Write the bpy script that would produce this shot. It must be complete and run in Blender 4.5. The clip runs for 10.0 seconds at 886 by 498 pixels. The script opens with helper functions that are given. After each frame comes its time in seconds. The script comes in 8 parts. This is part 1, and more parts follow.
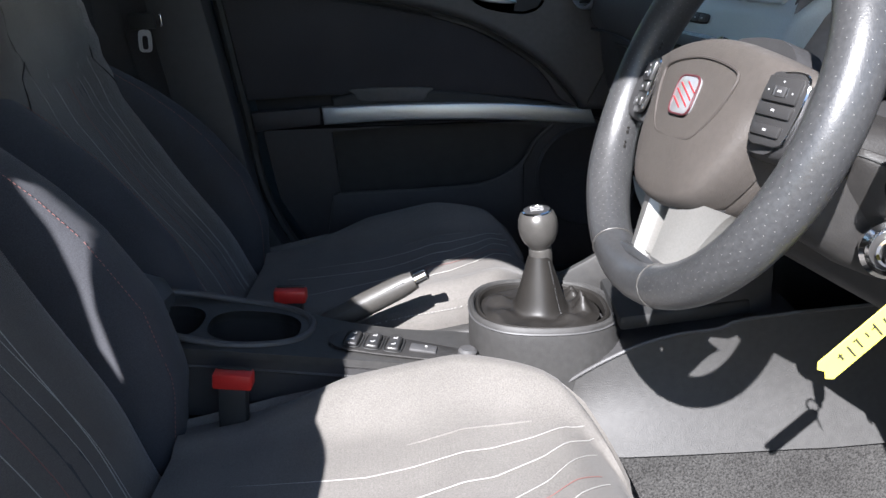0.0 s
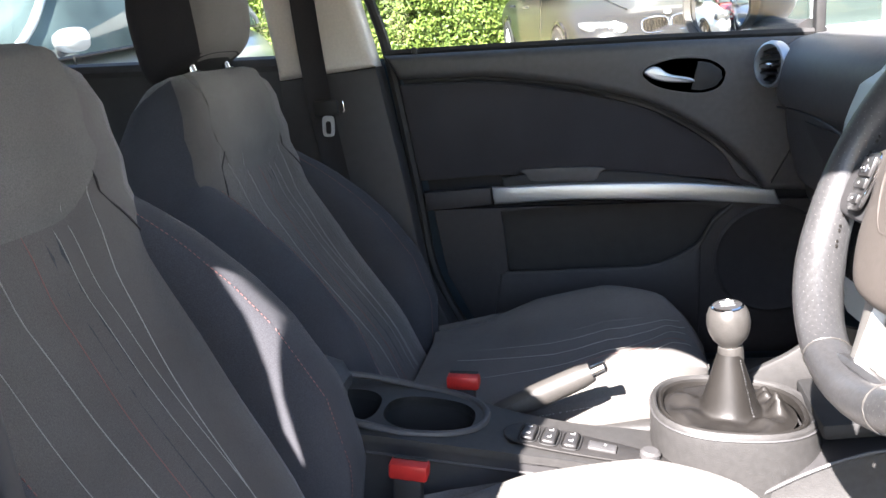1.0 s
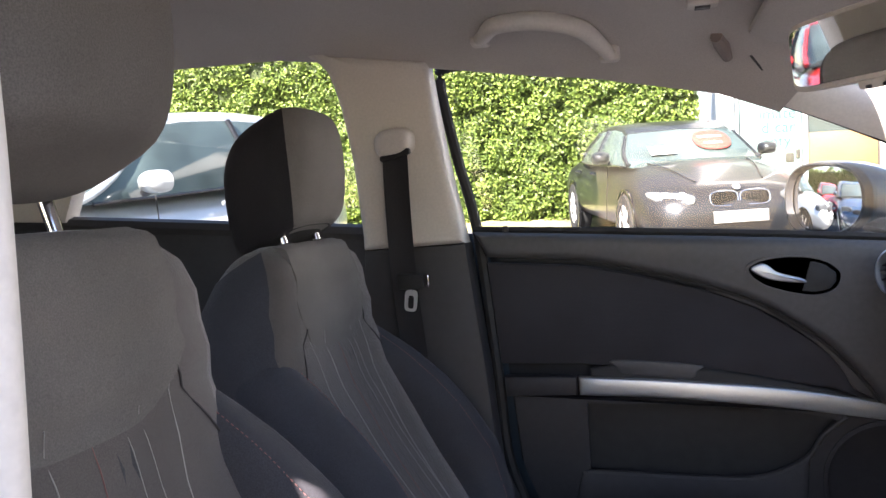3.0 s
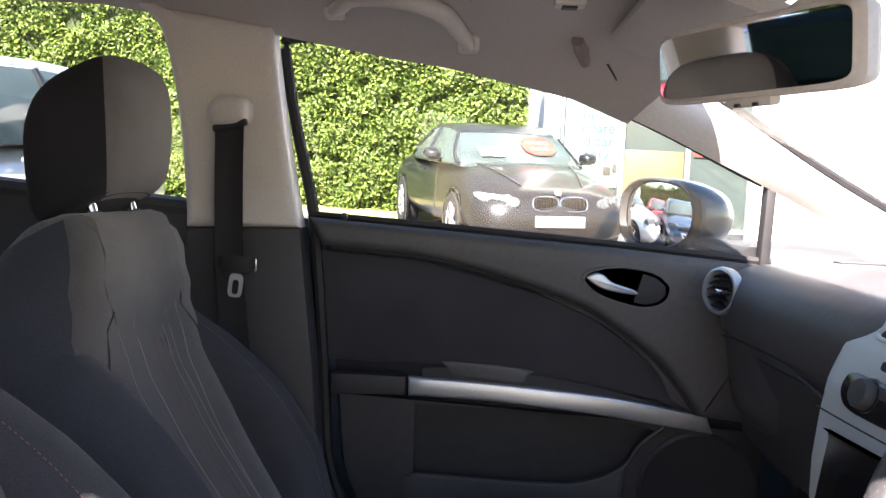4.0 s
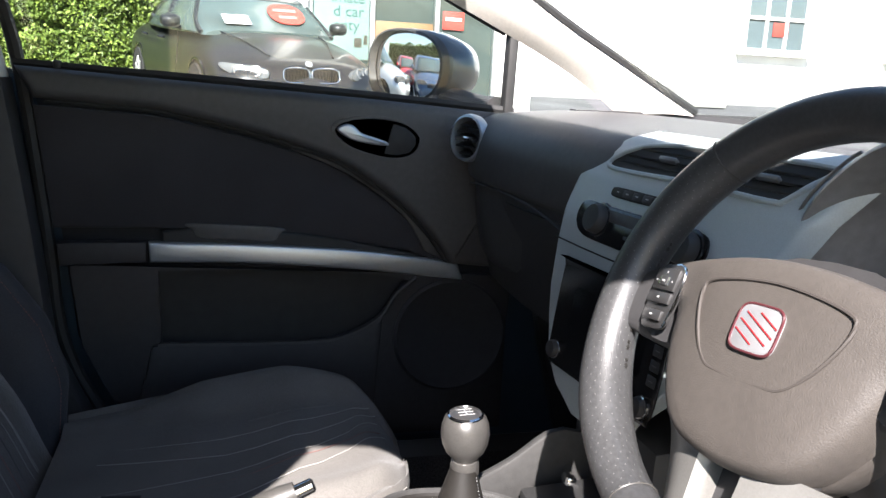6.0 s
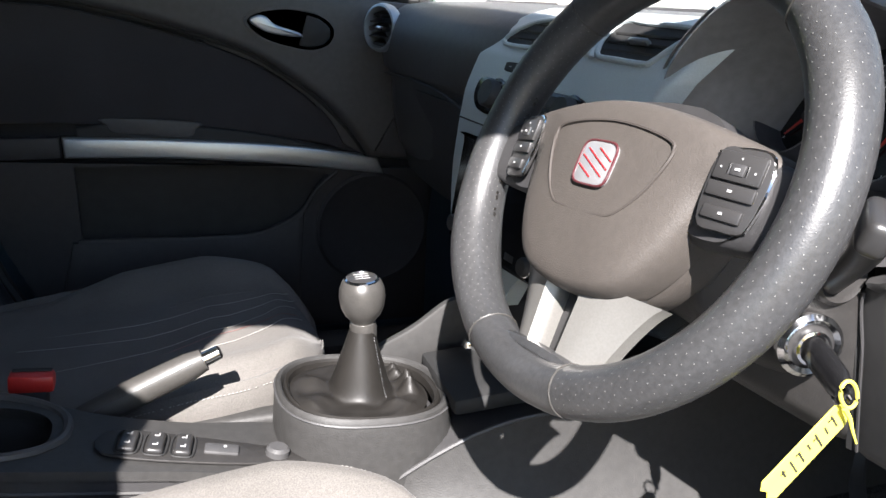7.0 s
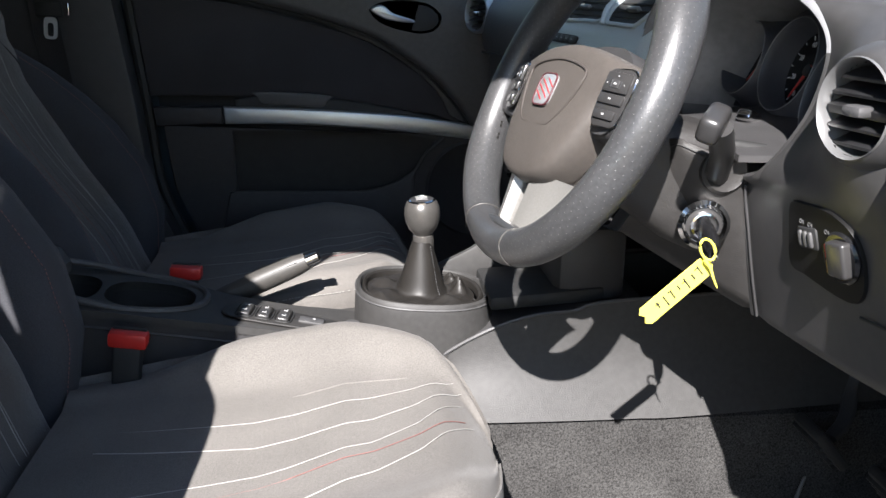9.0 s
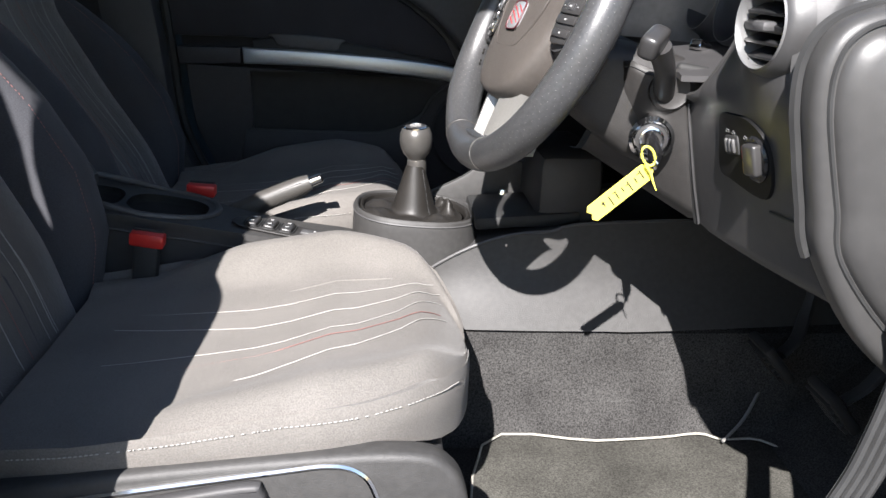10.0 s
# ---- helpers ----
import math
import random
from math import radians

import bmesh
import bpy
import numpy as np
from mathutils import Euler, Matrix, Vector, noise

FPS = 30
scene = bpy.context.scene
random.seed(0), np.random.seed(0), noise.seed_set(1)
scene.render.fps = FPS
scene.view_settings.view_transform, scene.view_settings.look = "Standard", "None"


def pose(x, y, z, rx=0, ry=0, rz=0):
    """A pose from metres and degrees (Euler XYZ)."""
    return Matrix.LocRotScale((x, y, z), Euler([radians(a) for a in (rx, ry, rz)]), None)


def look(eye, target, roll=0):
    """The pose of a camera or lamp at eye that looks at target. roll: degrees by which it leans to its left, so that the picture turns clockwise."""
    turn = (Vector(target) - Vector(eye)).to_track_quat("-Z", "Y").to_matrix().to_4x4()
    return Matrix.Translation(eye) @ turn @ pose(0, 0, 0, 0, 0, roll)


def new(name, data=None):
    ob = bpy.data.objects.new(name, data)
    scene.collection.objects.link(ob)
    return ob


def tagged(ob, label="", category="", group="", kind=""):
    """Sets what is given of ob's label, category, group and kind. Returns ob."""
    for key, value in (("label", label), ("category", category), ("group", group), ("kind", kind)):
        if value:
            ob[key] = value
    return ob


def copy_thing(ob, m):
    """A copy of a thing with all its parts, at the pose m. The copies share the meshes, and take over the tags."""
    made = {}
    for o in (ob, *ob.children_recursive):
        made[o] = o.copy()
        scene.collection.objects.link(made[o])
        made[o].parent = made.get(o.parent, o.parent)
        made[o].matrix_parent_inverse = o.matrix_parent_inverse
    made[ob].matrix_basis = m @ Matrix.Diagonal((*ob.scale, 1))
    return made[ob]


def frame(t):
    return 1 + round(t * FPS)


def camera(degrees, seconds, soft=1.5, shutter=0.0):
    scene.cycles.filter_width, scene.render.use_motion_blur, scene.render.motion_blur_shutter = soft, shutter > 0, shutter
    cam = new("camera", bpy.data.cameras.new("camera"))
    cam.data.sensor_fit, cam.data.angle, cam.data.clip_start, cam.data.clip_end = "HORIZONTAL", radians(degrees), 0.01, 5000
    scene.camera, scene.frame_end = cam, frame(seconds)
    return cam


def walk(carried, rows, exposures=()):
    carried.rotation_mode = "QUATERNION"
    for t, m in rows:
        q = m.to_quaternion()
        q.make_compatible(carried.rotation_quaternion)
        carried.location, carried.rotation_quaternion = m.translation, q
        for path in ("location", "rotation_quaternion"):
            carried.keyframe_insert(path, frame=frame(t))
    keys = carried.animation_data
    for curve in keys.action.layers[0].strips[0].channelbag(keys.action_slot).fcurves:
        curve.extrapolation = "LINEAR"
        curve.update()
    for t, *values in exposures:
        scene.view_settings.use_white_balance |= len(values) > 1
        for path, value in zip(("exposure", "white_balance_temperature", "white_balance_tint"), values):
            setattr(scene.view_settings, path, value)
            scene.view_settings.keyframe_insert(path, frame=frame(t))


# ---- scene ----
cam = camera(57.0, 10.0)
PATH = [
    (0, (-0.094, -0.964, 1.078), (-0.139, 0.919, 0.407), -4.5),
    (0.5, (-0.111, -0.955, 1.088), (-0.332, 0.944, 0.502), -5.1),
    (1, (-0.125, -0.942, 1.105), (-0.53, 0.956, 0.62), -6.4),
    (1.5, (-0.141, -0.928, 1.116), (-0.707, 0.953, 0.742), -6.9),
    (2, (-0.174, -0.899, 1.129), (-0.823, 0.976, 0.873), -6.6),
    (3.3, (-0.213, -0.84, 1.159), (-0.629, 1.114, 1.052), -0.7),
    (3.5, (-0.224, -0.824, 1.157), (-0.55, 1.146, 1.043), 0.5),
    (4, (-0.244, -0.777, 1.155), (-0.329, 1.216, 1.011), 2.7),
    (4.5, (-0.249, -0.75, 1.151), (-0.125, 1.235, 0.94), 2.9),
    (5, (-0.239, -0.736, 1.141), (0.025, 1.228, 0.871), 2.7),
    (5.2, (-0.237, -0.73, 1.141), (0.092, 1.222, 0.85), 2.7),
    (6.5, (-0.208, -0.753, 1.076), (0.358, 1.095, 0.563), 2.7),
    (7, (-0.178, -0.797, 1.065), (0.433, 1.012, 0.472), 2.5),
    (7.5, (-0.155, -0.845, 1.063), (0.482, 0.958, 0.476), 2.6),
    (8, (-0.146, -0.917, 1.062), (0.384, 0.93, 0.507), 1.5),
    (8.5, (-0.119, -1.012, 1.063), (0.231, 0.879, 0.511), 0.3),
    (9, (-0.093, -1.08, 1.048), (0.127, 0.815, 0.446), 0.8),
    (9.5, (-0.075, -1.146, 1.034), (0.091, 0.739, 0.385), 1.0),
    (10, (-0.057, -1.208, 1.017), (0.109, 0.668, 0.342), 2.2),
]
EXPOSURES = [(0.0, 1.9, 5800, 15), (0.5, 2.55, 6050, 16), (1.0, 3.15, 6250, 19), (1.5, 3.68, 6350, 21), (2.0, 3.45, 6450, 24), (3.3, 2.9, 6550, 28), (4.0, 2.88, 6550, 26), (5.0, 2.4, 6350, 20), (6.5, 2.1, 6150, 16), (8.0, 1.87, 6080, 15), (10.0, 1.75, 6080, 15)]
walk(cam, [(t, look(eye, target, roll)) for t, eye, target, roll in PATH], EXPOSURES)

# ---- world and light ----
world = bpy.data.worlds.new("sky")
scene.world = world
world.use_nodes = True
sky = world.node_tree.nodes.new("ShaderNodeTexSky")
sky.sky_type = "NISHITA"
sky.sun_disc = False
sky.sun_elevation = radians(41)
sky.sun_rotation = radians(163 + 34)
sky.air_density, sky.dust_density = 1.3, 0.4
back = world.node_tree.nodes["Background"]
back.inputs["Strength"].default_value = 0.059
world.node_tree.links.new(sky.outputs[0], back.inputs[0])
SUN_WAY = Vector((0.30, 1.0, -0.90))
sun = new("sun", bpy.data.lights.new("sun", "SUN"))
sun.data.energy, sun.data.angle, sun.data.color = 5.3, radians(0.5), (1.0, 0.945, 0.845)
sun.rotation_mode = "QUATERNION"
sun.rotation_quaternion = SUN_WAY.to_track_quat("-Z", "Y")
sun.location = (-3, -10, 9)

# ---- materials ----


def pbr(name, color, rough=0.6, metal=0.0, grain=(0, 0), stain=(0, 0), bump=(0, 0), coat=0.0, spec=0.5, island=0.0):
    """A node material: grain and stain are (scale, amount) of colour noise, bump is (scale, strength)."""
    m = bpy.data.materials.new(name)
    m.use_nodes = True
    nt = m.node_tree
    b = nt.nodes["Principled BSDF"]
    b.inputs["Roughness"].default_value = rough
    b.inputs["Metallic"].default_value = metal
    b.inputs["Coat Weight"].default_value = coat
    b.inputs["Specular IOR Level"].default_value = spec
    m.diffuse_color = (*color, 1)
    tc = nt.nodes.new("ShaderNodeTexCoord")
    last = nt.nodes.new("ShaderNodeRGB")
    last.outputs[0].default_value = (*color, 1)
    out = last.outputs[0]

    def noisy(scale, amount, detail, sock):
        n = nt.nodes.new("ShaderNodeTexNoise")
        n.inputs["Scale"].default_value = scale
        n.inputs["Detail"].default_value = detail
        nt.links.new(tc.outputs["Object"], n.inputs["Vector"])
        r = nt.nodes.new("ShaderNodeMapRange")
        r.inputs["From Min"].default_value, r.inputs["From Max"].default_value = 0.3, 0.7
        r.inputs["To Min"].default_value, r.inputs["To Max"].default_value = 1 - amount, 1 + amount
        nt.links.new(n.outputs["Fac"], r.inputs["Value"])
        x = nt.nodes.new("ShaderNodeVectorMath")
        x.operation = "SCALE"
        nt.links.new(sock, x.inputs[0])
        nt.links.new(r.outputs[0], x.inputs["Scale"])
        return x.outputs[0]

    if grain[1]:
        out = noisy(grain[0], grain[1], 2, out)
    if stain[1]:
        out = noisy(stain[0], stain[1], 5, out)
    if island:
        g = nt.nodes.new("ShaderNodeNewGeometry")
        r = nt.nodes.new("ShaderNodeMapRange")
        r.inputs["To Min"].default_value, r.inputs["To Max"].default_value = 1 - island, 1 + island
        nt.links.new(g.outputs["Random Per Island"], r.inputs["Value"])
        x = nt.nodes.new("ShaderNodeVectorMath")
        x.operation = "SCALE"
        nt.links.new(out, x.inputs[0])
        nt.links.new(r.outputs[0], x.inputs["Scale"])
        out = x.outputs[0]
    nt.links.new(out, b.inputs["Base Color"])
    if bump[1]:
        n = nt.nodes.new("ShaderNodeTexNoise")
        n.inputs["Scale"].default_value = bump[0]
        n.inputs["Detail"].default_value = 3
        nt.links.new(tc.outputs["Object"], n.inputs["Vector"])
        u = nt.nodes.new("ShaderNodeBump")
        u.inputs["Strength"].default_value = bump[1]
        u.inputs["Distance"].default_value = 0.0006
        nt.links.new(n.outputs["Fac"], u.inputs["Height"])
        nt.links.new(u.outputs[0], b.inputs["Normal"])
    return m


def glass(name, tint=(1, 1, 1), rough=0.0):
    """Thin glass: a clear pass with a weak mirror over it."""
    m = bpy.data.materials.new(name)
    m.use_nodes = True
    nt = m.node_tree
    nt.nodes.remove(nt.nodes["Principled BSDF"])
    t, g, mix = nt.nodes.new("ShaderNodeBsdfTransparent"), nt.nodes.new("ShaderNodeBsdfGlossy"), nt.nodes.new("ShaderNodeMixShader")
    w = nt.nodes.new("ShaderNodeLayerWeight")
    w.inputs["Blend"].default_value = 0.5
    p = nt.nodes.new("ShaderNodeMath")
    p.operation = "POWER"
    p.inputs[1].default_value = 4.0
    f = nt.nodes.new("ShaderNodeMath")
    f.operation = "MULTIPLY_ADD"
    f.inputs[1].default_value, f.inputs[2].default_value = 0.45, 0.025
    nt.links.new(w.outputs["Facing"], p.inputs[0])
    nt.links.new(p.outputs[0], f.inputs[0])
    t.inputs[0].default_value = (*tint, 1)
    g.inputs["Roughness"].default_value = rough
    nt.links.new(f.outputs[0], mix.inputs[0])
    nt.links.new(t.outputs[0], mix.inputs[1])
    nt.links.new(g.outputs[0], mix.inputs[2])
    nt.links.new(mix.outputs[0], nt.nodes["Material Output"].inputs[0])
    m.diffuse_color = (*tint, 0.2)
    return m


def woven(name, color, scale=900.0, rough=0.9, depth=0.22, sheen=0.35):
    """Woven seat cloth: crossing threads, slight fading and a faint sheen."""
    m = pbr(name, color, rough, grain=(700, 0.18), stain=(9, 0.12), spec=0.25)
    nt = m.node_tree
    b = nt.nodes["Principled BSDF"]
    b.inputs["Sheen Weight"].default_value = sheen
    b.inputs["Sheen Roughness"].default_value = 0.4
    tc = nt.nodes["Texture Coordinate"]
    heights = []
    for axis in ("X", "Y", "Z"):
        w = nt.nodes.new("ShaderNodeTexWave")
        w.bands_direction = axis
        w.inputs["Scale"].default_value = scale / 2.4
        w.inputs["Distortion"].default_value = 1.5
        w.inputs["Detail"].default_value = 1
        nt.links.new(tc.outputs["Object"], w.inputs["Vector"])
        heights.append(w.outputs["Fac"])
    add = nt.nodes.new("ShaderNodeMath")
    nt.links.new(heights[0], add.inputs[0])
    nt.links.new(heights[1], add.inputs[1])
    add2 = nt.nodes.new("ShaderNodeMath")
    nt.links.new(add.outputs[0], add2.inputs[0])
    nt.links.new(heights[2], add2.inputs[1])
    u = nt.nodes.new("ShaderNodeBump")
    u.inputs["Strength"].default_value = depth
    u.inputs["Distance"].default_value = 0.0008
    nt.links.new(add2.outputs[0], u.inputs["Height"])
    nt.links.new(u.outputs[0], b.inputs["Normal"])
    return m


CLOTH = woven("seat_cloth", (0.140, 0.131, 0.121), sheen=0.08)
CLOTH_DARK = woven("bolster_cloth", (0.052, 0.053, 0.060), sheen=0.08)
CLOTH_INSERT = woven("insert_cloth", (0.100, 0.090, 0.083))
THREAD = pbr("white_thread", (0.34, 0.33, 0.31), 0.8)
SEAM = pbr("seam_shade_thread", (0.030, 0.028, 0.028), 0.9)
THREAD_RED = pbr("red_thread", (0.22, 0.10, 0.09), 0.8)
TONGUE = pbr("tongue_steel", (0.66, 0.66, 0.66), 0.3, 0.4)
PLASTIC = pbr("dash_plastic", (0.040, 0.039, 0.040), 0.55, grain=(60, 0.08), stain=(3, 0.12), bump=(420, 0.30))
PLASTIC_SOFT = pbr("soft_dash_skin", (0.066, 0.065, 0.066), 0.52, grain=(90, 0.1), stain=(4, 0.12), bump=(520, 0.45))
PLASTIC_GREY = pbr("grey_console_plastic", (0.037, 0.036, 0.035), 0.58, grain=(120, 0.12), stain=(5, 0.1), bump=(600, 0.5))
DOORSKIN = pbr("door_skin", (0.027, 0.026, 0.028), 0.6, grain=(80, 0.1), stain=(3, 0.15), bump=(450, 0.4))
DOORCLOTH = woven("door_cloth", (0.042, 0.040, 0.044), 700, sheen=0.1)
GLOSSBLACK = pbr("gloss_black", (0.012, 0.012, 0.013), 0.18, stain=(20, 0.2))
RUBBER = pbr("black_rubber", (0.02, 0.02, 0.02), 0.7, grain=(40, 0.2))
SILVER = pbr("silver_paint_trim", (0.46, 0.505, 0.54), 0.34, 0.75, grain=(900, 0.08), stain=(8, 0.06))
SPOKE = pbr("spoke_satin", (0.27, 0.262, 0.245), 0.32, 0.5, grain=(600, 0.05), stain=(10, 0.05))
VENTRING = pbr("vent_ring_satin", (0.20, 0.20, 0.20), 0.35, 0.4, stain=(20, 0.06))
DASHFACE = pbr("dash_face_plastic", (0.046, 0.045, 0.045), 0.45, grain=(90, 0.08), stain=(4, 0.1), bump=(900, 0.12))
CAPSKIN = pbr("end_cap_plastic", (0.045, 0.044, 0.043), 0.44, grain=(90, 0.06), stain=(4, 0.08), bump=(900, 0.10))
SHROUD = pbr("column_plastic", (0.026, 0.0245, 0.0235), 0.5, grain=(120, 0.1), stain=(5, 0.1), bump=(600, 0.4))
STALK = pbr("stalk_plastic", (0.034, 0.033, 0.033), 0.32, stain=(20, 0.1))
HEADCLOTH = woven("headrest_side_cloth", (0.017, 0.016, 0.018), sheen=0.03)
SATIN = pbr("satin_dash_silver", (0.46, 0.515, 0.525), 0.42, 0.1, grain=(800, 0.06), stain=(6, 0.06))
CHROME = pbr("chrome", (0.8, 0.8, 0.8), 0.12, 1.0, stain=(30, 0.05))
LEATHER = pbr("rim_leather", (0.043, 0.043, 0.044), 0.36, grain=(300, 0.15), stain=(14, 0.16), bump=(700, 0.22), spec=0.6)
GRIPHIDE = pbr("grip_leather", (0.052, 0.049, 0.045), 0.45, grain=(200, 0.08), stain=(24, 0.1), bump=(420, 0.3))
LEATHER_BOOT = pbr("boot_leather", (0.017, 0.0155, 0.0140), 0.46, grain=(200, 0.06), stain=(20, 0.12), bump=(900, 0.2), spec=0.35)
AIRBAG = pbr("airbag_skin", (0.068, 0.059, 0.052), 0.62, grain=(200, 0.06), stain=(10, 0.08), bump=(900, 0.55))
# paler than the other slats, for the light on their edges
SLATLIT = pbr("centre_slat_lit", (0.045, 0.044, 0.044), 0.35, stain=(20, 0.1))
SLAT = pbr("vent_slat", (0.016, 0.016, 0.017), 0.38, stain=(20, 0.1))
KNOB = pbr("knob_metal", (0.105, 0.100, 0.094), 0.32, 0.5, grain=(500, 0.06), stain=(40, 0.08))
LINER = pbr("headlining_cloth", (0.50, 0.47, 0.44), 0.95, grain=(500, 0.10), stain=(3, 0.06), bump=(900, 0.4), spec=0.2)
PILLAR = pbr("pillar_plastic", (0.62, 0.585, 0.53), 0.6, grain=(200, 0.05), stain=(4, 0.05), bump=(500, 0.3))
CARPET = pbr("carpet", (0.044, 0.043, 0.042), 1.0, grain=(420, 0.55), stain=(14, 0.22), bump=(500, 1.0), spec=0.1)
MATCLOTH = pbr("mat_carpet", (0.074, 0.072, 0.064), 1.0, grain=(420, 0.4), stain=(10, 0.28), bump=(500, 0.9), spec=0.1)
BELT = pbr("belt_webbing", (0.022, 0.021, 0.023), 0.8, grain=(700, 0.3), bump=(900, 0.5))
REDPLASTIC = pbr("red_plastic", (0.50, 0.025, 0.02), 0.4, grain=(60, 0.08))
YELLOW = pbr("yellow_paper", (0.80, 0.74, 0.10), 0.6, stain=(30, 0.06))
INK = pbr("ink", (0.03, 0.03, 0.02), 0.7)
WHITE = pbr("white_mark", (0.75, 0.75, 0.75), 0.5)
SYMBOL = pbr("dim_symbol", (0.14, 0.14, 0.14), 0.6)
PLATEMARK = pbr("grey_mark", (0.38, 0.38, 0.38), 0.5)
# paler than the dash plastic, to stand in for sun glare
HOODGLARE = pbr("hood_skin_sunlit", (0.20, 0.20, 0.205), 0.38, grain=(90, 0.1), stain=(4, 0.12), bump=(520, 0.25), spec=0.6)
FASCIA = pbr("cluster_fascia", (0.050, 0.053, 0.062), 0.45, grain=(120, 0.08), stain=(6, 0.1), bump=(600, 0.2))
BADGERED = pbr("badge_red", (0.30, 0.018, 0.022), 0.45)
BADGERIM = pbr("badge_rim", (0.075, 0.018, 0.022), 0.4)
SEALGREY = pbr("grey_door_seal", (0.20, 0.195, 0.185), 0.55, grain=(60, 0.1), stain=(4, 0.1))
REDMARK = pbr("red_mark", (0.55, 0.04, 0.03), 0.5)
BADGE = pbr("badge_silver", (0.42, 0.42, 0.43), 0.22, 0.5, stain=(60, 0.05))
MIRROR = pbr("mirror_glass", (0.9, 0.9, 0.9), 0.02, 1.0)
CLEAR = glass("car_glass", (0.93, 0.96, 0.94))
PRIVACY = glass("tinted_glass", (0.10, 0.12, 0.115))
BODY_OWN = pbr("slate_blue_paint", (0.055, 0.080, 0.105), 0.28, 0.25, coat=0.5, stain=(3, 0.05))
ASPHALT = pbr("asphalt", (0.088, 0.090, 0.096), 0.95, grain=(60, 0.3), stain=(0.9, 0.25), bump=(120, 0.8), spec=0.2)

# ---- shape helpers ----


def part(name, bm, material, parent=None, label="", smooth=35, m=None):
    """Link a bmesh as ONE mesh object, under a thing or a part when a parent is given."""
    if m is not None:
        bm.transform(m)
    me = bpy.data.meshes.new(name)
    bmesh.ops.recalc_face_normals(bm, faces=bm.faces[:])
    bm.to_mesh(me)
    bm.free()
    me.materials.append(material)
    if smooth:
        me.polygons.foreach_set("use_smooth", [True] * len(me.polygons))
        me.set_sharp_from_angle(angle=radians(smooth))
    ob = new(name, me)
    if parent is not None:
        ob.parent = parent
    if label:
        ob["label"] = label
    return ob


def thing(name, label, category, at=None, group="", kind=""):
    """An empty at the base of a thing, which parents its parts."""
    ob = new(name)
    ob.empty_display_size = 0.05
    if at is not None:
        ob.matrix_world = at
    return tagged(ob, label, category, group, kind)


def loft(rings, caps=True, closed=True):
    """A skin over rings of points, each of the same count."""
    bm = bmesh.new()
    vs = [[bm.verts.new(p) for p in ring] for ring in rings]
    n = len(rings[0])
    for a, b in zip(vs, vs[1:]):
        for k in range(n if closed else n - 1):
            q = (a[k], a[(k + 1) % n], b[(k + 1) % n], b[k])
            bm.faces.new(q)
    if caps and closed:
        bm.faces.new(list(reversed(vs[0])))
        bm.faces.new(vs[-1])
    return bm


def sheet(fn, nu, nv, thick=0.0, way=None):
    """A patch fn(u, v), u and v from 0 to 1, given a thickness along way."""
    g = [[Vector(fn(i / nu, j / nv)) for i in range(nu + 1)] for j in range(nv + 1)]
    bm = bmesh.new()
    front = [[bm.verts.new(p) for p in row] for row in g]
    for j in range(nv):
        for i in range(nu):
            bm.faces.new((front[j][i], front[j][i + 1], front[j + 1][i + 1], front[j + 1][i]))
    if thick:
        off = Vector(way) * thick
        rear = [[bm.verts.new(p + off) for p in row] for row in g]
        for j in range(nv):
            for i in range(nu):
                bm.faces.new((rear[j][i], rear[j + 1][i], rear[j + 1][i + 1], rear[j][i + 1]))
        edge = [(0, i) for i in range(nu)] + [(j, nu) for j in range(nv)] + [(nv, i) for i in range(nu, 0, -1)] + [(j, 0) for j in range(nv, 0, -1)]
        for (j, i), (jj, ii) in zip(edge, edge[1:] + edge[:1]):
            bm.faces.new((front[j][i], rear[j][i], rear[jj][ii], front[jj][ii]))
    return bm


def rbox(x, y, z, bevel=0.004, seg=2, taper=0.0):
    """A box of full sizes x, y, z round the origin with rounded edges; taper narrows the top."""
    bm = bmesh.new()
    bmesh.ops.create_cube(bm, size=1.0)
    for v in bm.verts:
        k = 1 - taper * (v.co.z + 0.5)
        v.co = Vector((v.co.x * x * k, v.co.y * y * k, v.co.z * z))
    if bevel:
        bmesh.ops.bevel(bm, geom=bm.edges[:], offset=min(bevel, 0.45 * min(x, y, z)), segments=seg, affect="EDGES", profile=0.5)
    return bm


def smoothed(points, steps=6, closed=False):
    """A Catmull-Rom line through points."""
    p = [Vector(q) for q in points]
    n = len(p)
    out = []
    for i in range(n if closed else n - 1):
        a, b = p[i], p[(i + 1) % n]
        z = p[i - 1] if closed or i else a * 2 - b
        c = p[(i + 2) % n] if closed or i + 2 < n else b * 2 - a
        for k in range(steps):
            t = k / steps
            out.append(0.5 * ((2 * a) + (b - z) * t + (2 * z - 5 * a + 4 * b - c) * t * t + (3 * a - z - 3 * b + c) * t ** 3))
    return out if closed else out + [p[-1]]


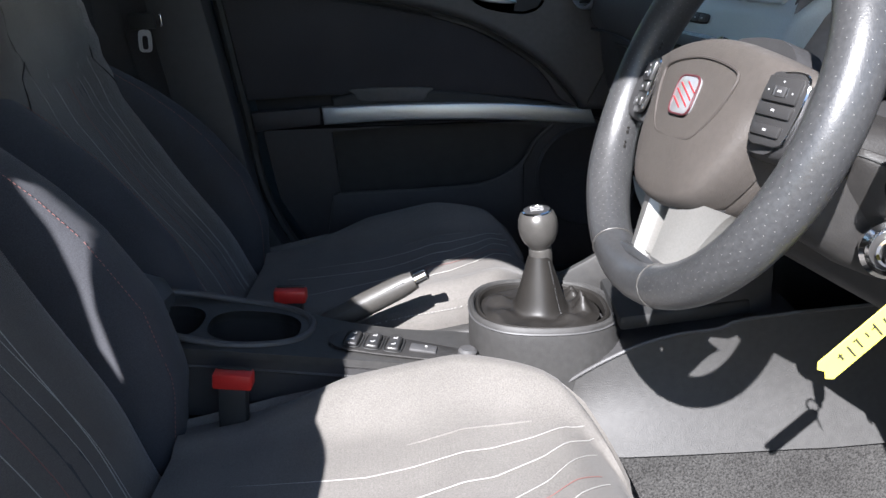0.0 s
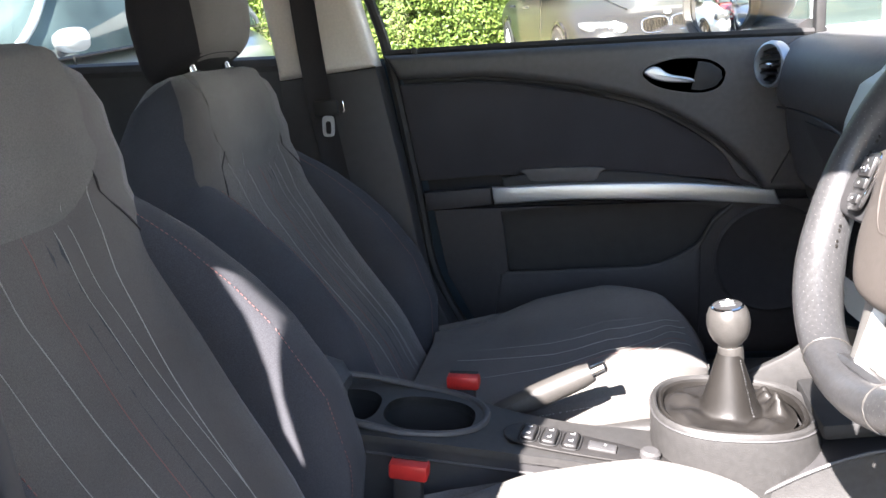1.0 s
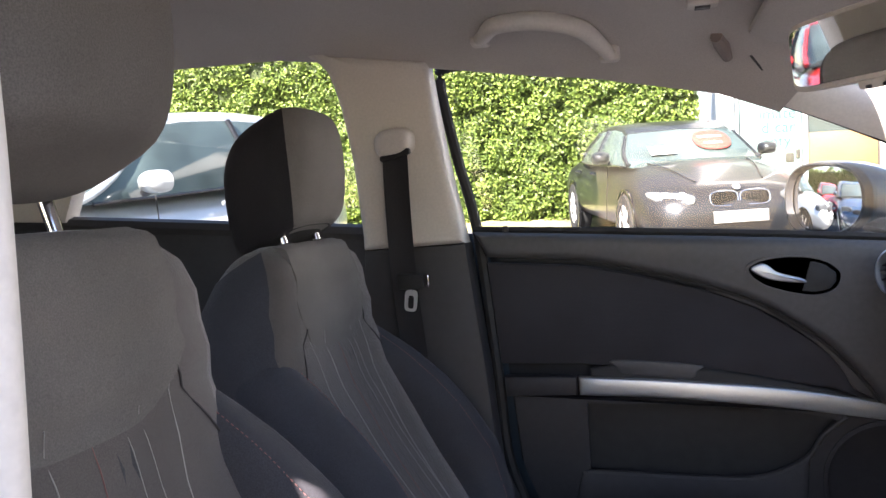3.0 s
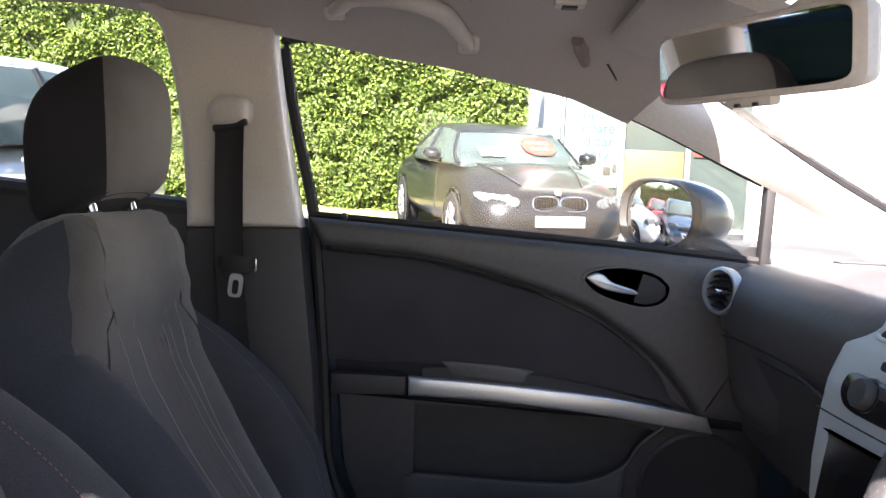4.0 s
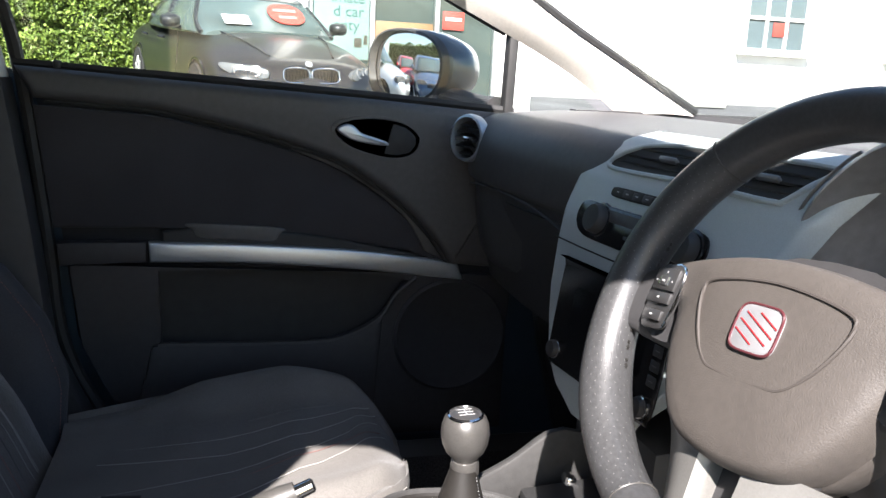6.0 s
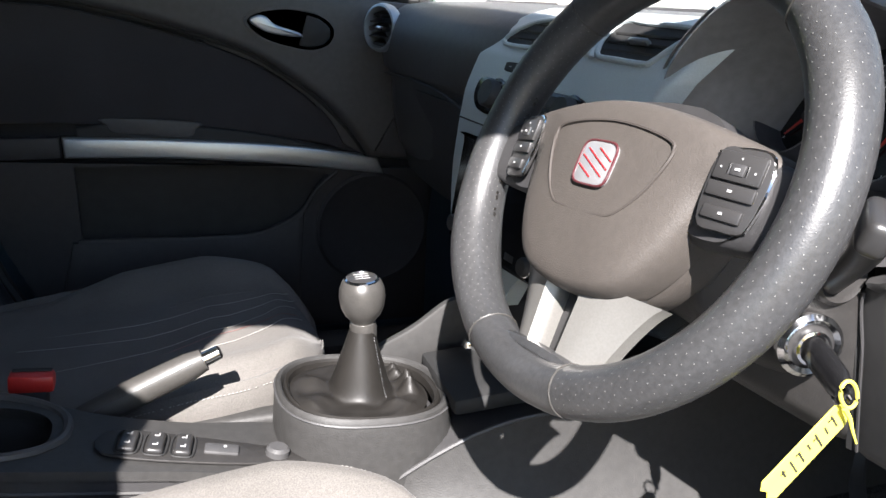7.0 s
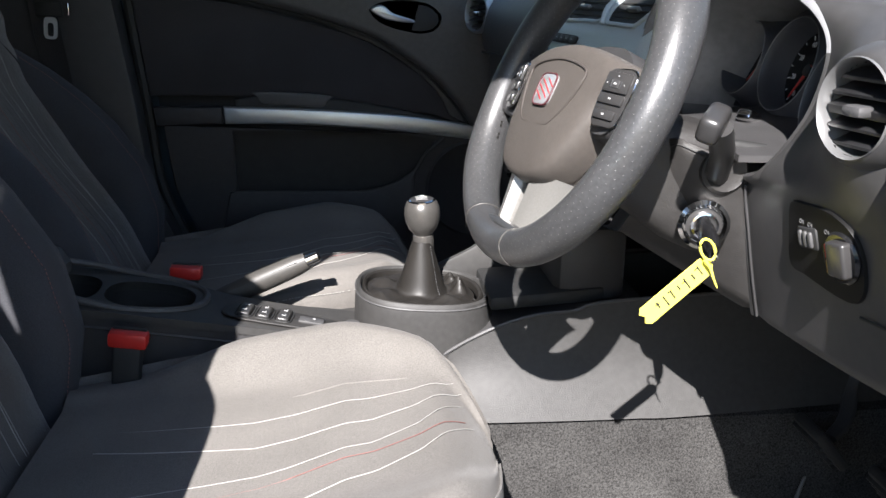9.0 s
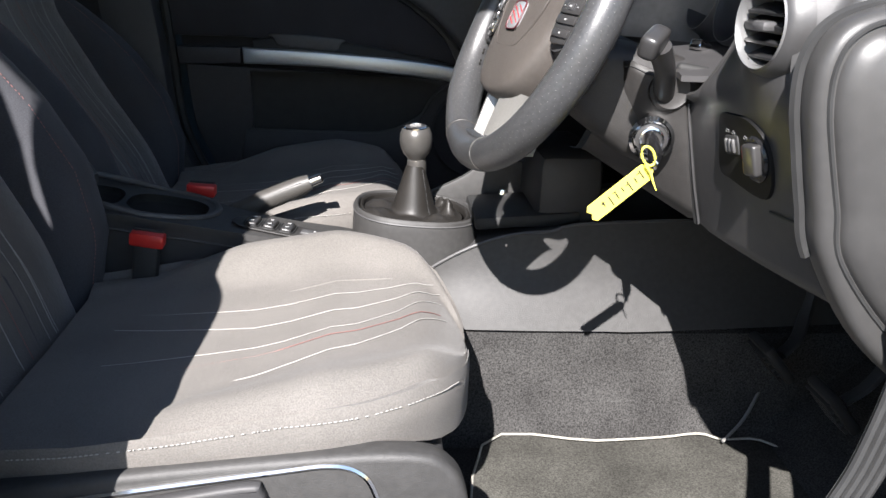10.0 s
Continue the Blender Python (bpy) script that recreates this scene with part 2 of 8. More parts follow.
def tube(points, radius, n=8, closed=False, flat=1.0, up=(0, 0, 1)):
    """A rod along points; radius is a number or one per point; flat squeezes it along its up side."""
    p = [Vector(q) for q in points]
    m = len(p)
    rings = []
    for i, q in enumerate(p):
        d = (p[(i + 1) % m] - p[i - 1]) if closed else (p[min(i + 1, m - 1)] - p[max(i - 1, 0)])
        d.normalize()
        a = d.cross(Vector(up))
        if a.length < 1e-4:
            a = d.cross(Vector((1, 0, 0)))
        a.normalize()
        b = a.cross(d)
        r = radius[i] if isinstance(radius, (list, tuple)) else radius
        rings.append([q + r * (math.cos(t) * a + flat * math.sin(t) * b) for t in (2 * math.pi * k / n for k in range(n))])
    if closed:
        rings.append(rings[0])
        bm = loft(rings, caps=False)
        bmesh.ops.remove_doubles(bm, verts=bm.verts[:], dist=1e-6)
        return bm
    return loft(rings)


def lathe(profile, n=32, caps=True):
    """A turned body about z from (radius, z) pairs."""
    return loft([[Vector((r * math.cos(t), r * math.sin(t), z)) for t in (2 * math.pi * k / n for k in range(n))] for r, z in profile], caps)


def prism(outline, depth, bevel=0.0, seg=2):
    """An outline of (x, y) pairs, raised by depth along z, with its edges rounded."""
    bm = bmesh.new()
    f = bm.faces.new([bm.verts.new((x, y, 0)) for x, y in outline])
    bmesh.ops.recalc_face_normals(bm, faces=[f])
    r = bmesh.ops.extrude_face_region(bm, geom=[f])
    bmesh.ops.translate(bm, verts=[v for v in r["geom"] if isinstance(v, bmesh.types.BMVert)], vec=(0, 0, depth))
    if bevel:
        rim = [e for e in bm.edges if abs(e.verts[0].co.z - e.verts[1].co.z) < 1e-6]
        bmesh.ops.bevel(bm, geom=rim, offset=bevel, segments=seg, affect="EDGES", profile=0.5)
    return bm


def plate(outer, holes, depth):
    """A flat plate in x, y with holes through it, raised by depth along z."""
    bm = bmesh.new()
    edges = []
    for ring in [outer] + holes:
        v = [bm.verts.new((x, y, 0)) for x, y in ring]
        edges += [bm.edges.new((v[k], v[(k + 1) % len(v)])) for k in range(len(v))]
    r = bmesh.ops.triangle_fill(bm, use_beauty=True, use_dissolve=False, edges=edges)
    fs = [g for g in r["geom"] if isinstance(g, bmesh.types.BMFace)]
    x = bmesh.ops.extrude_face_region(bm, geom=fs)
    bmesh.ops.translate(bm, verts=[v for v in x["geom"] if isinstance(v, bmesh.types.BMVert)], vec=(0, 0, depth))
    return bm


def oval(cx, cy, a, b, n=32, power=2.0, turn=0.0):
    """An outline: an ellipse, or with a higher power a rounded box."""
    out = []
    for k in range(n):
        t = 2 * math.pi * k / n
        c, s = math.cos(t), math.sin(t)
        x = a * math.copysign(abs(c) ** (2 / power), c)
        y = b * math.copysign(abs(s) ** (2 / power), s)
        out.append((cx + x * math.cos(turn) - y * math.sin(turn), cy + x * math.sin(turn) + y * math.cos(turn)))
    return out


def curve2(points, steps=6, closed=False):
    return [(q.x, q.y) for q in smoothed([(x, y, 0) for x, y in points], steps, closed)]


def lerp(table, t):
    """A smooth value from rows of (t, value)."""
    if t <= table[0][0]:
        return table[0][1]
    for (a, x), (b, y) in zip(table, table[1:]):
        if t <= b:
            k = (t - a) / (b - a)
            k = k * k * (3 - 2 * k)
            return x + (y - x) * k
    return table[-1][1]


def straight(table, t):
    """A value from rows of (t, value), along straight lines."""
    if t <= table[0][0]:
        return table[0][1]
    for (a, x), (b, y) in zip(table, table[1:]):
        if t <= b:
            return x + (y - x) * (t - a) / (b - a)
    return table[-1][1]


def join(bm, other, m=None):
    """Adds another bmesh to bm and frees it."""
    if m is not None:
        other.transform(m)
    me = bpy.data.meshes.new("scratch")
    other.to_mesh(me)
    other.free()
    bm.from_mesh(me)
    bpy.data.meshes.remove(me)
    return bm


def face_y(m=None):
    """Turns a flat shape drawn in x, y so that it stands in x, z and its depth goes towards -y."""
    t = Matrix(((1, 0, 0, 0), (0, 0, -1, 0), (0, 1, 0, 0), (0, 0, 0, 1)))
    return t if m is None else m @ t


def words(name, text, size, material, m, parent=None, extrude=0.0005):
    """Lettering in the built-in font, turned into a mesh."""
    cu = bpy.data.curves.new(name, "FONT")
    cu.body, cu.size, cu.extrude, cu.align_x, cu.align_y = text, size, extrude, "CENTER", "CENTER"
    ob = bpy.data.objects.new(name, cu)
    scene.collection.objects.link(ob)
    bpy.context.view_layer.update()
    me = bpy.data.meshes.new_from_object(ob)
    bpy.data.objects.remove(ob)
    bpy.data.curves.remove(cu)
    me.materials.clear()
    me.materials.append(material)
    me.transform(m)
    o = new(name, me)
    if parent is not None:
        o.parent = parent
    return o

# ---- the car's shell: floor, roof, pillars, screens ----
RAIL = [(-2.0, 1.40), (-1.2, 1.465), (-0.9, 1.462), (-0.6, 1.424), (-0.25, 1.371), (0.0, 1.306), (0.27, 1.184), (0.5, 1.065)]
CROWN = [(-2.0, 1.44), (-1.0, 1.53), (-0.5, 1.51), (-0.1, 1.45), (0.12, 1.385)]


def roof_z(x, y):
    e, c = straight(RAIL, x), straight(CROWN, x)
    return e + (max(c, e) - e) * (1 - min(1, abs(y) / 0.70) ** 4)


ceiling = tagged(part("ceiling", sheet(lambda u, v: (-2.0 + 2.10 * u - 0.06 * u * (2 * v - 1) ** 2 - 0.03 * u * max(0.0, (v - 0.9) / 0.1), -0.61 + 1.31 * v, roof_z(-2.0 + 2.10 * u, -0.61 + 1.31 * v) + 0.026 * max(0.0, (u - 0.80) / 0.20) * v ** 10), 40, 28, 0.035, (0, 0, 1)), LINER),
                 "pale beige cloth headlining under the car roof", "ceiling", kind="structure")
tagged(part("roof", sheet(lambda u, v: (-2.05 + 2.17 * u, -0.62 + 1.33 * v, 0.04 + roof_z(-2.0 + 2.10 * u, -0.61 + 1.31 * v) + 0.026 * max(0.0, (u - 0.80) / 0.20) * v ** 10), 30, 20, 0.012, (0, 0, 1)), BODY_OWN),
                   "slate blue painted steel car roof", "roof", kind="structure")

# floor pan with the raised tunnel in the middle
FLOOR_Y = [(-0.70, 0.40), (-0.655, 0.40), (-0.61, 0.345), (-0.164, 0.335), (-0.145, 0.50), (-0.10, 0.52), (0.10, 0.52), (0.145, 0.50), (0.20, 0.335), (0.61, 0.345), (0.655, 0.40), (0.72, 0.40)]


def floor_pt(u, v):
    x = -2.1 + 3.15 * u
    y = -0.70 + 1.42 * v
    z = straight(FLOOR_Y, y)
    if x > 0.52:
        z = max(z, 0.335 + (x - 0.52) * 0.85)
    if x < -0.95:
        z = max(z, 0.52 if x < -1.05 else 0.345 + (-0.95 - x) * 1.7)
    return (x, y, z)


floor = tagged(part("floor", sheet(floor_pt, 63, 71, 0.03, (0, 0, -1)), CARPET), "dark grey needle-felt carpet over the car floor and tunnel", "carpet", kind="structure")
tagged(part("wall_front", sheet(lambda u, v: (1.0, -0.72 + 1.46 * u, 0.3 + 0.8 * v), 4, 4, 0.04, (1, 0, 0)), CARPET), "dark felt covered bulkhead behind the dashboard", "bulkhead", kind="structure")
# unseen sheet, added to stop sky light falling into the footwell
tagged(part("scuttle", sheet(lambda u, v: (0.86 + 0.19 * u, -0.72 + 1.46 * v, 1.020 - 0.02 * u), 4, 4, 0.02, (0, 0, -1)), PLASTIC), "unseen black scuttle panel, added to keep sky light out", "scuttle", kind="structure")
tagged(part("wall_rear", sheet(lambda u, v: (-2.05 + 0.1 * v, -0.72 + 1.44 * u, 0.4 + 0.7 * v), 4, 4, 0.04, (-1, 0, 0)), PILLAR), "plain beige trim at the rear of the car", "trim", kind="structure")
tail_glass = part("window_3", sheet(lambda u, v: (-1.95 + 0.08 * v, -0.66 + 1.32 * u, 1.1 + 0.31 * v), 4, 2, 0.004, (-1, 0, 0)), PRIVACY)
tagged(tail_glass, "dark tinted rear screen of the hatchback", "window", kind="structure")
tail_glass.visible_shadow = False

# windscreen
SCREEN_TOP, SCREEN_LOW = [(-0.62, 0.06), (0.0, 0.12), (0.62, 0.06)], [(-0.66, 0.60), (0.0, 0.86), (0.66, 0.60)]


def screen_pt(u, v):
    y = -0.64 + 1.28 * u
    top, low = lerp(SCREEN_TOP, y), lerp(SCREEN_LOW, y)
    x = low + (top - low) * v
    zt = 1.375 - 0.035 * (y / 0.62) ** 2
    return (x, y, 1.06 + (zt - 1.06) * v + 0.03 * math.sin(math.pi * v))


screen = part("window_1", sheet(screen_pt, 20, 10, 0.005, (0.3, 0, 1)), CLEAR)
tagged(screen, "raked laminated windscreen of clear glass", "windscreen", kind="structure")
screen.visible_shadow = False


# A-pillars: a strip between the side glass and the screen
def a_pillar(side, name):
    low = [(-0.22, 0.70, 1.366), (-0.10, 0.70, 1.332), (-0.02, 0.70, 1.310), (0.06, 0.702, 1.279), (0.14, 0.71, 1.244), (0.27, 0.72, 1.186), (0.40, 0.72, 1.12), (0.50, 0.72, 1.05)]
    high = [(-0.16, 0.58, 1.44), (-0.02, 0.62, 1.405), (0.05, 0.66, 1.380), (0.085, 0.695, 1.363), (0.149, 0.695, 1.341), (0.349, 0.69, 1.215), (0.496, 0.69, 1.135), (0.643, 0.69, 1.056)]
    a, b = smoothed(low, 4), smoothed(high, 4)
    if side < 0:  # the unseen driver's pillar is moved in and ahead to let sun onto the hood
        a, b = ([Vector((q.x + 0.25, q.y - 0.035, q.z + 0.012)) for q in c] for c in (a, b))

    def pt(u, v):
        k = min(int(u * (len(a) - 1)), len(a) - 2)
        f = u * (len(a) - 1) - k
        p, q = a[k].lerp(a[k + 1], f), b[k].lerp(b[k + 1], f)
        r = p.lerp(q, v)
        return (r.x, side * (r.y - 0.022 * math.sin(math.pi * v)), r.z + 0.006 * math.sin(math.pi * v))

    t = thing(name, "beige moulded A-pillar trim beside the windscreen", "pillar trim", kind="structure")
    part("pillar_cover", sheet(pt, 20, 6, 0.03, (0.3, side * 0.9, 0.3)), PILLAR, t)
    part("screen_seal", tube([(q.x + 0.006, side * (q.y + 0.002), q.z + 0.008) for q in b], 0.007, 6), RUBBER, t, "thin black rubber seal")
    return t


a_pillar(1, "pillar_front_left")
a_pillar(-1, "pillar_front_right")


# B-pillars
def b_pillar(side, name, xo=0.0, yo=0.0, bottom=1.075):
    t = thing(name, "beige upper B-pillar trim over a black lower cover", "pillar trim", kind="structure")
    up = curve2([(-0.628, 1.43), (-0.60, 1.25), (-0.566, bottom)], 4) + [(-0.775, bottom - 0.008)] + curve2([(-0.775, bottom + 0.02), (-0.79, 1.25), (-0.815, 1.375), (-0.845, 1.44), (-0.90, 1.47)], 4)
    lo = [(-0.566, bottom), (-0.535, 0.83), (-0.515, 0.62), (-0.44, 0.45), (-0.36, 0.36), (-0.80, 0.36), (-0.79, 0.8), (-0.775, bottom - 0.008)]
    m = Matrix.Translation((xo, yo, 0)) @ (face_y() if side > 0 else Matrix.Diagonal((1, -1, 1, 1)) @ face_y())
    b = prism(up, 0.075, 0.018, 3)
    part("upper_cover", b, PILLAR, t, "beige moulded plastic", m=m @ Matrix.Translation((0, 0, -0.745)))
    b = prism(lo, 0.07, 0.008, 2)
    part("lower_cover", b, PLASTIC, t, "black grained plastic", m=m @ Matrix.Translation((0, 0, -0.75)))
    part("door_seal", tube([Vector((xo + x, side * 0.742 + yo, z)) for x, z in curve2([(-0.45, 1.425), (-0.59, 1.425), (-0.617, 1.40), (-0.590, 1.25), (-0.553, 1.09), (-0.523, 0.80), (-0.505, 0.62), (-0.43, 0.46), (-0.33, 0.38)], 5)], 0.011, 8), RUBBER, t, "black rubber door seal")
    return t


b_pillar(1, "pillar_middle_left")
bp = thing("pillar_middle_right", "beige upper B-pillar trim over a black lower cover, in full sun", "pillar trim", kind="structure")
RSIDE = Matrix.Diagonal((1, -1, 1, 1)) @ face_y()
part("upper_cover", prism(curve2([(-0.47, 1.43), (-0.51, 1.33), (-0.450, 1.268), (-0.418, 1.235), (-0.4125, 1.20), (-0.4120, 1.115), (-0.4140, 1.026)], 4) + [(-0.450, 1.023), (-0.447, 1.115), (-0.441, 1.205), (-0.46, 1.24), (-0.50, 1.29), (-0.62, 1.44)], 0.016, 0.007, 3), PILLAR, bp, "beige moulded plastic", m=RSIDE @ Matrix.Translation((0, 0, -0.640)))
part("lower_cover", prism([(-0.418, 1.029), (-0.420, 0.95), (-0.414, 0.75), (-0.395, 0.55), (-0.345, 0.40), (-0.385, 0.38), (-0.43, 0.55), (-0.452, 0.75), (-0.456, 1.028)], 0.016, 0.006, 3), PLASTIC, bp, "black grained plastic", m=RSIDE @ Matrix.Translation((0, 0, -0.637)))
part("door_seal", tube(smoothed([(-0.56, -0.662, 1.42), (-0.49, -0.662, 1.285), (-0.447, -0.662, 1.215), (-0.4425, -0.662, 1.115), (-0.4405, -0.662, 1.03), (-0.441, -0.662, 0.95), (-0.436, -0.662, 0.75), (-0.410, -0.662, 0.52), (-0.37, -0.662, 0.38)], 5), 0.0085, 14), SEALGREY, bp, "grey rubber door seal")
part("seal_strip", tube([(-0.59, -0.690, 1.42), (-0.485, -0.690, 1.24), (-0.452, -0.690, 1.15), (-0.446, -0.690, 1.10), (-0.430, -0.690, 1.03), (-0.385, -0.690, 0.95), (-0.35, -0.690, 0.85)], 0.009, 8), RUBBER, bp)
JAMB = pbr("jamb_paint", (0.36, 0.36, 0.35), 0.35, 0.2, coat=0.4, stain=(3, 0.04))
# its unseen upper rear end is extended to block sun from the seats
part("jamb", prism([(-0.43, 1.50), (-0.45, 1.45), (-0.50, 1.35), (-0.475, 1.265), (-0.437, 1.215), (-0.434, 1.115), (-0.437, 1.03), (-0.44, 0.95), (-0.437, 0.75), (-0.43, 0.50), (-0.39, 0.38), (-0.642, 0.38), (-0.636, 1.126), (-0.650, 1.208), (-0.655, 1.298), (-0.668, 1.345), (-0.71, 1.395), (-1.05, 1.42), (-1.05, 1.60), (-0.52, 1.56)], 0.05, 0.012, 2), JAMB, bp, "pale painted steel door jamb", m=Matrix.Translation((0.008, -0.662, 0)) @ face_y())
# added shape, outlined to cast the cushion's shadow edge
part("shadow_flange", prism(curve2([(-0.455, 1.15), (-0.425, 1.075), (-0.385, 1.005), (-0.355, 0.905), (-0.336, 0.839), (-0.313, 0.775), (-0.316, 0.72), (-0.326, 0.66), (-0.338, 0.50), (-0.338, 0.38)], 4) + [(-0.50, 0.38), (-0.50, 1.15)], 0.03, 0.008, 2), JAMB, bp, "added flange that casts the shadow edge on the driver cushion", m=Matrix.Translation((0.0, -0.690, 0)) @ face_y())
KICK = {1: [(0, 0.43), (0.35, 0.365), (0.62, 0.325), (1, 0.40)], -1: [(0, 0.43), (0.30, 0.388), (0.42, 0.392), (0.60, 0.408), (0.615, 0.335), (1, 0.40)]}
for side, nm in ((1, "kick_panel_left"), (-1, "kick_panel_right")):
    tagged(part(nm, sheet(lambda u, v: (straight(KICK[side], v) * (1 - u) + 1.04 * u, side * 0.695, 0.36 + 0.70 * v), 4, 60, 0.03, (0, side, 0)), PLASTIC), "black plastic kick panel in the footwell", "kick panel", kind="structure")
seal = thing("door_seal_front", "black ribbed rubber seal along the door opening", "door seal", kind="structure")
SEAL_LINE = smoothed([(0.20, -0.662, 0.425), (0.29, -0.662, 0.50), (0.340, -0.662, 0.60), (0.358, -0.662, 0.66), (0.371, -0.662, 0.74), (0.376, -0.662, 0.80), (0.377, -0.655, 0.87)], 5)
for k in range(4):
    part("rib", tube([q + Vector((-0.0125 + 0.0083 * k, -0.001, 0.003 - 0.002 * k)) for q in SEAL_LINE], 0.0042, 8), RUBBER, seal)
part("seal_base", tube([q + Vector((0, 0.004, 0)) for q in SEAL_LINE], 0.015, 10, flat=0.25, up=(0, 1, 0)), RUBBER, seal)

# sills and the closed sides behind the front seats
for side, nm in ((1, "sill_left"), (-1, "sill_right")):
    tagged(part(nm, sheet(lambda u, v: (-0.5 + 1.4 * u, side * (0.66 + 0.06 * v), 0.40 + 0.02 * math.sin(math.pi * v)), 14, 4, 0.12, (0, 0, -1)), PLASTIC), "black ribbed plastic sill cover along the door opening", "sill trim", kind="structure")


def rear_side(side, name):
    """A rear door: dark panel, tinted glass and the beige C-pillar behind it; a post is added on the right."""
    t = thing(name, "closed rear car door with dark lower trim and clear window", "car door")
    outer = [(-2.0, 0.36), (-0.62, 0.36), (-0.735, 1.095), (-1.60, 1.15), (-2.0, 1.17)]
    m = (Matrix.Diagonal((1, side, 1, 1))) @ face_y()
    part("door_panel", prism(outer, 0.06, 0.012, 2), DOORSKIN, t, m=m @ Matrix.Translation((0, 0, -0.78)))
    part("belt_cap", tube([(-0.735, side * 0.735, 1.095), (-1.1, side * 0.735, 1.118), (-1.6, side * 0.735, 1.150), (-2.0, side * 0.735, 1.17)], 0.020, 8), PLASTIC, t)
    part("rear_quarter", prism([(-1.50, 1.148), (-2.0, 1.17), (-2.0, 1.43), (-1.36, 1.465), (-1.42, 1.35)], 0.05, 0.012, 2), PILLAR, t, "beige rear quarter trim", m=m @ Matrix.Translation((0, 0, -0.76)))
    g = part("window_pane", prism([(-0.72, 1.09), (-1.52, 1.14), (-1.40, 1.40), (-1.30, 1.47), (-0.82, 1.47)], 0.004), CLEAR, t, m=m @ Matrix.Translation((0, 0, -0.765)))
    g.visible_shadow = False
    if side < 0:
        # unseen post, outlined so that only a narrow patch of sun gets past
        part("front_frame", prism([(-0.636, 1.06), (-0.636, 1.146), (-0.658, 1.201), (-0.667, 1.278), (-0.681, 1.332), (-0.71, 1.389), (-0.75, 1.45), (-0.90, 1.47), (-0.84, 1.25), (-0.80, 1.06)], 0.03, 0.006, 2), PLASTIC, t, "unseen black post added to narrow the sun on the seat", m=Matrix.Translation((0, -0.695, 0)) @ face_y())
    return t


rear_side(1, "rear_door")
rear_side(-1, "rear_door")

# rear bench, seen at most as a dark back beyond the front seats
bench = thing("rear_bench", "dark grey cloth rear bench seat", "bench seat")
part("bench_cushion", rbox(0.52, 1.26, 0.16, 0.05, 3), CLOTH_DARK, bench, m=pose(-1.33, 0, 0.62, 0, -6, 0))
part("bench_back", rbox(0.16, 1.26, 0.56, 0.06, 3), CLOTH_DARK, bench, m=pose(-1.68, 0, 0.92, 0, -24, 0))


# ---- passenger door ----
def passenger_door():
    t = thing("passenger_door", "closed black front car door with silver trim bar and curved upper panel", "car door")
    D = 0.725
    m = face_y()

    def at(y):
        return m @ Matrix.Translation((0, 0, -y))

    rear = [(-0.545, 1.06), (-0.525, 0.95), (-0.510, 0.80), (-0.492, 0.62), (-0.42, 0.47), (-0.33, 0.40)]
    whole = rear + [(0.30, 0.40), (0.33, 0.7), (0.34, 1.02)] + [(0.28, 1.035), (0.0, 1.05), (-0.33, 1.068)]
    part("door_card", prism(whole, 0.012, 0.003, 2), DOORSKIN, t, m=at(D + 0.074))
    part("outer_skin", prism([(-0.80, 0.25), (1.04, 0.25), (1.04, 1.03), (0.30, 1.045), (-0.33, 1.075), (-0.80, 1.10)], 0.012), BODY_OWN, t, "slate blue painted outer skin", m=at(0.80))
    # soft cap under the glass, thick at the belt and ending in the long arc
    arc = curve2([(-0.530, 1.044), (-0.43, 1.038), (-0.33, 1.030), (-0.19, 1.000), (-0.057, 0.960), (0.011, 0.923), (0.073, 0.880), (0.121, 0.834), (0.155, 0.792), (0.172, 0.764)], 6)
    belt = [(0.27, 0.755), (0.32, 0.90), (0.335, 1.025), (0.27, 1.046), (0.01, 1.064), (-0.33, 1.082), (-0.556, 1.094)]
    part("upper_cap", prism(arc + belt, 0.050, 0.016, 4), PLASTIC_SOFT, t, "soft black grained cap", m=at(D + 0.025))
    # a black tube draws the shade of the groove
    part("arc_shade", tube([(x, D - 0.004, z - 0.003) for x, z in arc[1:]], 0.0042, 8), RUBBER, t, "dark line for the shade in the arc's groove")
    inner_arc = curve2([(-0.12, 0.970), (-0.022, 0.930), (0.048, 0.884), (0.098, 0.838), (0.128, 0.786)], 6)
    rim_arc = [p for p in arc if p[0] > -0.13]
    part("cap_lip", prism(rim_arc + inner_arc[::-1], 0.010, 0.004, 2), PLASTIC_SOFT, t, "raised lip inside the arc", m=at(D + 0.012))
    part("belt_seal", tube([(x, 0.735, z + 0.004) for x, z in ((-0.56, 1.094), (-0.33, 1.084), (0.01, 1.066), (0.29, 1.047))], 0.008, 6), RUBBER, t)
    # recessed cloth field below the arc
    field = [(x - 0.006, z - 0.012) for x, z in arc] + [(0.10, 0.785), (-0.10, 0.815), (-0.36, 0.828), (-0.515, 0.828)]
    part("cloth_field", prism(field, 0.014, 0.005, 2), DOORCLOTH, t, "black cloth insert", m=at(D + 0.022))
    # gloss hand-grip shelf over the bar
    grip = curve2([(-0.34, 0.822), (-0.28, 0.830), (-0.20, 0.828), (-0.05, 0.812), (0.13, 0.775)], 5) + [(0.15, 0.755), (-0.34, 0.79)]
    part("grip_shelf", prism(grip, 0.020, 0.006, 3), RUBBER, t, "gloss black grip recess", m=at(D + 0.020))
    part("grip_lid", prism(curve2([(-0.298, 0.838), (-0.21, 0.836), (-0.132, 0.829), (-0.140, 0.818), (-0.152, 0.804), (-0.22, 0.808), (-0.278, 0.812), (-0.290, 0.826)], 3, True), 0.006, 0.003, 3), PLASTIC_SOFT, t, "soft pad over the grip", m=at(D + 0.004))
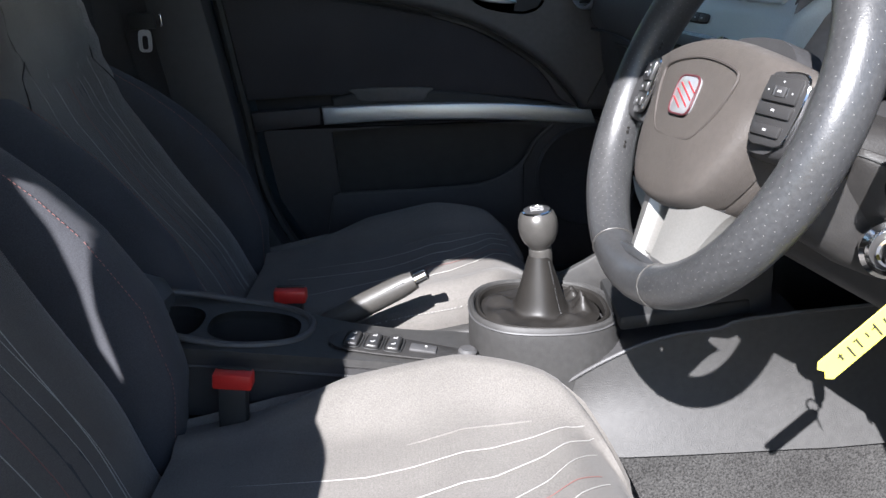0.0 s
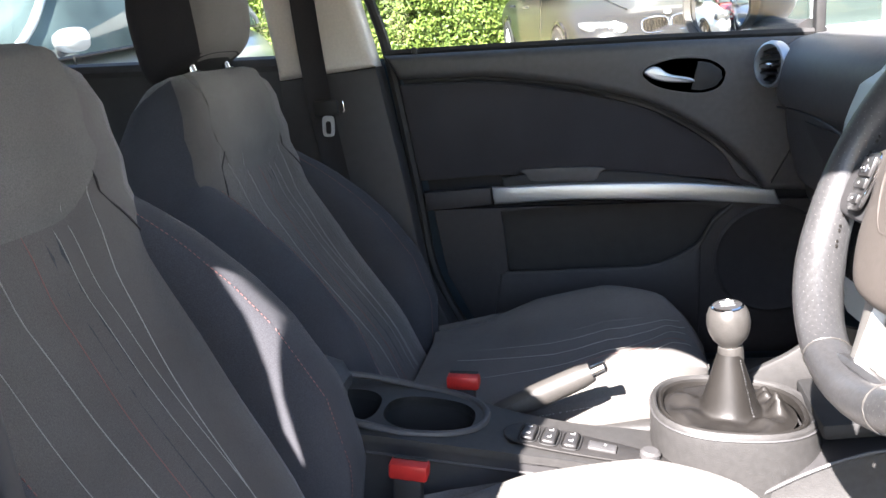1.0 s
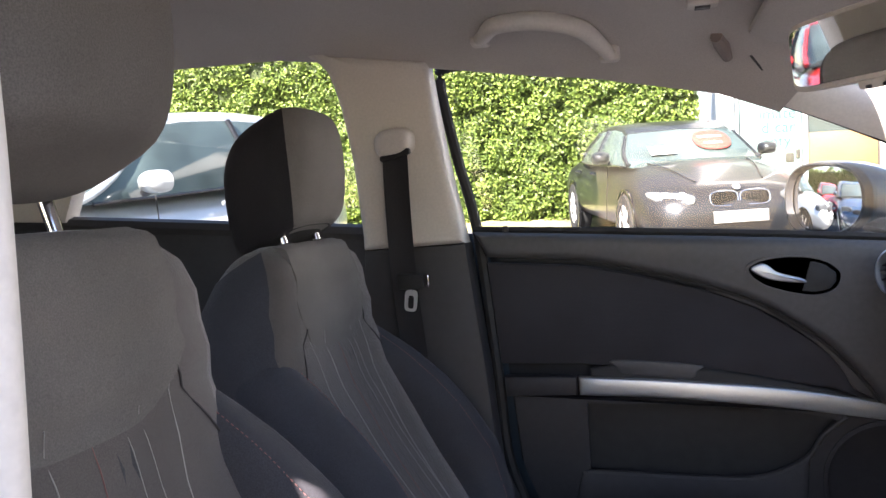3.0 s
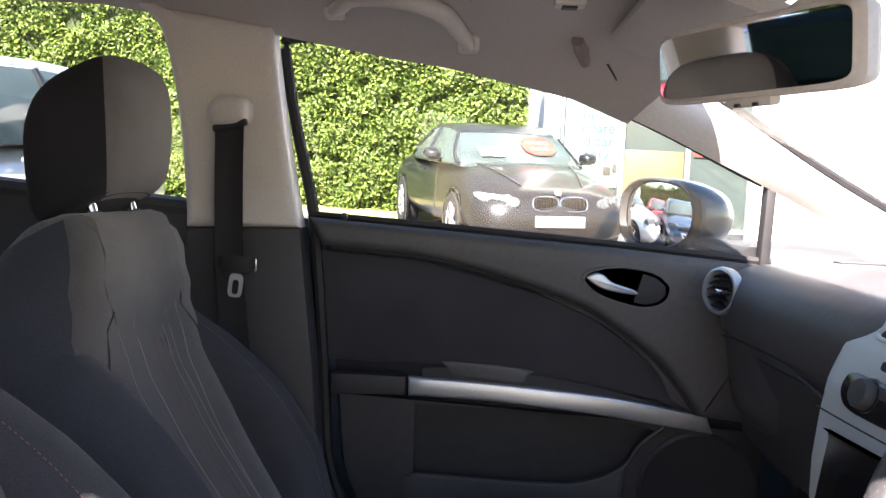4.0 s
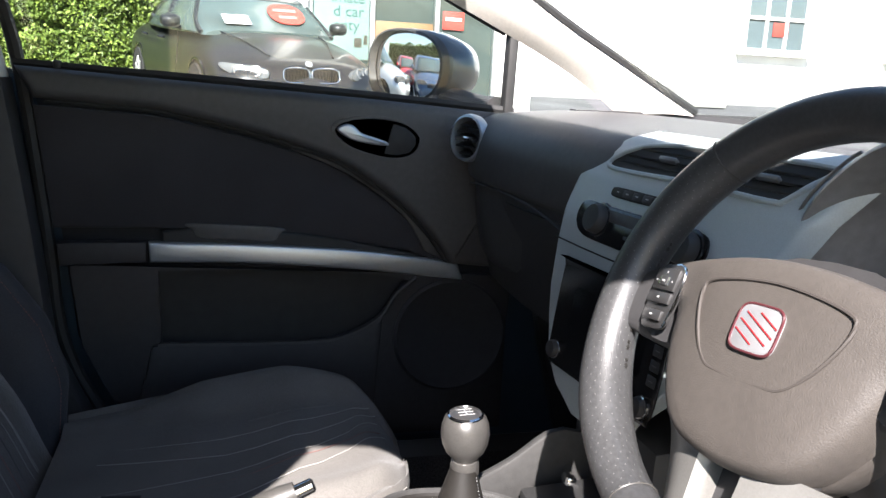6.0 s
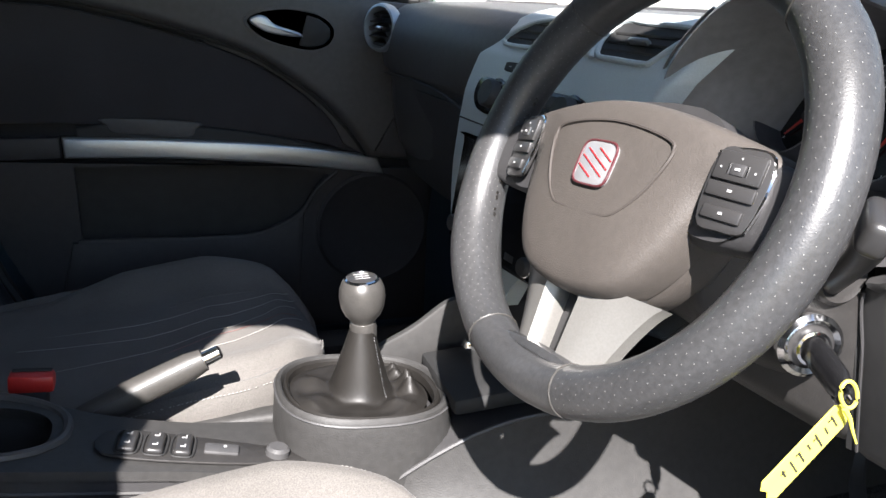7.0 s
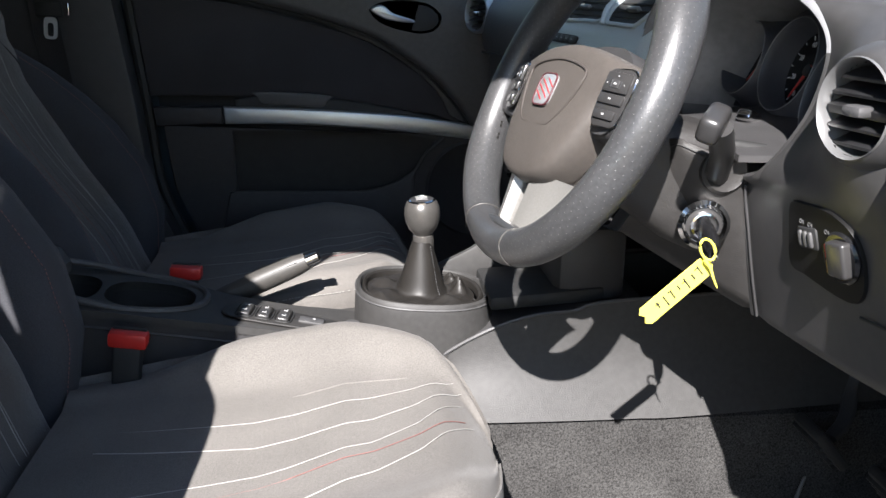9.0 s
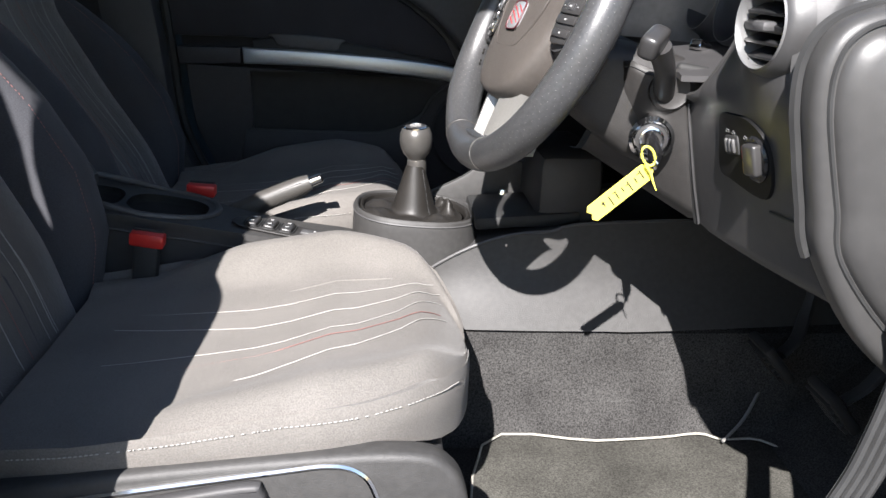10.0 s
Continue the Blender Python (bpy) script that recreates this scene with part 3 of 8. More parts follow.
    rearpad = [(-0.508, 0.805), (-0.365, 0.806), (-0.365, 0.770), (-0.505, 0.765)]
    part("rear_pad", prism(rearpad, 0.03, 0.005, 2), DOORSKIN, t, m=at(D + 0.022))
    # silver bar, gently bowed, pointed towards the dash
    top = [(-0.362, 0.806), (-0.2, 0.802), (-0.02, 0.791), (0.10, 0.777), (0.192, 0.762)]
    low = [(0.204, 0.730), (0.10, 0.742), (-0.02, 0.755), (-0.2, 0.767), (-0.360, 0.770)]
    part("trim_bar", prism(curve2(top, 4) + curve2(low, 4), 0.022, 0.005, 3), SILVER, t, "brushed silver trim bar", m=at(D + 0.012))
    # map pocket
    hollow = curve2([(-0.348, 0.752), (-0.15, 0.752), (0.03, 0.742), (0.10, 0.728)], 4) + curve2([(0.075, 0.700), (0.045, 0.655), (-0.02, 0.622), (-0.10, 0.612), (-0.345, 0.616)], 5)
    outer = [(-0.49, 0.765), (0.30, 0.735), (0.30, 0.42), (-0.33, 0.42), (-0.43, 0.52), (-0.475, 0.62)]
    part("lower_panel", plate(outer, [hollow], 0.020), DOORSKIN, t, m=at(D + 0.022))
    # darker than the door, for the shade inside the pocket
    part("pocket_back", prism([(-0.36, 0.76), (0.11, 0.74), (0.08, 0.60), (-0.36, 0.60)], 0.004), RUBBER, t, m=at(D + 0.052))
    lip = curve2([(-0.350, 0.617), (-0.10, 0.613), (-0.02, 0.622), (0.045, 0.655), (0.075, 0.700), (0.115, 0.735)], 6)
    # the lit line on the lip is put into its paler colour
    part("pocket_lip", tube([(x, D + 0.0, z) for x, z in lip], 0.0048, 8), PLASTIC_GREY, t, "pocket lip, coloured paler for the light along it")
    part("pocket_wall", prism([(-0.36, 0.617)] + lip[:20] + [(0.04, 0.45), (-0.40, 0.45)], 0.016, 0.004, 2), DOORSKIN, t, m=at(D + 0.010))
    part("speaker_grille", lathe([(0.0, 0.004), (0.10, 0.004), (0.106, 0.008), (0.112, 0.004), (0.112, 0.0)], 40), DOORSKIN, t, "round black speaker grille", m=Matrix.Translation((0.185, D - 0.002, 0.62)) @ pose(0, 0, 0, 90, 0, 0))
    # inner handle in its oval cup
    cup = thing_part("handle_cup", t)
    ring = curve2([(-0.054, 1.008), (-0.036, 1.026), (0.02, 1.035), (0.075, 1.027), (0.105, 1.006), (0.108, 0.986), (0.095, 0.966), (0.062, 0.957), (0.012, 0.966), (-0.030, 0.982)], 5, True)
    inn = [(0.027 + (x - 0.027) * 0.93, 0.998 + (z - 0.998) * 0.88) for x, z in ring]
    part("cup_rim", plate(ring, [inn], 0.010), PLASTIC_SOFT, cup, m=at(D - 0.020))
    part("cup_well", prism(inn, 0.004), GLOSSBLACK, cup, m=at(D - 0.021))
    lever = [(-0.046, 1.010), (-0.030, 1.020), (-0.015, 1.016), (0.0, 1.004), (0.040, 0.992), (0.043, 0.984), (0.0, 0.988), (-0.025, 0.995)]
    part("lever", prism(curve2(lever, 4, True), 0.014, 0.004, 3), SILVER, cup, "silver pull lever", m=at(D - 0.025))
    part("lock_plate", prism([(0.055, 1.022), (0.078, 1.016), (0.096, 1.001), (0.097, 0.986), (0.086, 0.972), (0.060, 0.966), (0.040, 0.970), (0.044, 0.984)], 0.005, 0.002), RUBBER, cup, m=at(D - 0.024))
    part("lock_pin", rbox(0.012, 0.010, 0.014, 0.004), PLASTIC, t, m=pose(-0.492, 0.715, 1.098))
    # glass and quarter post
    g = part("window_pane", prism([(-0.57, 1.08), (0.28, 1.04), (0.28, 1.19), (0.0, 1.31), (-0.25, 1.376), (-0.60, 1.428)], 0.004), CLEAR, t, m=at(0.765))
    g.visible_shadow = False
    part("quarter_post", rbox(0.018, 0.03, 0.17, 0.004), RUBBER, t, m=pose(0.278, 0.735, 1.115, 0, 1.5, 0))
    frame_top = [(-0.60, 0.75, 1.43), (-0.45, 0.75, 1.42), (-0.25, 0.75, 1.378), (0.0, 0.75, 1.312), (0.27, 0.75, 1.19)]
    part("window_frame", tube(smoothed(frame_top, 5), 0.0035, 8), RUBBER, t)
    q = part("quarter_pane", prism([(0.288, 1.04), (0.50, 1.04), (0.288, 1.185)], 0.004), CLEAR, t, m=at(0.765))
    q.visible_shadow = False
    return t


def thing_part(name, parent):
    """An empty mesh-less part is not wanted, so a small hidden core carries the pieces of a part."""
    return part(name, rbox(0.01, 0.004, 0.01, 0.001), PLASTIC, parent, m=pose(0.02, 0.742, 1.0))


door = passenger_door()


def door_mirror():
    t = thing("door_mirror", "slate blue door mirror with oval glass outside the passenger window", "wing mirror")
    # shell: rounded at the front, open towards the rear; all turned towards the driver
    at = Matrix.Translation((0.125, 0.945, 1.125)) @ pose(0, 0, 0, 0, 0, 30)
    def ring(k, s, w=1.0):
        return [at @ Vector((k, 0.112 * s * a, 0.074 * s * b * (1 + 0.10 * a))) for a, b in oval(0, 0, 1, 1, 32, 2.5)]
    part("shell", loft([ring(0.012, 1.0), ring(0.02, 1.05), ring(0.07, 1.03), ring(0.115, 0.88), ring(0.145, 0.64), ring(0.155, 0.28)]), BODY_OWN, t)
    part("rim", loft([ring(0.012, 1.04), ring(-0.006, 1.02), ring(-0.008, 0.97), ring(0.004, 0.90)], caps=False), PLASTIC, t, "black plastic rim")
    def bowed(u, v):  # a convex glass
        a = 2 * math.pi * u
        x, y = 0.102 * v * math.copysign(abs(math.cos(a)) ** 0.8, math.cos(a)), 0.067 * v * math.copysign(abs(math.sin(a)) ** 0.8, math.sin(a))
        return at @ Vector((-0.001 + (x * x + y * y) / 1.5, x, y))
    part("mirror_glass", loft([[bowed(k / 40, v) for k in range(40)] for v in (1.0, 0.85, 0.7, 0.55, 0.4, 0.25, 0.1, 0.02)]), MIRROR, t, "silvered mirror glass", smooth=80)
    part("stalk", tube([(0.20, 0.90, 1.075), (0.25, 0.82, 1.06), (0.27, 0.765, 1.06)], 0.028, 10, flat=0.6), PLASTIC, t)
    return t


door_mirror()

# ---- front seats ----
LEAN_BACK = radians(27)
BACK_L = 0.655
CORE_W = [(0.0, 0.175), (0.22, 0.192), (0.34, 0.212), (0.50, 0.208), (0.56, 0.200), (0.60, 0.182), (0.63, 0.154), (0.655, 0.115)]
CORE_N = [(0.0, 0.0), (0.12, 0.012), (0.30, 0.004), (0.40, 0.008), (0.48, 0.022), (0.54, 0.044), (0.59, 0.064), (0.625, 0.068), (0.644, 0.054), (0.655, 0.025)]
CORE_T = [(0.0, 0.13), (0.35, 0.13), (0.5, 0.155), (0.59, 0.170), (0.63, 0.155), (0.655, 0.06)]


def core_front(s, v):
    """Front of the backrest's middle: s across, v up the back, both in metres; out along the seat's normal."""
    w = straight(CORE_W, v)
    k = min(1.0, abs(s) / w)
    return lerp(CORE_N, v) - 0.012 * (1 - k * k) * (1 if v < 0.5 else 0.4) - 0.030 * max(0.0, k - 0.72) ** 2 / 0.078


def in_back(s, v, n):
    """From backrest measures to the seat's own axes (x ahead, y left, z up)."""
    sa, ca = math.sin(LEAN_BACK), math.cos(LEAN_BACK)
    return Vector((-sa * v + ca * n, s, ca * v + sa * n))


def core_rings():
    rings = []
    vs = [-0.04 + (BACK_L + 0.04) * k / 26 for k in range(27)]
    vs[-2:] = [0.640, 0.652]
    vs.append(BACK_L)
    for v in vs:
        vv = max(0.0, v)
        w, t = straight(CORE_W, vv), straight(CORE_T, vv)
        ring = [in_back(w * s, v, core_front(w * s, vv)) for s in (-0.93, -0.8, -0.6, -0.4, -0.2, 0, 0.2, 0.4, 0.6, 0.8, 0.93)]
        mid = lerp(CORE_N, vv) - t
        ring += [in_back(w * s, v, lerp(CORE_N, vv) - t * k) for s, k in ((1.0, 0.32), (1.01, 0.6), (0.93, 0.9))]
        ring += [in_back(w * s, v, mid) for s in (0.7, 0.3, -0.3, -0.7)]
        ring += [in_back(w * s, v, lerp(CORE_N, vv) - t * k) for s, k in ((-0.93, 0.9), (-1.01, 0.6), (-1.0, 0.32))]
        rings.append(ring)
    return rings


WING = [  # v, centre s, centre n, half width, half depth
    (-0.06, 0.190, -0.085, 0.040, 0.045), (0.01, 0.210, -0.060, 0.050, 0.062), (0.09, 0.222, -0.022, 0.056, 0.078), (0.18, 0.226, -0.008, 0.058, 0.086),
    (0.28, 0.222, -0.010, 0.055, 0.082), (0.34, 0.214, -0.016, 0.052, 0.076), (0.41, 0.202, -0.026, 0.046, 0.064), (0.47, 0.186, -0.036, 0.038, 0.048), (0.52, 0.168, -0.040, 0.022, 0.028)]


def wing_at(v):
    return [straight([(r[0], r[k]) for r in WING], v) for k in range(1, 5)]


def wing_pt(side, v, a):
    """A point of the side bolster at height v and angle a (0: outwards, 90: to the front, 180: inwards)."""
    s, n, hw, hd = wing_at(v)
    c, d = math.cos(a), math.sin(a)
    x = hw * math.copysign(abs(c) ** 0.85, c)
    y = hd * math.copysign(abs(d) ** 0.80, d)
    t = radians(-14)
    return in_back(side * (s + x * math.cos(t) - y * math.sin(t) * -1.0 * 0.35), v, n + y)


def stitch(points, parent, material, r=0.0009, name="stitch_line", dash=0.0):
    """A sewn line: a thin thread, or short stitches when dash is set."""
    if not dash:
        return part(name, tube(points, r, 5), material, parent)
    bm = bmesh.new()
    p = [Vector(q) for q in points]
    step, carry = dash, 0.0
    for a, b in zip(p, p[1:]):
        d = (b - a).length
        while carry < d:
            s, e = a.lerp(b, carry / d), a.lerp(b, min(1, (carry + step * 0.62) / d))
            if (e - s).length > step * 0.2:
                join(bm, tube([s, (s + e) / 2 + Vector((0, 0, r * 0.4)), e], [r * 0.7, r, r * 0.7], 5))
            carry += step
        carry -= d
    return part(name, bm, material, parent)


CUSH_W = 0.232
SLOPE = [(0.0, -0.012), (0.08, -0.002), (0.20, 0.052), (0.33, 0.086), (0.43, 0.091), (0.50, 0.074)]
SEAM_Z = [(0.0, 0.030), (0.12, 0.045), (0.198, 0.057), (0.297, 0.074), (0.397, 0.080), (0.43, 0.078), (0.46, 0.068), (0.487, 0.040)]


def top_w(x):
    """Half width of the cushion's top."""
    return CUSH_W * (straight([(0.0, 0.92), (0.096, 0.98)], x) if x < 0.096 else max(0.004, 1 - ((x - 0.096) / 0.391) ** 4.6) ** 0.5)


def seam_w(x):
    """Half width at the sewn edge below the top."""
    return 0.240 * (straight([(0.0, 0.92), (0.1, 0.98), (0.2, 1.0)], x) if x < 0.2 else max(0.004, 1 - ((x - 0.2) / 0.289) ** 4.6) ** 0.5)


def cushion_pt(x, k, lift=0.0):
    """A point of the cushion's top at x ahead of its rear, k from -1 to 1 across."""
    a = abs(k)
    side = 0.935 * straight([(0.0, 0.058), (0.2, 0.046), (0.35, 0.034), (0.5, 0.020)], x) * math.exp(-((a - 0.84) / 0.20) ** 2)
    side *= 0.50 if k < 0 else 1.0  # worn flatter on the door side of the driver
    fall = (0.024 if k > 0 else 0.012) * max(0.0, (a - 0.86) / 0.14) ** 2
    front = 0.048 * max(0.0, (x - 0.410) / 0.077) ** 2.3 * (0.7 + 0.3 * k * k) + 0.014 * max(0.0, (x - 0.305) / 0.182) ** 2 * max(0.0, k) ** 2
    return Vector((x, top_w(x) * k, straight(SLOPE, x) + side - fall - front - 0.006 * (1 - k * k) + lift))


def across(x, s):
    return max(-1.0, min(1.0, s / top_w(x)))


def front_seat(label):
    t = thing("car_seat", label, "car seat")
    # cushion
    rings = []
    xs = [0.46 * k / 34 for k in range(35)] + [0.468, 0.475, 0.480, 0.484, 0.4865]
    for x in xs:
        w, sz = seam_w(x), straight(SEAM_Z, x)
        low = straight([(0.0, -0.015), (0.13, 0.010), (0.30, 0.030), (0.42, 0.034), (0.487, -0.005)], x)
        ring = [cushion_pt(x, -1 + 2 * k / 28) for k in range(29)]
        for p in ring:
            p.z = max(p.z, sz - 0.004 * (1 - abs(p.y) / w))
        e = ring[-1]
        side = [Vector((x, 0.45 * e.y + 0.55 * w, max(sz + 0.004, 0.45 * e.z + 0.55 * sz + 0.010))), Vector((x, w, sz)), Vector((x, w * 0.985, 0.5 * sz + 0.5 * low)), Vector((x, w * 0.975, low))]
        ring += side + [Vector((x, 0, low - 0.01))] + [Vector((q.x, -q.y, q.z)) for q in reversed(side)]
        rings.append(ring)
    cush = part("cushion", loft(rings), CLOTH, t, "charcoal woven cloth cushion", smooth=55)
    # sewn lines that draw together towards the front, and the cross seam behind them
    lines = (([(0.058, 0.087), (0.233, 0.050), (0.356, 0.052), (0.400, 0.064), (0.452, 0.088)], THREAD, 0.00045), ([(0.066, 0.044), (0.24, -0.004), (0.357, 0.006), (0.405, 0.030), (0.460, 0.077)], THREAD, 0.00055),
             ([(0.08, -0.05), (0.248, -0.057), (0.358, -0.038), (0.405, -0.008), (0.459, 0.054)], THREAD, 0.00045), ([(0.09, -0.085), (0.251, -0.078), (0.359, -0.055), (0.405, -0.030), (0.456, 0.014)], THREAD_RED, 0.00045), ([(0.095, -0.135), (0.258, -0.127), (0.36, -0.09), (0.405, -0.058), (0.463, 0.009)], THREAD, 0.0006))
    for table, mt, r in lines:
        pts = []
        for k in range(60):
            x = table[0][0] + (table[-1][0] - table[0][0]) * k / 59
            q = cushion_pt(x, across(x, straight(table, x)), 0.0012 + 0.002 * max(0.0, (0.24 - x) / 0.16))
            q.z = max(q.z, straight(SEAM_Z, x) - 0.003)
            pts.append(q)
        stitch(pts, cush, mt, r)
    stitch([cushion_pt(x, across(x, 0.092), 0.0002) for x in [0.12 + 0.28 * k / 20 for k in range(21)]], cush, CLOTH, 0.0012, "panel_seam")
    stitch([cushion_pt(0.104 - 0.053 * k / 14, across(0.08, -0.165 + 0.27 * k / 14), 0.0003) for k in range(15)], cush, SEAM, 0.0013)
    for side in (-1, 1):
        pts = [Vector((x, side * (seam_w(x) + 0.0014), straight(SEAM_Z, x) + 0.0022)) for x in [0.03 + 0.435 * k / 44 for k in range(45)]]
        stitch(pts, cush, THREAD, 0.0007, dash=0.0048)
    # valance and base below the cushion
    part("seat_base", rbox(0.44, 0.40, 0.16, 0.02, 3), PLASTIC, t, "black plastic seat base", m=pose(0.235, 0, -0.085, 0, -4, 0))
    for side in (-1, 1):
        outline = curve2([(-0.03, 0.004), (0.12, 0.028), (0.30, 0.046), (0.41, 0.050), (0.448, 0.036), (0.466, 0.0), (0.478, -0.09)], 5) + [(0.42, -0.15), (0.05, -0.15), (-0.04, -0.10)]
        v = part("side_valance", prism(outline, 0.03, 0.008, 3), PLASTIC_GREY, t, "grey plastic side cover", m=Matrix.Translation((0, side * 0.232 + 0.015, 0)) @ face_y())
        edge = curve2([(0.06, 0.002), (0.135, 0.014), (0.288, 0.036), (0.340, 0.042), (0.366, 0.034), (0.380, 0.012), (0.396, -0.05)], 6)
        part("bright_edge", tube([(x, side * 0.249, z) for x, z in edge], 0.0028, 6), CHROME, v, "bright edge strip")
        part("recline_lever", prism(curve2([(0.05, -0.008), (0.15, 0.008), (0.262, 0.028), (0.280, 0.022), (0.270, 0.002), (0.15, -0.022), (0.05, -0.036)], 4, True), 0.014, 0.005, 3), PLASTIC, v, "black adjuster lever", m=Matrix.Translation((0, side * 0.253 + 0.007, 0)) @ face_y())
    for y in (-0.19, 0.19):
        part("rail", rbox(0.52, 0.04, 0.035, 0.006), RUBBER, t, m=pose(0.22, y, -0.155, 0, 0, 0))
    # backrest
    back = part("backrest", loft(core_rings()), CLOTH_INSERT, t, "charcoal cloth backrest", smooth=60)
    sides = [[q.copy() for q in r[10:] + r[:1]] for r in core_rings()]
    for r in sides:
        for q in r:
            q.y *= 1.006
            q.x -= 0.0012
    part("back_cover", loft(sides[:-2], caps=False, closed=False), CLOTH_DARK, back, "dark cloth sides and back", smooth=60)
    for side in (-1, 1):
        rings = []
        for k in range(29):
            v = -0.06 + 0.58 * k / 28
            rings.append([wing_pt(side, v, 2 * math.pi * j / 24) for j in range(24)])
        w = part("side_bolster", loft(rings), CLOTH_DARK, back, "dark cloth side bolster", smooth=60)
        stitch([wing_pt(side, v, radians(118)) + in_back(0, 0, 0.0012) for v in [0.0 + 0.48 * k / 24 for k in range(25)]], w, THREAD_RED, 0.0006, dash=0.006)
    # shield-shaped upper panel and the lines that run down from it
    def shield(u, v):
        s = (2 * u - 1) * (0.128 - 0.014 * v)
        low = 0.478 + 0.050 * (s / 0.128) ** 4
        h = low + (0.640 - low) * v
        edge = min(1.0, 8 * min(u, 1 - u, v + 0.01))
        return in_back(s, h, core_front(s, h) + 0.0006 + 0.0022 * edge ** 0.5)
    part("shield_panel", sheet(shield, 16, 16, 0.012, in_back(0, 0, -1)), CLOTH, back, "raised darker upper panel")
    for s0, s1, mt, r in ((0.108, 0.080, THREAD, 0.0006), (0.060, 0.085, THREAD, 0.0004), (0.040, 0.062, THREAD, 0.0004), (0.000, 0.012, THREAD_RED, 0.0006), (-0.050, -0.015, THREAD, 0.0006), (-0.100, -0.075, THREAD, 0.0004)):
        h0 = 0.497 + 0.022 * (s0 / 0.112) ** 2
        pts = []
        for k in range(26):
            v = h0 - (h0 - 0.02) * k / 25
            s = s0 + (s1 - s0) * math.sin(0.5 * math.pi * k / 25) * 1.0
            pts.append(in_back(s, v, core_front(s, v) + 0.0004))
        stitch(pts, back, mt, r)
    def strip(u, v):
        h = 0.470 - 0.450 * v
        f = math.sin(0.5 * math.pi * v)
        s = (0.024 + 0.012 * f) + (0.017 + 0.010 * f) * u
        return in_back(s, h, core_front(s, h) + 0.0002 - 0.0008 * math.sin(math.pi * u))
    part("dark_strip", sheet(strip, 6, 24, 0.004, in_back(0, 0, -1)), CLOTH_DARK, back, "darker sewn-in strip")
    for side in (-1, 1):
        pts = [in_back(side * (0.110 + 0.062 * k / 8), 0.517 - 0.092 * k / 8, core_front(0.110 + 0.062 * k / 8, 0.517 - 0.092 * k / 8) + 0.0002) for k in range(9)]
        stitch(pts, back, SEAM, 0.0012, "seam")
    # headrest on two posts
    head = part("headrest", head_shell(), HEADCLOTH, t, "dark cloth headrest", smooth=60)
    part("head_panel", head_front(), CLOTH, head, "greyer cloth front")
    for y in (-0.062, 0.062):
        p0, p1 = in_back(y, 0.60, 0.004), in_back(y, 0.70, 0.020)
        part("headrest_post", tube([p0, p1], 0.0065, 12), CHROME, t, "chromed post")
        part("post_collar", tube([in_back(y, 0.628, 0.008), in_back(y, 0.646, 0.011)], [0.016, 0.011], 14), PLASTIC, t)
    return t


HEAD_C, HEAD = (0.743, 0.040), (0.126, 0.094, 0.076)  # height and offset of its centre; half width, height and depth


def head_pt(a, b):
    """A point of the rounded headrest: a round it, b from bottom to top."""
    v, n = HEAD_C
    w, h, d = HEAD
    cb, sb = math.cos(b), math.sin(b)
    ca, sa = math.cos(a), math.sin(a)
    p = 0.62
    k = abs(cb) ** (p if b > 0 else 0.20 + 0.42 * (1 - min(1.0, -1.6 * b)) ** 2)
    s = w * math.copysign(abs(ca) ** p, ca) * k * (1.0 + 0.05 * sb)
    q = d * math.copysign(abs(sa) ** p, sa) * k
    up = h * math.copysign(abs(sb) ** 0.78, sb)
    return in_back(s, v + up * 0.93, n + q + 0.36 * up + 0.008 * sb)


def head_shell():
    rings = []
    for j in range(1, 20):
        b = -0.5 * math.pi + math.pi * j / 20
        rings.append([head_pt(2 * math.pi * k / 32, b) for k in range(32)])
    return loft(rings)


def head_front():
    """The front face, a pad a little proud of the shell."""
    def pt(u, v):
        b = radians(-86 + 150 * v)
        a = radians(42 + 96 * u)
        q = head_pt(a, b)
        edge = min(1.0, 8 * min(u, 1 - u, v, 1 - v) + 0.05)
        return q + in_back(0, 0, 0.004 * edge)
    return sheet(pt, 18, 18, 0.008, in_back(0, 0, -1))


SEAT_Z = 0.520
passenger_seat = front_seat("charcoal cloth front passenger seat with pale stitching beside the console")
passenger_seat.matrix_world = pose(-0.472, 0.345, SEAT_Z + 0.003)
driver_seat = copy_thing(passenger_seat, pose(-0.435, -0.335, SEAT_Z + 0.024))
tagged(driver_seat, "charcoal cloth driver seat with pale stitching, half in sunlight", "car seat")
for o in driver_seat.children:
    if o.name.startswith("backrest"):
        o.rotation_euler = (0, radians(2.2), 0)
for o in driver_seat.children:  # the driver's headrest is pulled up
    if o.name.startswith("headrest"):
        o.location = (0.084, 0, 0.067) if "post" not in o.name else (0.020, 0, 0.030)
        if "post" not in o.name:
            o.data = o.data.copy()
            o.data.materials[0] = CLOTH
for o in passenger_seat.children:  # the passenger's back leans a little further
    if o.name.startswith("backrest"):
        o.rotation_euler = (0, radians(-3), 0)
for seat in (passenger_seat, driver_seat):
    seat["group"] = "front seats"


# ---- belts and buckles ----
def buckle(at, label):
    t = thing("belt_buckle", label, "belt buckle", at, group="belt buckles")
    part("stalk", rbox(0.034, 0.020, 0.13, 0.006), RUBBER, t, m=pose(0, 0, -0.075))
    part("button", rbox(0.046, 0.022, 0.020, 0.004), REDPLASTIC, t, "red press button", m=pose(0, 0, -0.004))
    part("slot", rbox(0.040, 0.006, 0.004, 0.001), RUBBER, t, m=pose(0, 0.006, 0.006))
    return t


buckle(pose(-0.367, -0.125, 0.642, 0, 8, 0), "red-topped seat belt buckle beside the driver seat")
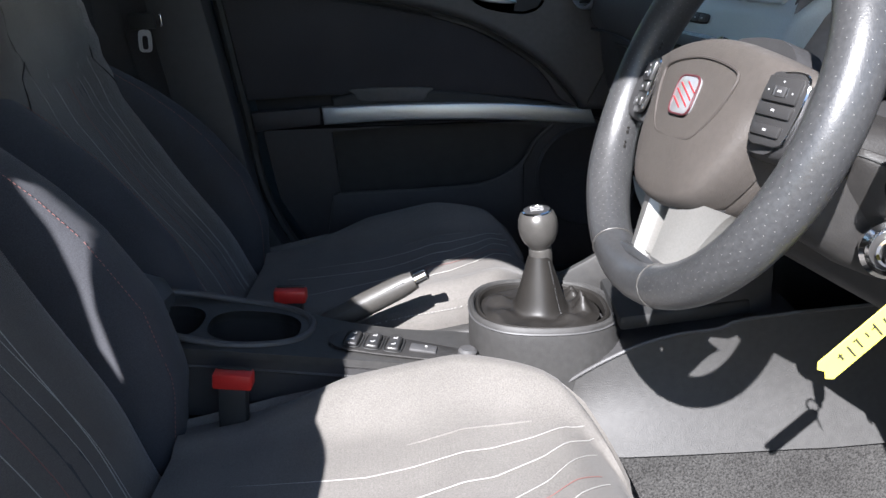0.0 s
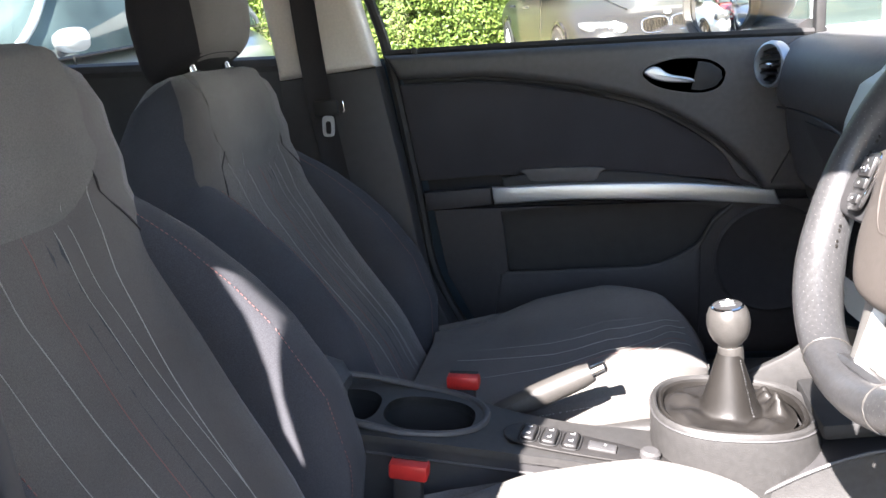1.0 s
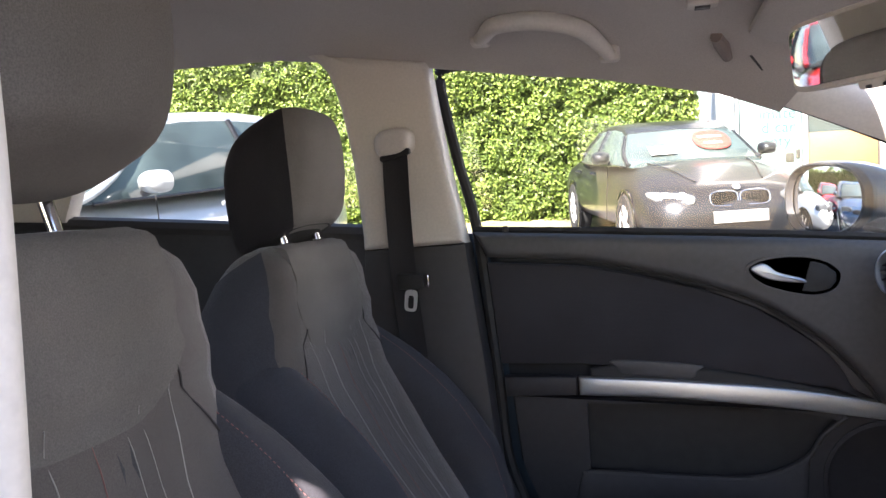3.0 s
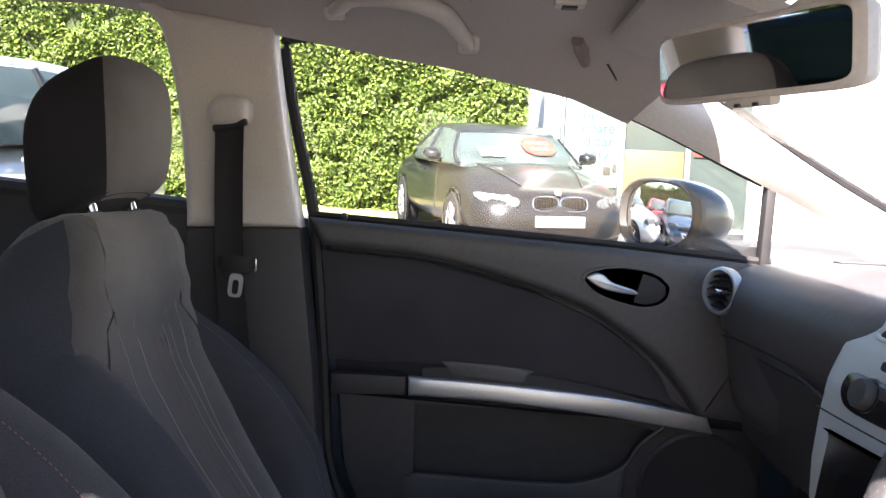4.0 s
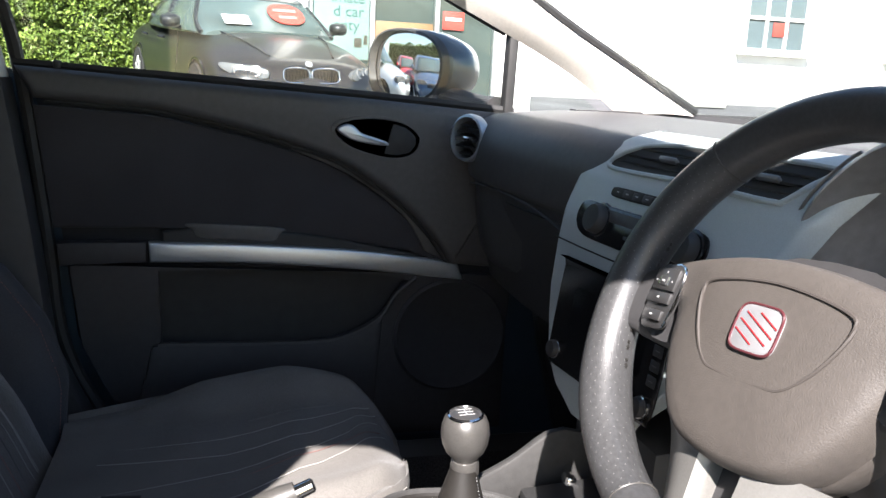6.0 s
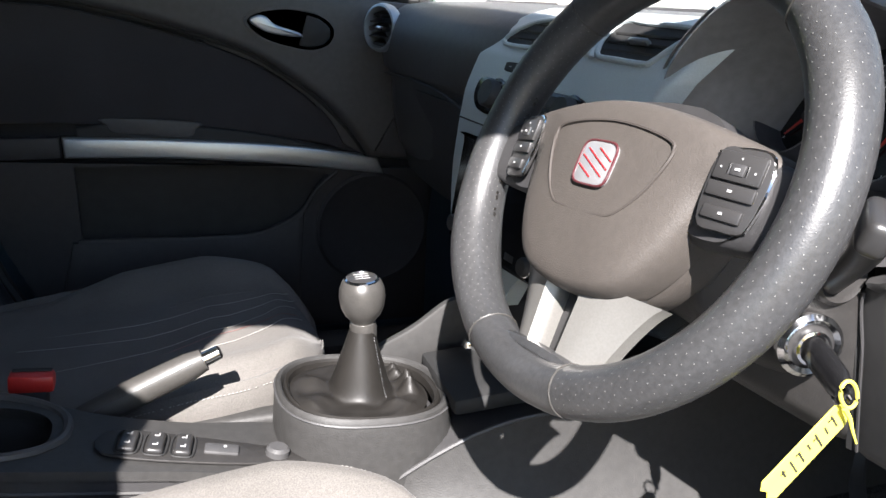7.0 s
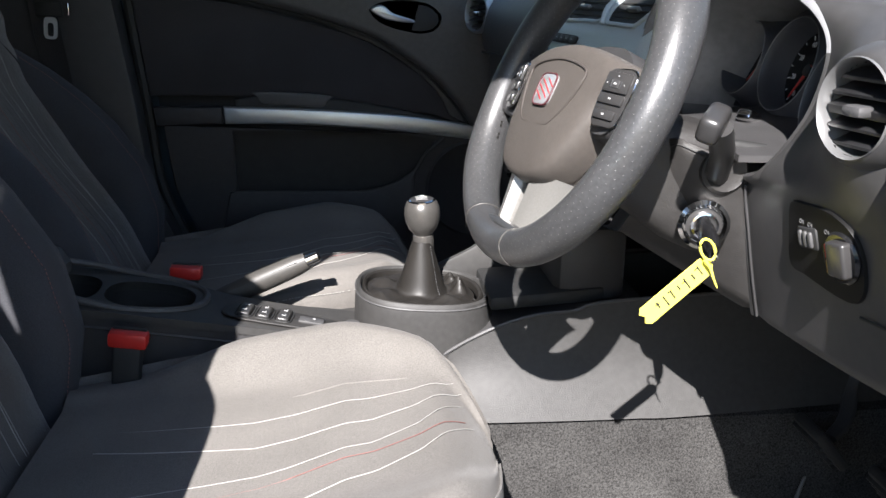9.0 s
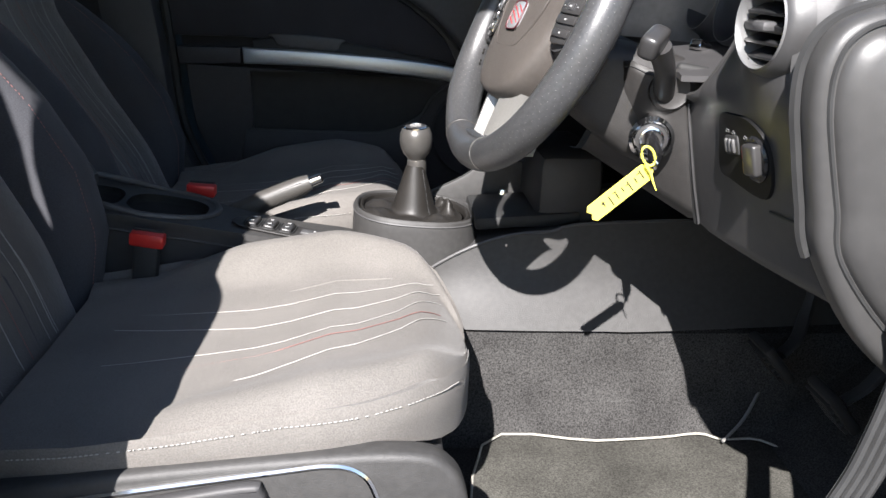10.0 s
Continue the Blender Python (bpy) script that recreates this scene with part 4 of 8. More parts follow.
buckle(pose(-0.340, 0.105, 0.648, 0, 4, 0), "red-topped seat belt buckle beside the passenger seat")

belt = thing("seat_belt", "black webbing seat belt hanging on the beige pillar", "seat belt")
part("anchor_cover", loft([[Vector((-0.690 + 0.006 * (1 - s) + 0.037 * s * a, 0.655 + k, 1.274 + 0.028 * s * b + 0.10 * 0.037 * s * a)) for a, b in oval(0, 0, 1, 1, 28, 2.8)] for s, k in ((0.55, -0.034), (0.82, -0.028), (0.97, -0.018), (1.0, 0.0), (1.0, 0.03))]), PILLAR, belt, "beige anchor cover", smooth=60)
part("anchor_slot", rbox(0.062, 0.014, 0.012, 0.004), RUBBER, belt, m=pose(-0.684, 0.634, 1.250, 0, -14, 0))
part("webbing", sheet(lambda u, v: (-0.686 + 0.016 * v + 0.050 * (u - 0.5) - 0.008 * math.sin(3.1 * v), 0.636 + 0.035 * v + 0.004 * math.sin(3 * u), 1.254 + 0.014 * (u - 0.5) - 0.44 * v), 6, 20, 0.0016, (0, 1, 0)), BELT, belt, "black webbing")
tongue = plate(oval(0, 0, 0.0125, 0.021, 24, 4), [oval(0, -0.003, 0.0062, 0.013, 20, 4)], 0.004)
part("tongue", tongue, TONGUE, belt, "bright steel latch tongue", m=Matrix.Translation((-0.668, 0.640, 0.970)) @ pose(0, 0, 0, 0, 6, 0) @ face_y())
part("tongue_grip", rbox(0.050, 0.014, 0.030, 0.004), RUBBER, belt, m=pose(-0.670, 0.646, 1.006))
part("stop_button", rbox(0.004, 0.004, 0.024, 0.001), CHROME, belt, m=pose(-0.640, 0.664, 1.005))
part("rear_buckle", rbox(0.045, 0.02, 0.014, 0.003), REDPLASTIC, belt, "red rear buckle button", m=pose(-0.74, 0.60, 0.925, 0, 30, 0))

# ---- centre console ----
console = thing("centre_console", "dark grey plastic centre console with cup holders and switches", "centre console")


def band(rows, steps=3):
    """A body along x from rows of (x, half width, top z, low z, flare at the foot)."""
    rings = []
    xs = [r[0] for r in rows]
    for i in range((len(rows) - 1) * steps + 1):
        x = straight([(k, xs[k]) for k in range(len(rows))], i / steps)
        w, zt, zl, f = (straight([(r[0], r[k]) for r in rows], x) for k in (1, 2, 3, 4))
        b = 0.010
        rings.append([Vector(p) for p in ((x, -w - f, zl), (x, -w - 0.002, zt - 0.6 * (zt - zl)), (x, -w, zt - b), (x, -w + 0.3 * b, zt - 0.3 * b), (x, -w + b, zt), (x, 0, zt + 0.001),
                                          (x, w - b, zt), (x, w - 0.3 * b, zt - 0.3 * b), (x, w, zt - b), (x, w + 0.002, zt - 0.6 * (zt - zl)), (x, w + f, zl))])
    return loft(rings)


# body below the cup holders and the switches
part("console_body", band([(-0.66, 0.080, 0.560, 0.34, 0.010), (-0.30, 0.080, 0.560, 0.34, 0.010), (-0.20, 0.080, 0.575, 0.40, 0.012), (-0.08, 0.080, 0.575, 0.45, 0.02)]), PLASTIC, console, "black plastic")
# top cover, tilted, with two cup wells
cover_at = Matrix.Translation((-0.30, 0, 0.642)) @ pose(0, 0, 0, 0, 9.0, 0)
rim = curve2([(-0.34, -0.084), (-0.10, -0.086), (0.10, -0.084), (0.22, -0.082), (0.225, 0.010), (0.12, 0.012), (0.04, 0.024), (-0.02, 0.046), (-0.10, 0.070), (-0.20, 0.082), (-0.34, 0.084)], 5, True)
wells = [oval(-0.065, -0.014, 0.058, 0.046, 28, 2.6), oval(-0.165, -0.014, 0.034, 0.044, 24, 2.6)]
part("top_cover", plate(rim, wells, 0.012), PLASTIC_GREY, console, "grey plastic top cover", m=cover_at @ Matrix.Translation((0, 0, -0.012)))
part("cover_skirt", loft([[cover_at @ Vector((x, y, z)) for x, y in rim] for z in (-0.010, -0.05, -0.09)], caps=False), PLASTIC, console)
part("skirt_line", tube([cover_at @ Vector((x, y * 1.012, -0.022)) for x, y in rim], 0.002, 5, closed=True), PLASTIC_GREY, console)
for w in wells:
    part("cup_well", loft([[cover_at @ Vector((x, y, 0.001)) for x, y in w]] + [[cover_at @ Vector((-0.1 + (x + 0.1) * 1.0, y, -0.06)) for x, y in w]], caps=False), RUBBER, console, "black rubber cup well")
    part("well_floor", prism(w, 0.003), RUBBER, console, m=cover_at @ Matrix.Translation((0, 0, -0.062)))
lip = [(x, y) for x, y in oval(-0.115, -0.006, 0.122, 0.066, 40, 2.4)]
part("well_lip", tube([cover_at @ Vector((x, y, 0.0005 + 0.016 * max(0, -(x + 0.09)) / 0.15)) for x, y in lip], 0.005, 8, closed=True), PLASTIC_SOFT, console, "soft raised rim round the cup wells")
part("rear_lid", loft([[cover_at @ Vector((x, 0.078 * s * a, 0.004 + h * s + 0.02 * b * s)) for a, b in oval(0, 0, 1, 1, 20, 3)] for x, s, h in ((-0.40, 0.9, 0.012), (-0.33, 1.0, 0.016), (-0.25, 1.0, 0.014), (-0.205, 0.9, 0.010), (-0.185, 0.6, 0.004))]), PLASTIC_SOFT, console, "padded black lid")
# switch bank beside the hand brake
bank_at = cover_at @ Matrix.Translation((0.063, -0.040, 0.0015)) @ pose(0, 0, 0, 0, 0, -7) @ Matrix.Translation((0.092, 0, 0))
part("switch_panel", prism(curve2([(-0.110, -0.022), (-0.108, 0.024), (0.00, 0.020), (0.07, 0.008), (0.078, -0.008), (0.00, -0.024)], 4, True), 0.003, 0.0012), SHROUD, console, "black switch panel", m=bank_at)
for k, (x, w) in enumerate(((-0.092, 0.017), (-0.066, 0.017), (-0.040, 0.017))):
    sw = part("window_switch", rbox(w, 0.036, 0.008, 0.004, 3), STALK, console, "black rocker switch", m=bank_at @ pose(x, 0, 0.005))
    part("switch_rim", tube([bank_at @ Vector((x + a, b, 0.0040)) for a, b in oval(0, 0, w * 0.5 + 0.003, 0.021, 24, 4)], 0.0011, 5, closed=True), RUBBER, sw)
    for dy in (-0.009, 0.008):
        part("switch_mark", rbox(0.005, 0.0014, 0.0006, 0), PLATEMARK, sw, m=bank_at @ pose(x, dy, 0.0093))
        part("switch_mark", rbox(0.0014, 0.004, 0.0006, 0), PLATEMARK, sw, m=bank_at @ pose(x + 0.002, dy + 0.002, 0.0093))
part("blank_switch", rbox(0.034, 0.018, 0.005, 0.003, 2), PLASTIC_SOFT, console, m=bank_at @ pose(-0.003, -0.001, 0.004))
part("switch_lamp", rbox(0.003, 0.003, 0.001, 0), PLATEMARK, console, m=bank_at @ pose(0.0, 0.001, 0.0068))
part("mirror_knob", lathe([(0.012, 0), (0.012, 0.008), (0.009, 0.011), (0.0, 0.011)], 20), PLASTIC_SOFT, console, "round mirror knob", m=bank_at @ Matrix.Translation((0.052, 0.0, 0.001)))

# gear tub: a rounded collar that stands round the boot
TUB_C = (-0.002, 0.0)


def tub_ring(z, k, ex=0.0):
    return [Vector((TUB_C[0] + (x * 0.088) * k + 0.014 * max(0, x) * k, TUB_C[1] + y * 0.084 * k, z + 0.0 - 0.075 * (x * 0.088) * (1 if z > 0.6 else 0))) for x, y in oval(0, 0, 1, 1, 40, 2.5)]


part("gear_tub", loft([tub_ring(0.540, 1.07), tub_ring(0.60, 1.035), tub_ring(0.634, 1.01), tub_ring(0.645, 1.0), tub_ring(0.651, 0.985), tub_ring(0.6535, 0.955), tub_ring(0.652, 0.925), tub_ring(0.646, 0.90), tub_ring(0.636, 0.89)], caps=False), PLASTIC_GREY, console, "grey grained gear lever surround")
part("tub_trim", loft([tub_ring(0.644, 0.905), tub_ring(0.650, 0.885), tub_ring(0.6515, 0.86), tub_ring(0.649, 0.83), tub_ring(0.640, 0.815)], caps=False), LEATHER_BOOT, console, "leather bead round the boot")
part("tub_line", tube(tub_ring(0.6465, 1.0), 0.0014, 5, closed=True), PLASTIC_SOFT, console)
# console flanks running forward under the dash
part("front_body", band([(-0.10, 0.078, 0.578, 0.47, 0.02), (0.02, 0.080, 0.590, 0.47, 0.03), (0.10, 0.082, 0.615, 0.47, 0.03), (0.20, 0.085, 0.640, 0.47, 0.03), (0.30, 0.09, 0.65, 0.47, 0.03)]), PLASTIC, console)


def flank(side):
    top = [(-0.005, 0.075, 0.560), (0.018, 0.082, 0.577), (0.06, 0.088, 0.605), (0.104, 0.092, 0.627), (0.15, 0.094, 0.640), (0.20, 0.095, 0.645), (0.28, 0.098, 0.66), (0.75, 0.11, 0.68)]
    low = [(0.005, 0.105, 0.535), (0.035, 0.132, 0.518), (0.063, 0.142, 0.511), (0.12, 0.145, 0.510), (0.20, 0.146, 0.509), (0.28, 0.147, 0.509), (0.37, 0.148, 0.510), (0.80, 0.15, 0.53)]
    a, b = smoothed(top, 4), smoothed(low, 4)

    def pt(u, v):
        k = min(int(u * (len(a) - 1)), len(a) - 2)
        f = u * (len(a) - 1) - k
        p, q = a[k].lerp(a[k + 1], f), b[k].lerp(b[k + 1], f)
        r = p.lerp(q, v)
        return (r.x, side * (r.y - 0.012 * math.sin(math.pi * v)), r.z)

    o = part("flank_panel", sheet(pt, 28, 6, 0.006, (0, -side, -0.4)), PLASTIC_GREY, console, "grey plastic flank panel")
    part("flank_edge", tube([Vector((q.x, side * (q.y + 0.001), q.z + 0.001)) for q in a], 0.0025, 6), PLASTIC_SOFT, o)


flank(-1)
flank(1)
# a satin tube stands in for the sun on the joint
part("joint_glint", tube([(-0.085, -0.086, 0.566), (-0.03, -0.087, 0.565), (0.018, -0.086, 0.568)], 0.003, 6), SATIN, console, "satin strip for the sunlit edge of the joint")
# tray ahead of the gear lever and the fin on the passenger side
part("front_tray", rbox(0.16, 0.13, 0.02, 0.006), RUBBER, console, m=pose(0.17, 0.0, 0.650, 0, -4, 0))
part("side_fin", prism(curve2([(0.035, 0.655), (0.085, 0.680), (0.125, 0.708), (0.150, 0.714)], 4) + [(0.20, 0.70), (0.20, 0.60), (0.03, 0.60)], 0.012, 0.004, 2), PLASTIC_GREY, console, "grey plastic side fin", m=Matrix.Translation((0, 0.092, 0)) @ face_y())
part("tray_bar", rbox(0.012, 0.020, 0.055, 0.003), CHROME, console, "bright socket cap", m=pose(0.146, 0.060, 0.640, 0, 8, 0))

# ---- gear lever ----
gear = thing("gear_lever", "gear lever with silver ball knob and leather boot", "gear lever")
K = Matrix.Translation((0.002, 0.0, 0.7765)) @ pose(0, 0, 0, 3, -3, 0) @ Matrix.Scale(0.99, 4)
ball = [(0.0, -0.060), (0.0125, -0.060), (0.0130, -0.050), (0.0150, -0.0465), (0.0198, -0.041), (0.0236, -0.032), (0.0252, -0.0215), (0.0243, -0.0115), (0.0214, -0.0040), (0.0180, -0.0006)]
part("knob", lathe(ball, 36), KNOB, gear, "satin silver ball", m=K)
part("knob_rim", lathe([(0.0190, -0.0035), (0.0185, 0.0), (0.0165, 0.0012), (0.0160, -0.001)], 36, caps=False), CHROME, gear, "chrome ring", m=K)
cap = part("knob_cap", lathe([(0.0165, -0.001), (0.012, 0.0012), (0.0, 0.0020)], 30), STALK, gear, "black shift pattern disc", m=K)
for x0, y0, x1, y1 in ((-0.008, 0.006, 0.008, 0.006), (-0.008, 0.0, 0.008, 0.0), (-0.008, -0.006, 0.008, -0.006), (0.0, -0.006, 0.0, 0.006)):
    part("shift_mark", tube([K @ Vector((x0, y0, 0.0022)), K @ Vector((x1, y1, 0.0020))], 0.0004, 5), PLATEMARK, cap)
part("collar", lathe([(0.0125, -0.073), (0.0142, -0.072), (0.0148, -0.066), (0.0148, -0.056), (0.0140, -0.051), (0.0125, -0.050)], 28), KNOB, gear, "satin collar", m=K)


def boot_pt(r, t):
    """The leather boot as a height over its round base: a cone up to the lever, a slack trough, and a bunched fold ahead."""
    c, d = math.cos(t), math.sin(t)
    x, y = r * c * 1.04, r * d
    n = noise.noise(Vector((x * 38, y * 38, 2.0)))
    cone = 0.716 - 1.75 * (r - 0.0135) - 0.04 * (r - 0.0135) / 0.022
    wave = 0.30 * math.sin(3 * t + 0.6) + 0.22 * math.sin(5 * t + 2.0)
    cone += 0.010 * wave * min(1.0, max(0.0, (r - 0.018) / 0.016))
    trough = 0.645 + 0.006 * max(0.0, (r - 0.052) / 0.024) ** 1.5 + 0.0025 * math.sin(7 * t + 26 * r) * math.sin(math.pi * min(1.0, max(0.0, (r - 0.030) / 0.046))) + 0.003 * n
    for px, py, h, wx, wy in ((0.054, -0.008, 0.022, 0.010, 0.016), (0.046, 0.026, 0.018, 0.010, 0.014), (0.034, -0.040, 0.007, 0.018, 0.010), (-0.048, -0.022, 0.006, 0.014, 0.016), (-0.046, 0.018, 0.006, 0.016, 0.018)):
        trough += h * math.exp(-((x - px) / wx) ** 2 - ((y - py) / wy) ** 2) * (1 + 0.30 * math.sin(420 * (y + 0.35 * x)) * (1 if px > 0.04 else 0.3))
    k = 0.006
    z = trough + k * math.log(1 + math.exp(max(-30.0, min(30.0, (cone - trough) / k))))
    edge = max(0.0, (r - 0.064) / 0.010)
    if edge > 0:
        z = z + (0.643 - z) * min(1.0, edge)
    return Vector((0.003 + x - 0.004 * min(1.0, max(0.0, (r - 0.014) / 0.06)), y, z - 0.075 * x))


boot_r = [0.0130 + 0.0225 * (k / 16) for k in range(17)] + [0.0355 + 0.0395 * k / 24 for k in range(1, 25)]
part("boot", loft([[boot_pt(r, 2 * math.pi * k / 96) for k in range(96)] for r in boot_r], caps=False), LEATHER_BOOT, gear, "creased grey leather boot", smooth=80)
stitch([boot_pt(0.0145 + 0.019 * k / 14, radians(-48)) + Vector((0.0006, -0.0006, 0.0004)) for k in range(15)], gear, LEATHER, 0.0008, "boot_seam", dash=0.0035)

# ---- hand brake ----
brake = thing("hand_brake", "hand brake lever with grey leather grip and chrome button", "hand brake")
A, B = Vector((-0.298, 0.055, 0.613)), Vector((-0.160, 0.060, 0.672))
way = (B - A).normalized()
gp = [A + way * ((B - A).length * k / 10) for k in range(11)]
part("grip", tube(gp, [0.0110, 0.0142, 0.0148, 0.0150, 0.0151, 0.0152, 0.0152, 0.0150, 0.0147, 0.0140, 0.0115], 20, flat=1.1), GRIPHIDE, brake, "grey leather grip")
part("release_button", tube([B - way * 0.002, B + way * 0.018], [0.0085, 0.0080], 16), CHROME, brake, "chrome release button")
part("button_face", tube([B + way * 0.018, B + way * 0.0202], [0.0080, 0.0050], 16), GLOSSBLACK, brake)
part("lever_arm", tube([A - way * 0.07 - Vector((0, 0, 0.012)), A - way * 0.03 - Vector((0, 0, 0.006)), A + way * 0.01], [0.026, 0.018, 0.011], 14), RUBBER, brake)
part("grip_seam", tube([q + Vector((0, -0.0125, 0.0085)) for q in gp[1:-1]], 0.0009, 5), LEATHER, brake)

# ---- dashboard ----
dash = thing("dashboard", "dark soft-skinned dashboard with satin silver centre panel", "dashboard")
PASS = [(0.90, 1.030), (0.62, 1.052), (0.42, 1.058), (0.262, 1.052), (0.212, 1.036), (0.190, 1.000), (0.192, 0.945), (0.206, 0.925), (0.214, 0.85), (0.25, 0.78), (0.42, 0.72), (0.90, 0.66)]
DRIV = [(0.90, 1.030), (0.62, 1.055), (0.47, 1.072), (0.44, 1.06), (0.43, 1.02), (0.43, 0.96), (0.42, 0.935), (0.36, 0.925), (0.35, 0.85), (0.36, 0.78), (0.44, 0.74), (0.90, 0.66)]
ENDR = [(0.90, 1.030), (0.62, 1.048), (0.50, 1.050), (0.42, 1.046), (0.39, 1.03), (0.38, 1.00), (0.38, 0.95), (0.38, 0.925), (0.38, 0.85), (0.39, 0.78), (0.46, 0.74), (0.90, 0.70)]


def dash_ring(y, prof, bow=0.0):
    out = []
    for k, (x, z) in enumerate(prof):
        out.append(Vector((x - (bow if 2 < k < 10 else 0), y, z)))
    return out


rows = [(0.700, PASS, -0.03), (0.66, PASS, 0.005), (0.60, PASS, 0.014), (0.50, PASS, 0.010), (0.35, PASS, 0.0), (0.20, PASS, -0.010), (0.0, PASS, -0.06), (-0.150, PASS, -0.09), (-0.165, DRIV, 0), (-0.33, DRIV, 0), (-0.515, DRIV, 0), (-0.530, ENDR, 0), (-0.59, ENDR, 0), (-0.605, ENDR, -0.02), (-0.610, ENDR, -0.05)]


def fine(rings, n=5):
    """Rounds every ring by a curve through its points."""
    return [smoothed(r, n) for r in rings]


part("dash_body", loft(fine([dash_ring(*r) for r in rows]), closed=False), PLASTIC_SOFT, dash, "soft grained dash skin", smooth=50)
seam = [(0.196, 0.62, 0.931), (0.205, 0.50, 0.934), (0.214, 0.36, 0.928), (0.222, 0.27, 0.912)]
part("glovebox_seam", tube(smoothed([(x - 0.016, y, z) for x, y, z in seam], 6), 0.0022, 6), PLASTIC, dash)
part("glovebox_lid", sheet(lambda u, v: (0.196 + 0.03 * v + 0.012 * (1 - math.sin(math.pi * u)), 0.66 - 0.42 * u, 0.918 - 0.16 * v), 12, 6, 0.02, (1, 0, 0)), PLASTIC, dash, "dark glovebox lid")

# round vents
def round_vent(at, r, parent, bright):
    if bright is SILVER:
        ring = [(r * 1.10, -0.012), (r * 1.14, 0.0), (r * 1.08, 0.007), (r * 0.98, 0.008), (r * 0.93, 0.002), (r * 0.92, -0.02)]
    else:
        ring = [(r * 1.04, 0.002), (r * 1.045, 0.005), (r * 1.03, 0.0068), (r * 1.00, 0.0055), (r * 0.98, 0.001), (r * 0.92, -0.02)]
        part("vent_bezel", lathe([(r * 0.99, 0.003), (r * 1.03, 0.0050), (r * 1.09, 0.0040), (r * 1.18, 0.0005), (r * 1.26, -0.005), (r * 1.34, -0.013)], 48, caps=False), DASHFACE, parent, "rounded grey vent surround", m=at)
    v = part("air_vent", lathe(ring, 40, caps=False), bright, parent, "round air vent with satin ring", m=at)
    part("vent_back", lathe([(r * 0.94, -0.022), (r * 0.94, -0.021), (0, -0.021)], 32), RUBBER, v, m=at)
    for k in (-2, -1, 0, 1, 2):
        h = k * r * 0.34
        w = 2 * math.sqrt(max(1e-5, (0.92 * r) ** 2 - h * h))
        part("slat", rbox(w, 0.003 + (0.004 if k == 0 else 0), 0.018, 0.001), SLAT, v, m=at @ pose(0, h, -0.008, 22, 0, 0))
    part("tab", rbox(r * 0.55, 0.008, 0.014, 0.003), CHROME if bright is SILVER else PLASTIC_SOFT, v, m=at @ pose(0.004, -0.001, 0.004))
    return v


def facing(x, y, z, yaw=0.0, tilt=0.0):
    """A frame on a face that looks back along -x: its x to the driver's right, y up, z out of the face."""
    return Matrix.Translation((x, y, z)) @ pose(0, 0, 0, 0, tilt, yaw) @ Matrix(((0, 0, -1, 0), (-1, 0, 0, 0), (0, 1, 0, 0), (0, 0, 0, 1)))


round_vent(facing(0.168, 0.607, 1.008, 27, 4), 0.036, dash, SILVER)

# driver's end: one moulded face from the column seam to the rounded corner, swelling out round the vent
FACE_IN = smoothed([(0.272, -0.412, 1.050), (0.277, -0.450, 1.030), (0.279, -0.466, 1.006), (0.277, -0.457, 0.965), (0.270, -0.440, 0.932), (0.262, -0.416, 0.902), (0.266, -0.388, 0.884), (0.274, -0.389, 0.84), (0.285, -0.386, 0.795), (0.298, -0.381, 0.752)], 8)
FACE_OUT = smoothed([(0.345, -0.600, 1.036), (0.306, -0.600, 1.015), (0.286, -0.600, 0.985), (0.279, -0.600, 0.955), (0.277, -0.600, 0.925), (0.280, -0.600, 0.900), (0.286, -0.600, 0.875), (0.292, -0.600, 0.845), (0.301, -0.600, 0.815), (0.316, -0.600, 0.762)], 8)
VENT = (0.2545, -0.552, 0.975)
VENT_R = 0.0340


def face_pt(i, j):
    """A point of the driver's face: i down it, j across it and then round its outer corner."""
    p, q = FACE_IN[i], FACE_OUT[i]
    f = min(1.0, j / 36)
    r = p.lerp(q, f)
    d = math.hypot((r.y - VENT[1]) / 0.060, (r.z - VENT[2]) / 0.062)
    r.x -= 0.026 * math.exp(-d ** 3) * math.sin(math.pi * min(1.0, f * 1.1)) ** 0.5 if f < 0.9 else 0.026 * math.exp(-d ** 3) * (1 - f) / 0.1
    r.x -= 0.004 * math.sin(math.pi * f)
    if j > 36:
        a = radians(15 * (j - 36))
        if j <= 42:
            r += Vector((0.022 * (1 - math.cos(a)), -0.014 * math.sin(a), 0))
        else:
            r += Vector((0.022 + 0.02 * (j - 42), -0.014, 0))
    return r


def driver_face():
    bm = bmesh.new()
    n = len(FACE_IN)
    rows = []
    for k in (3, 2, 1):  # back over the dash top
        rows.append([bm.verts.new(face_pt(0, j) + Vector((0.035 * k ** 1.3, 0, 0.012 * (1 - math.exp(-k))))) for j in range(45)])
    for i in range(n):
        rows.append([bm.verts.new(face_pt(i, j)) for j in range(45)])
    for k in (1, 2, 3):  # tucked in below
        rows.append([bm.verts.new(face_pt(n - 1, j) + Vector((0.012 * k * k, 0, -0.010 * k ** 0.5))) for j in range(45)])
    for ra, rb in zip(rows, rows[1:]):
        for j in range(44):
            q = (ra[j], ra[j + 1], rb[j + 1], rb[j])
            c = (q[0].co + q[2].co) / 2
            if math.hypot(c.y - VENT[1], c.z - VENT[2]) > VENT_R * 0.97:
                bm.faces.new(q)
    return bm


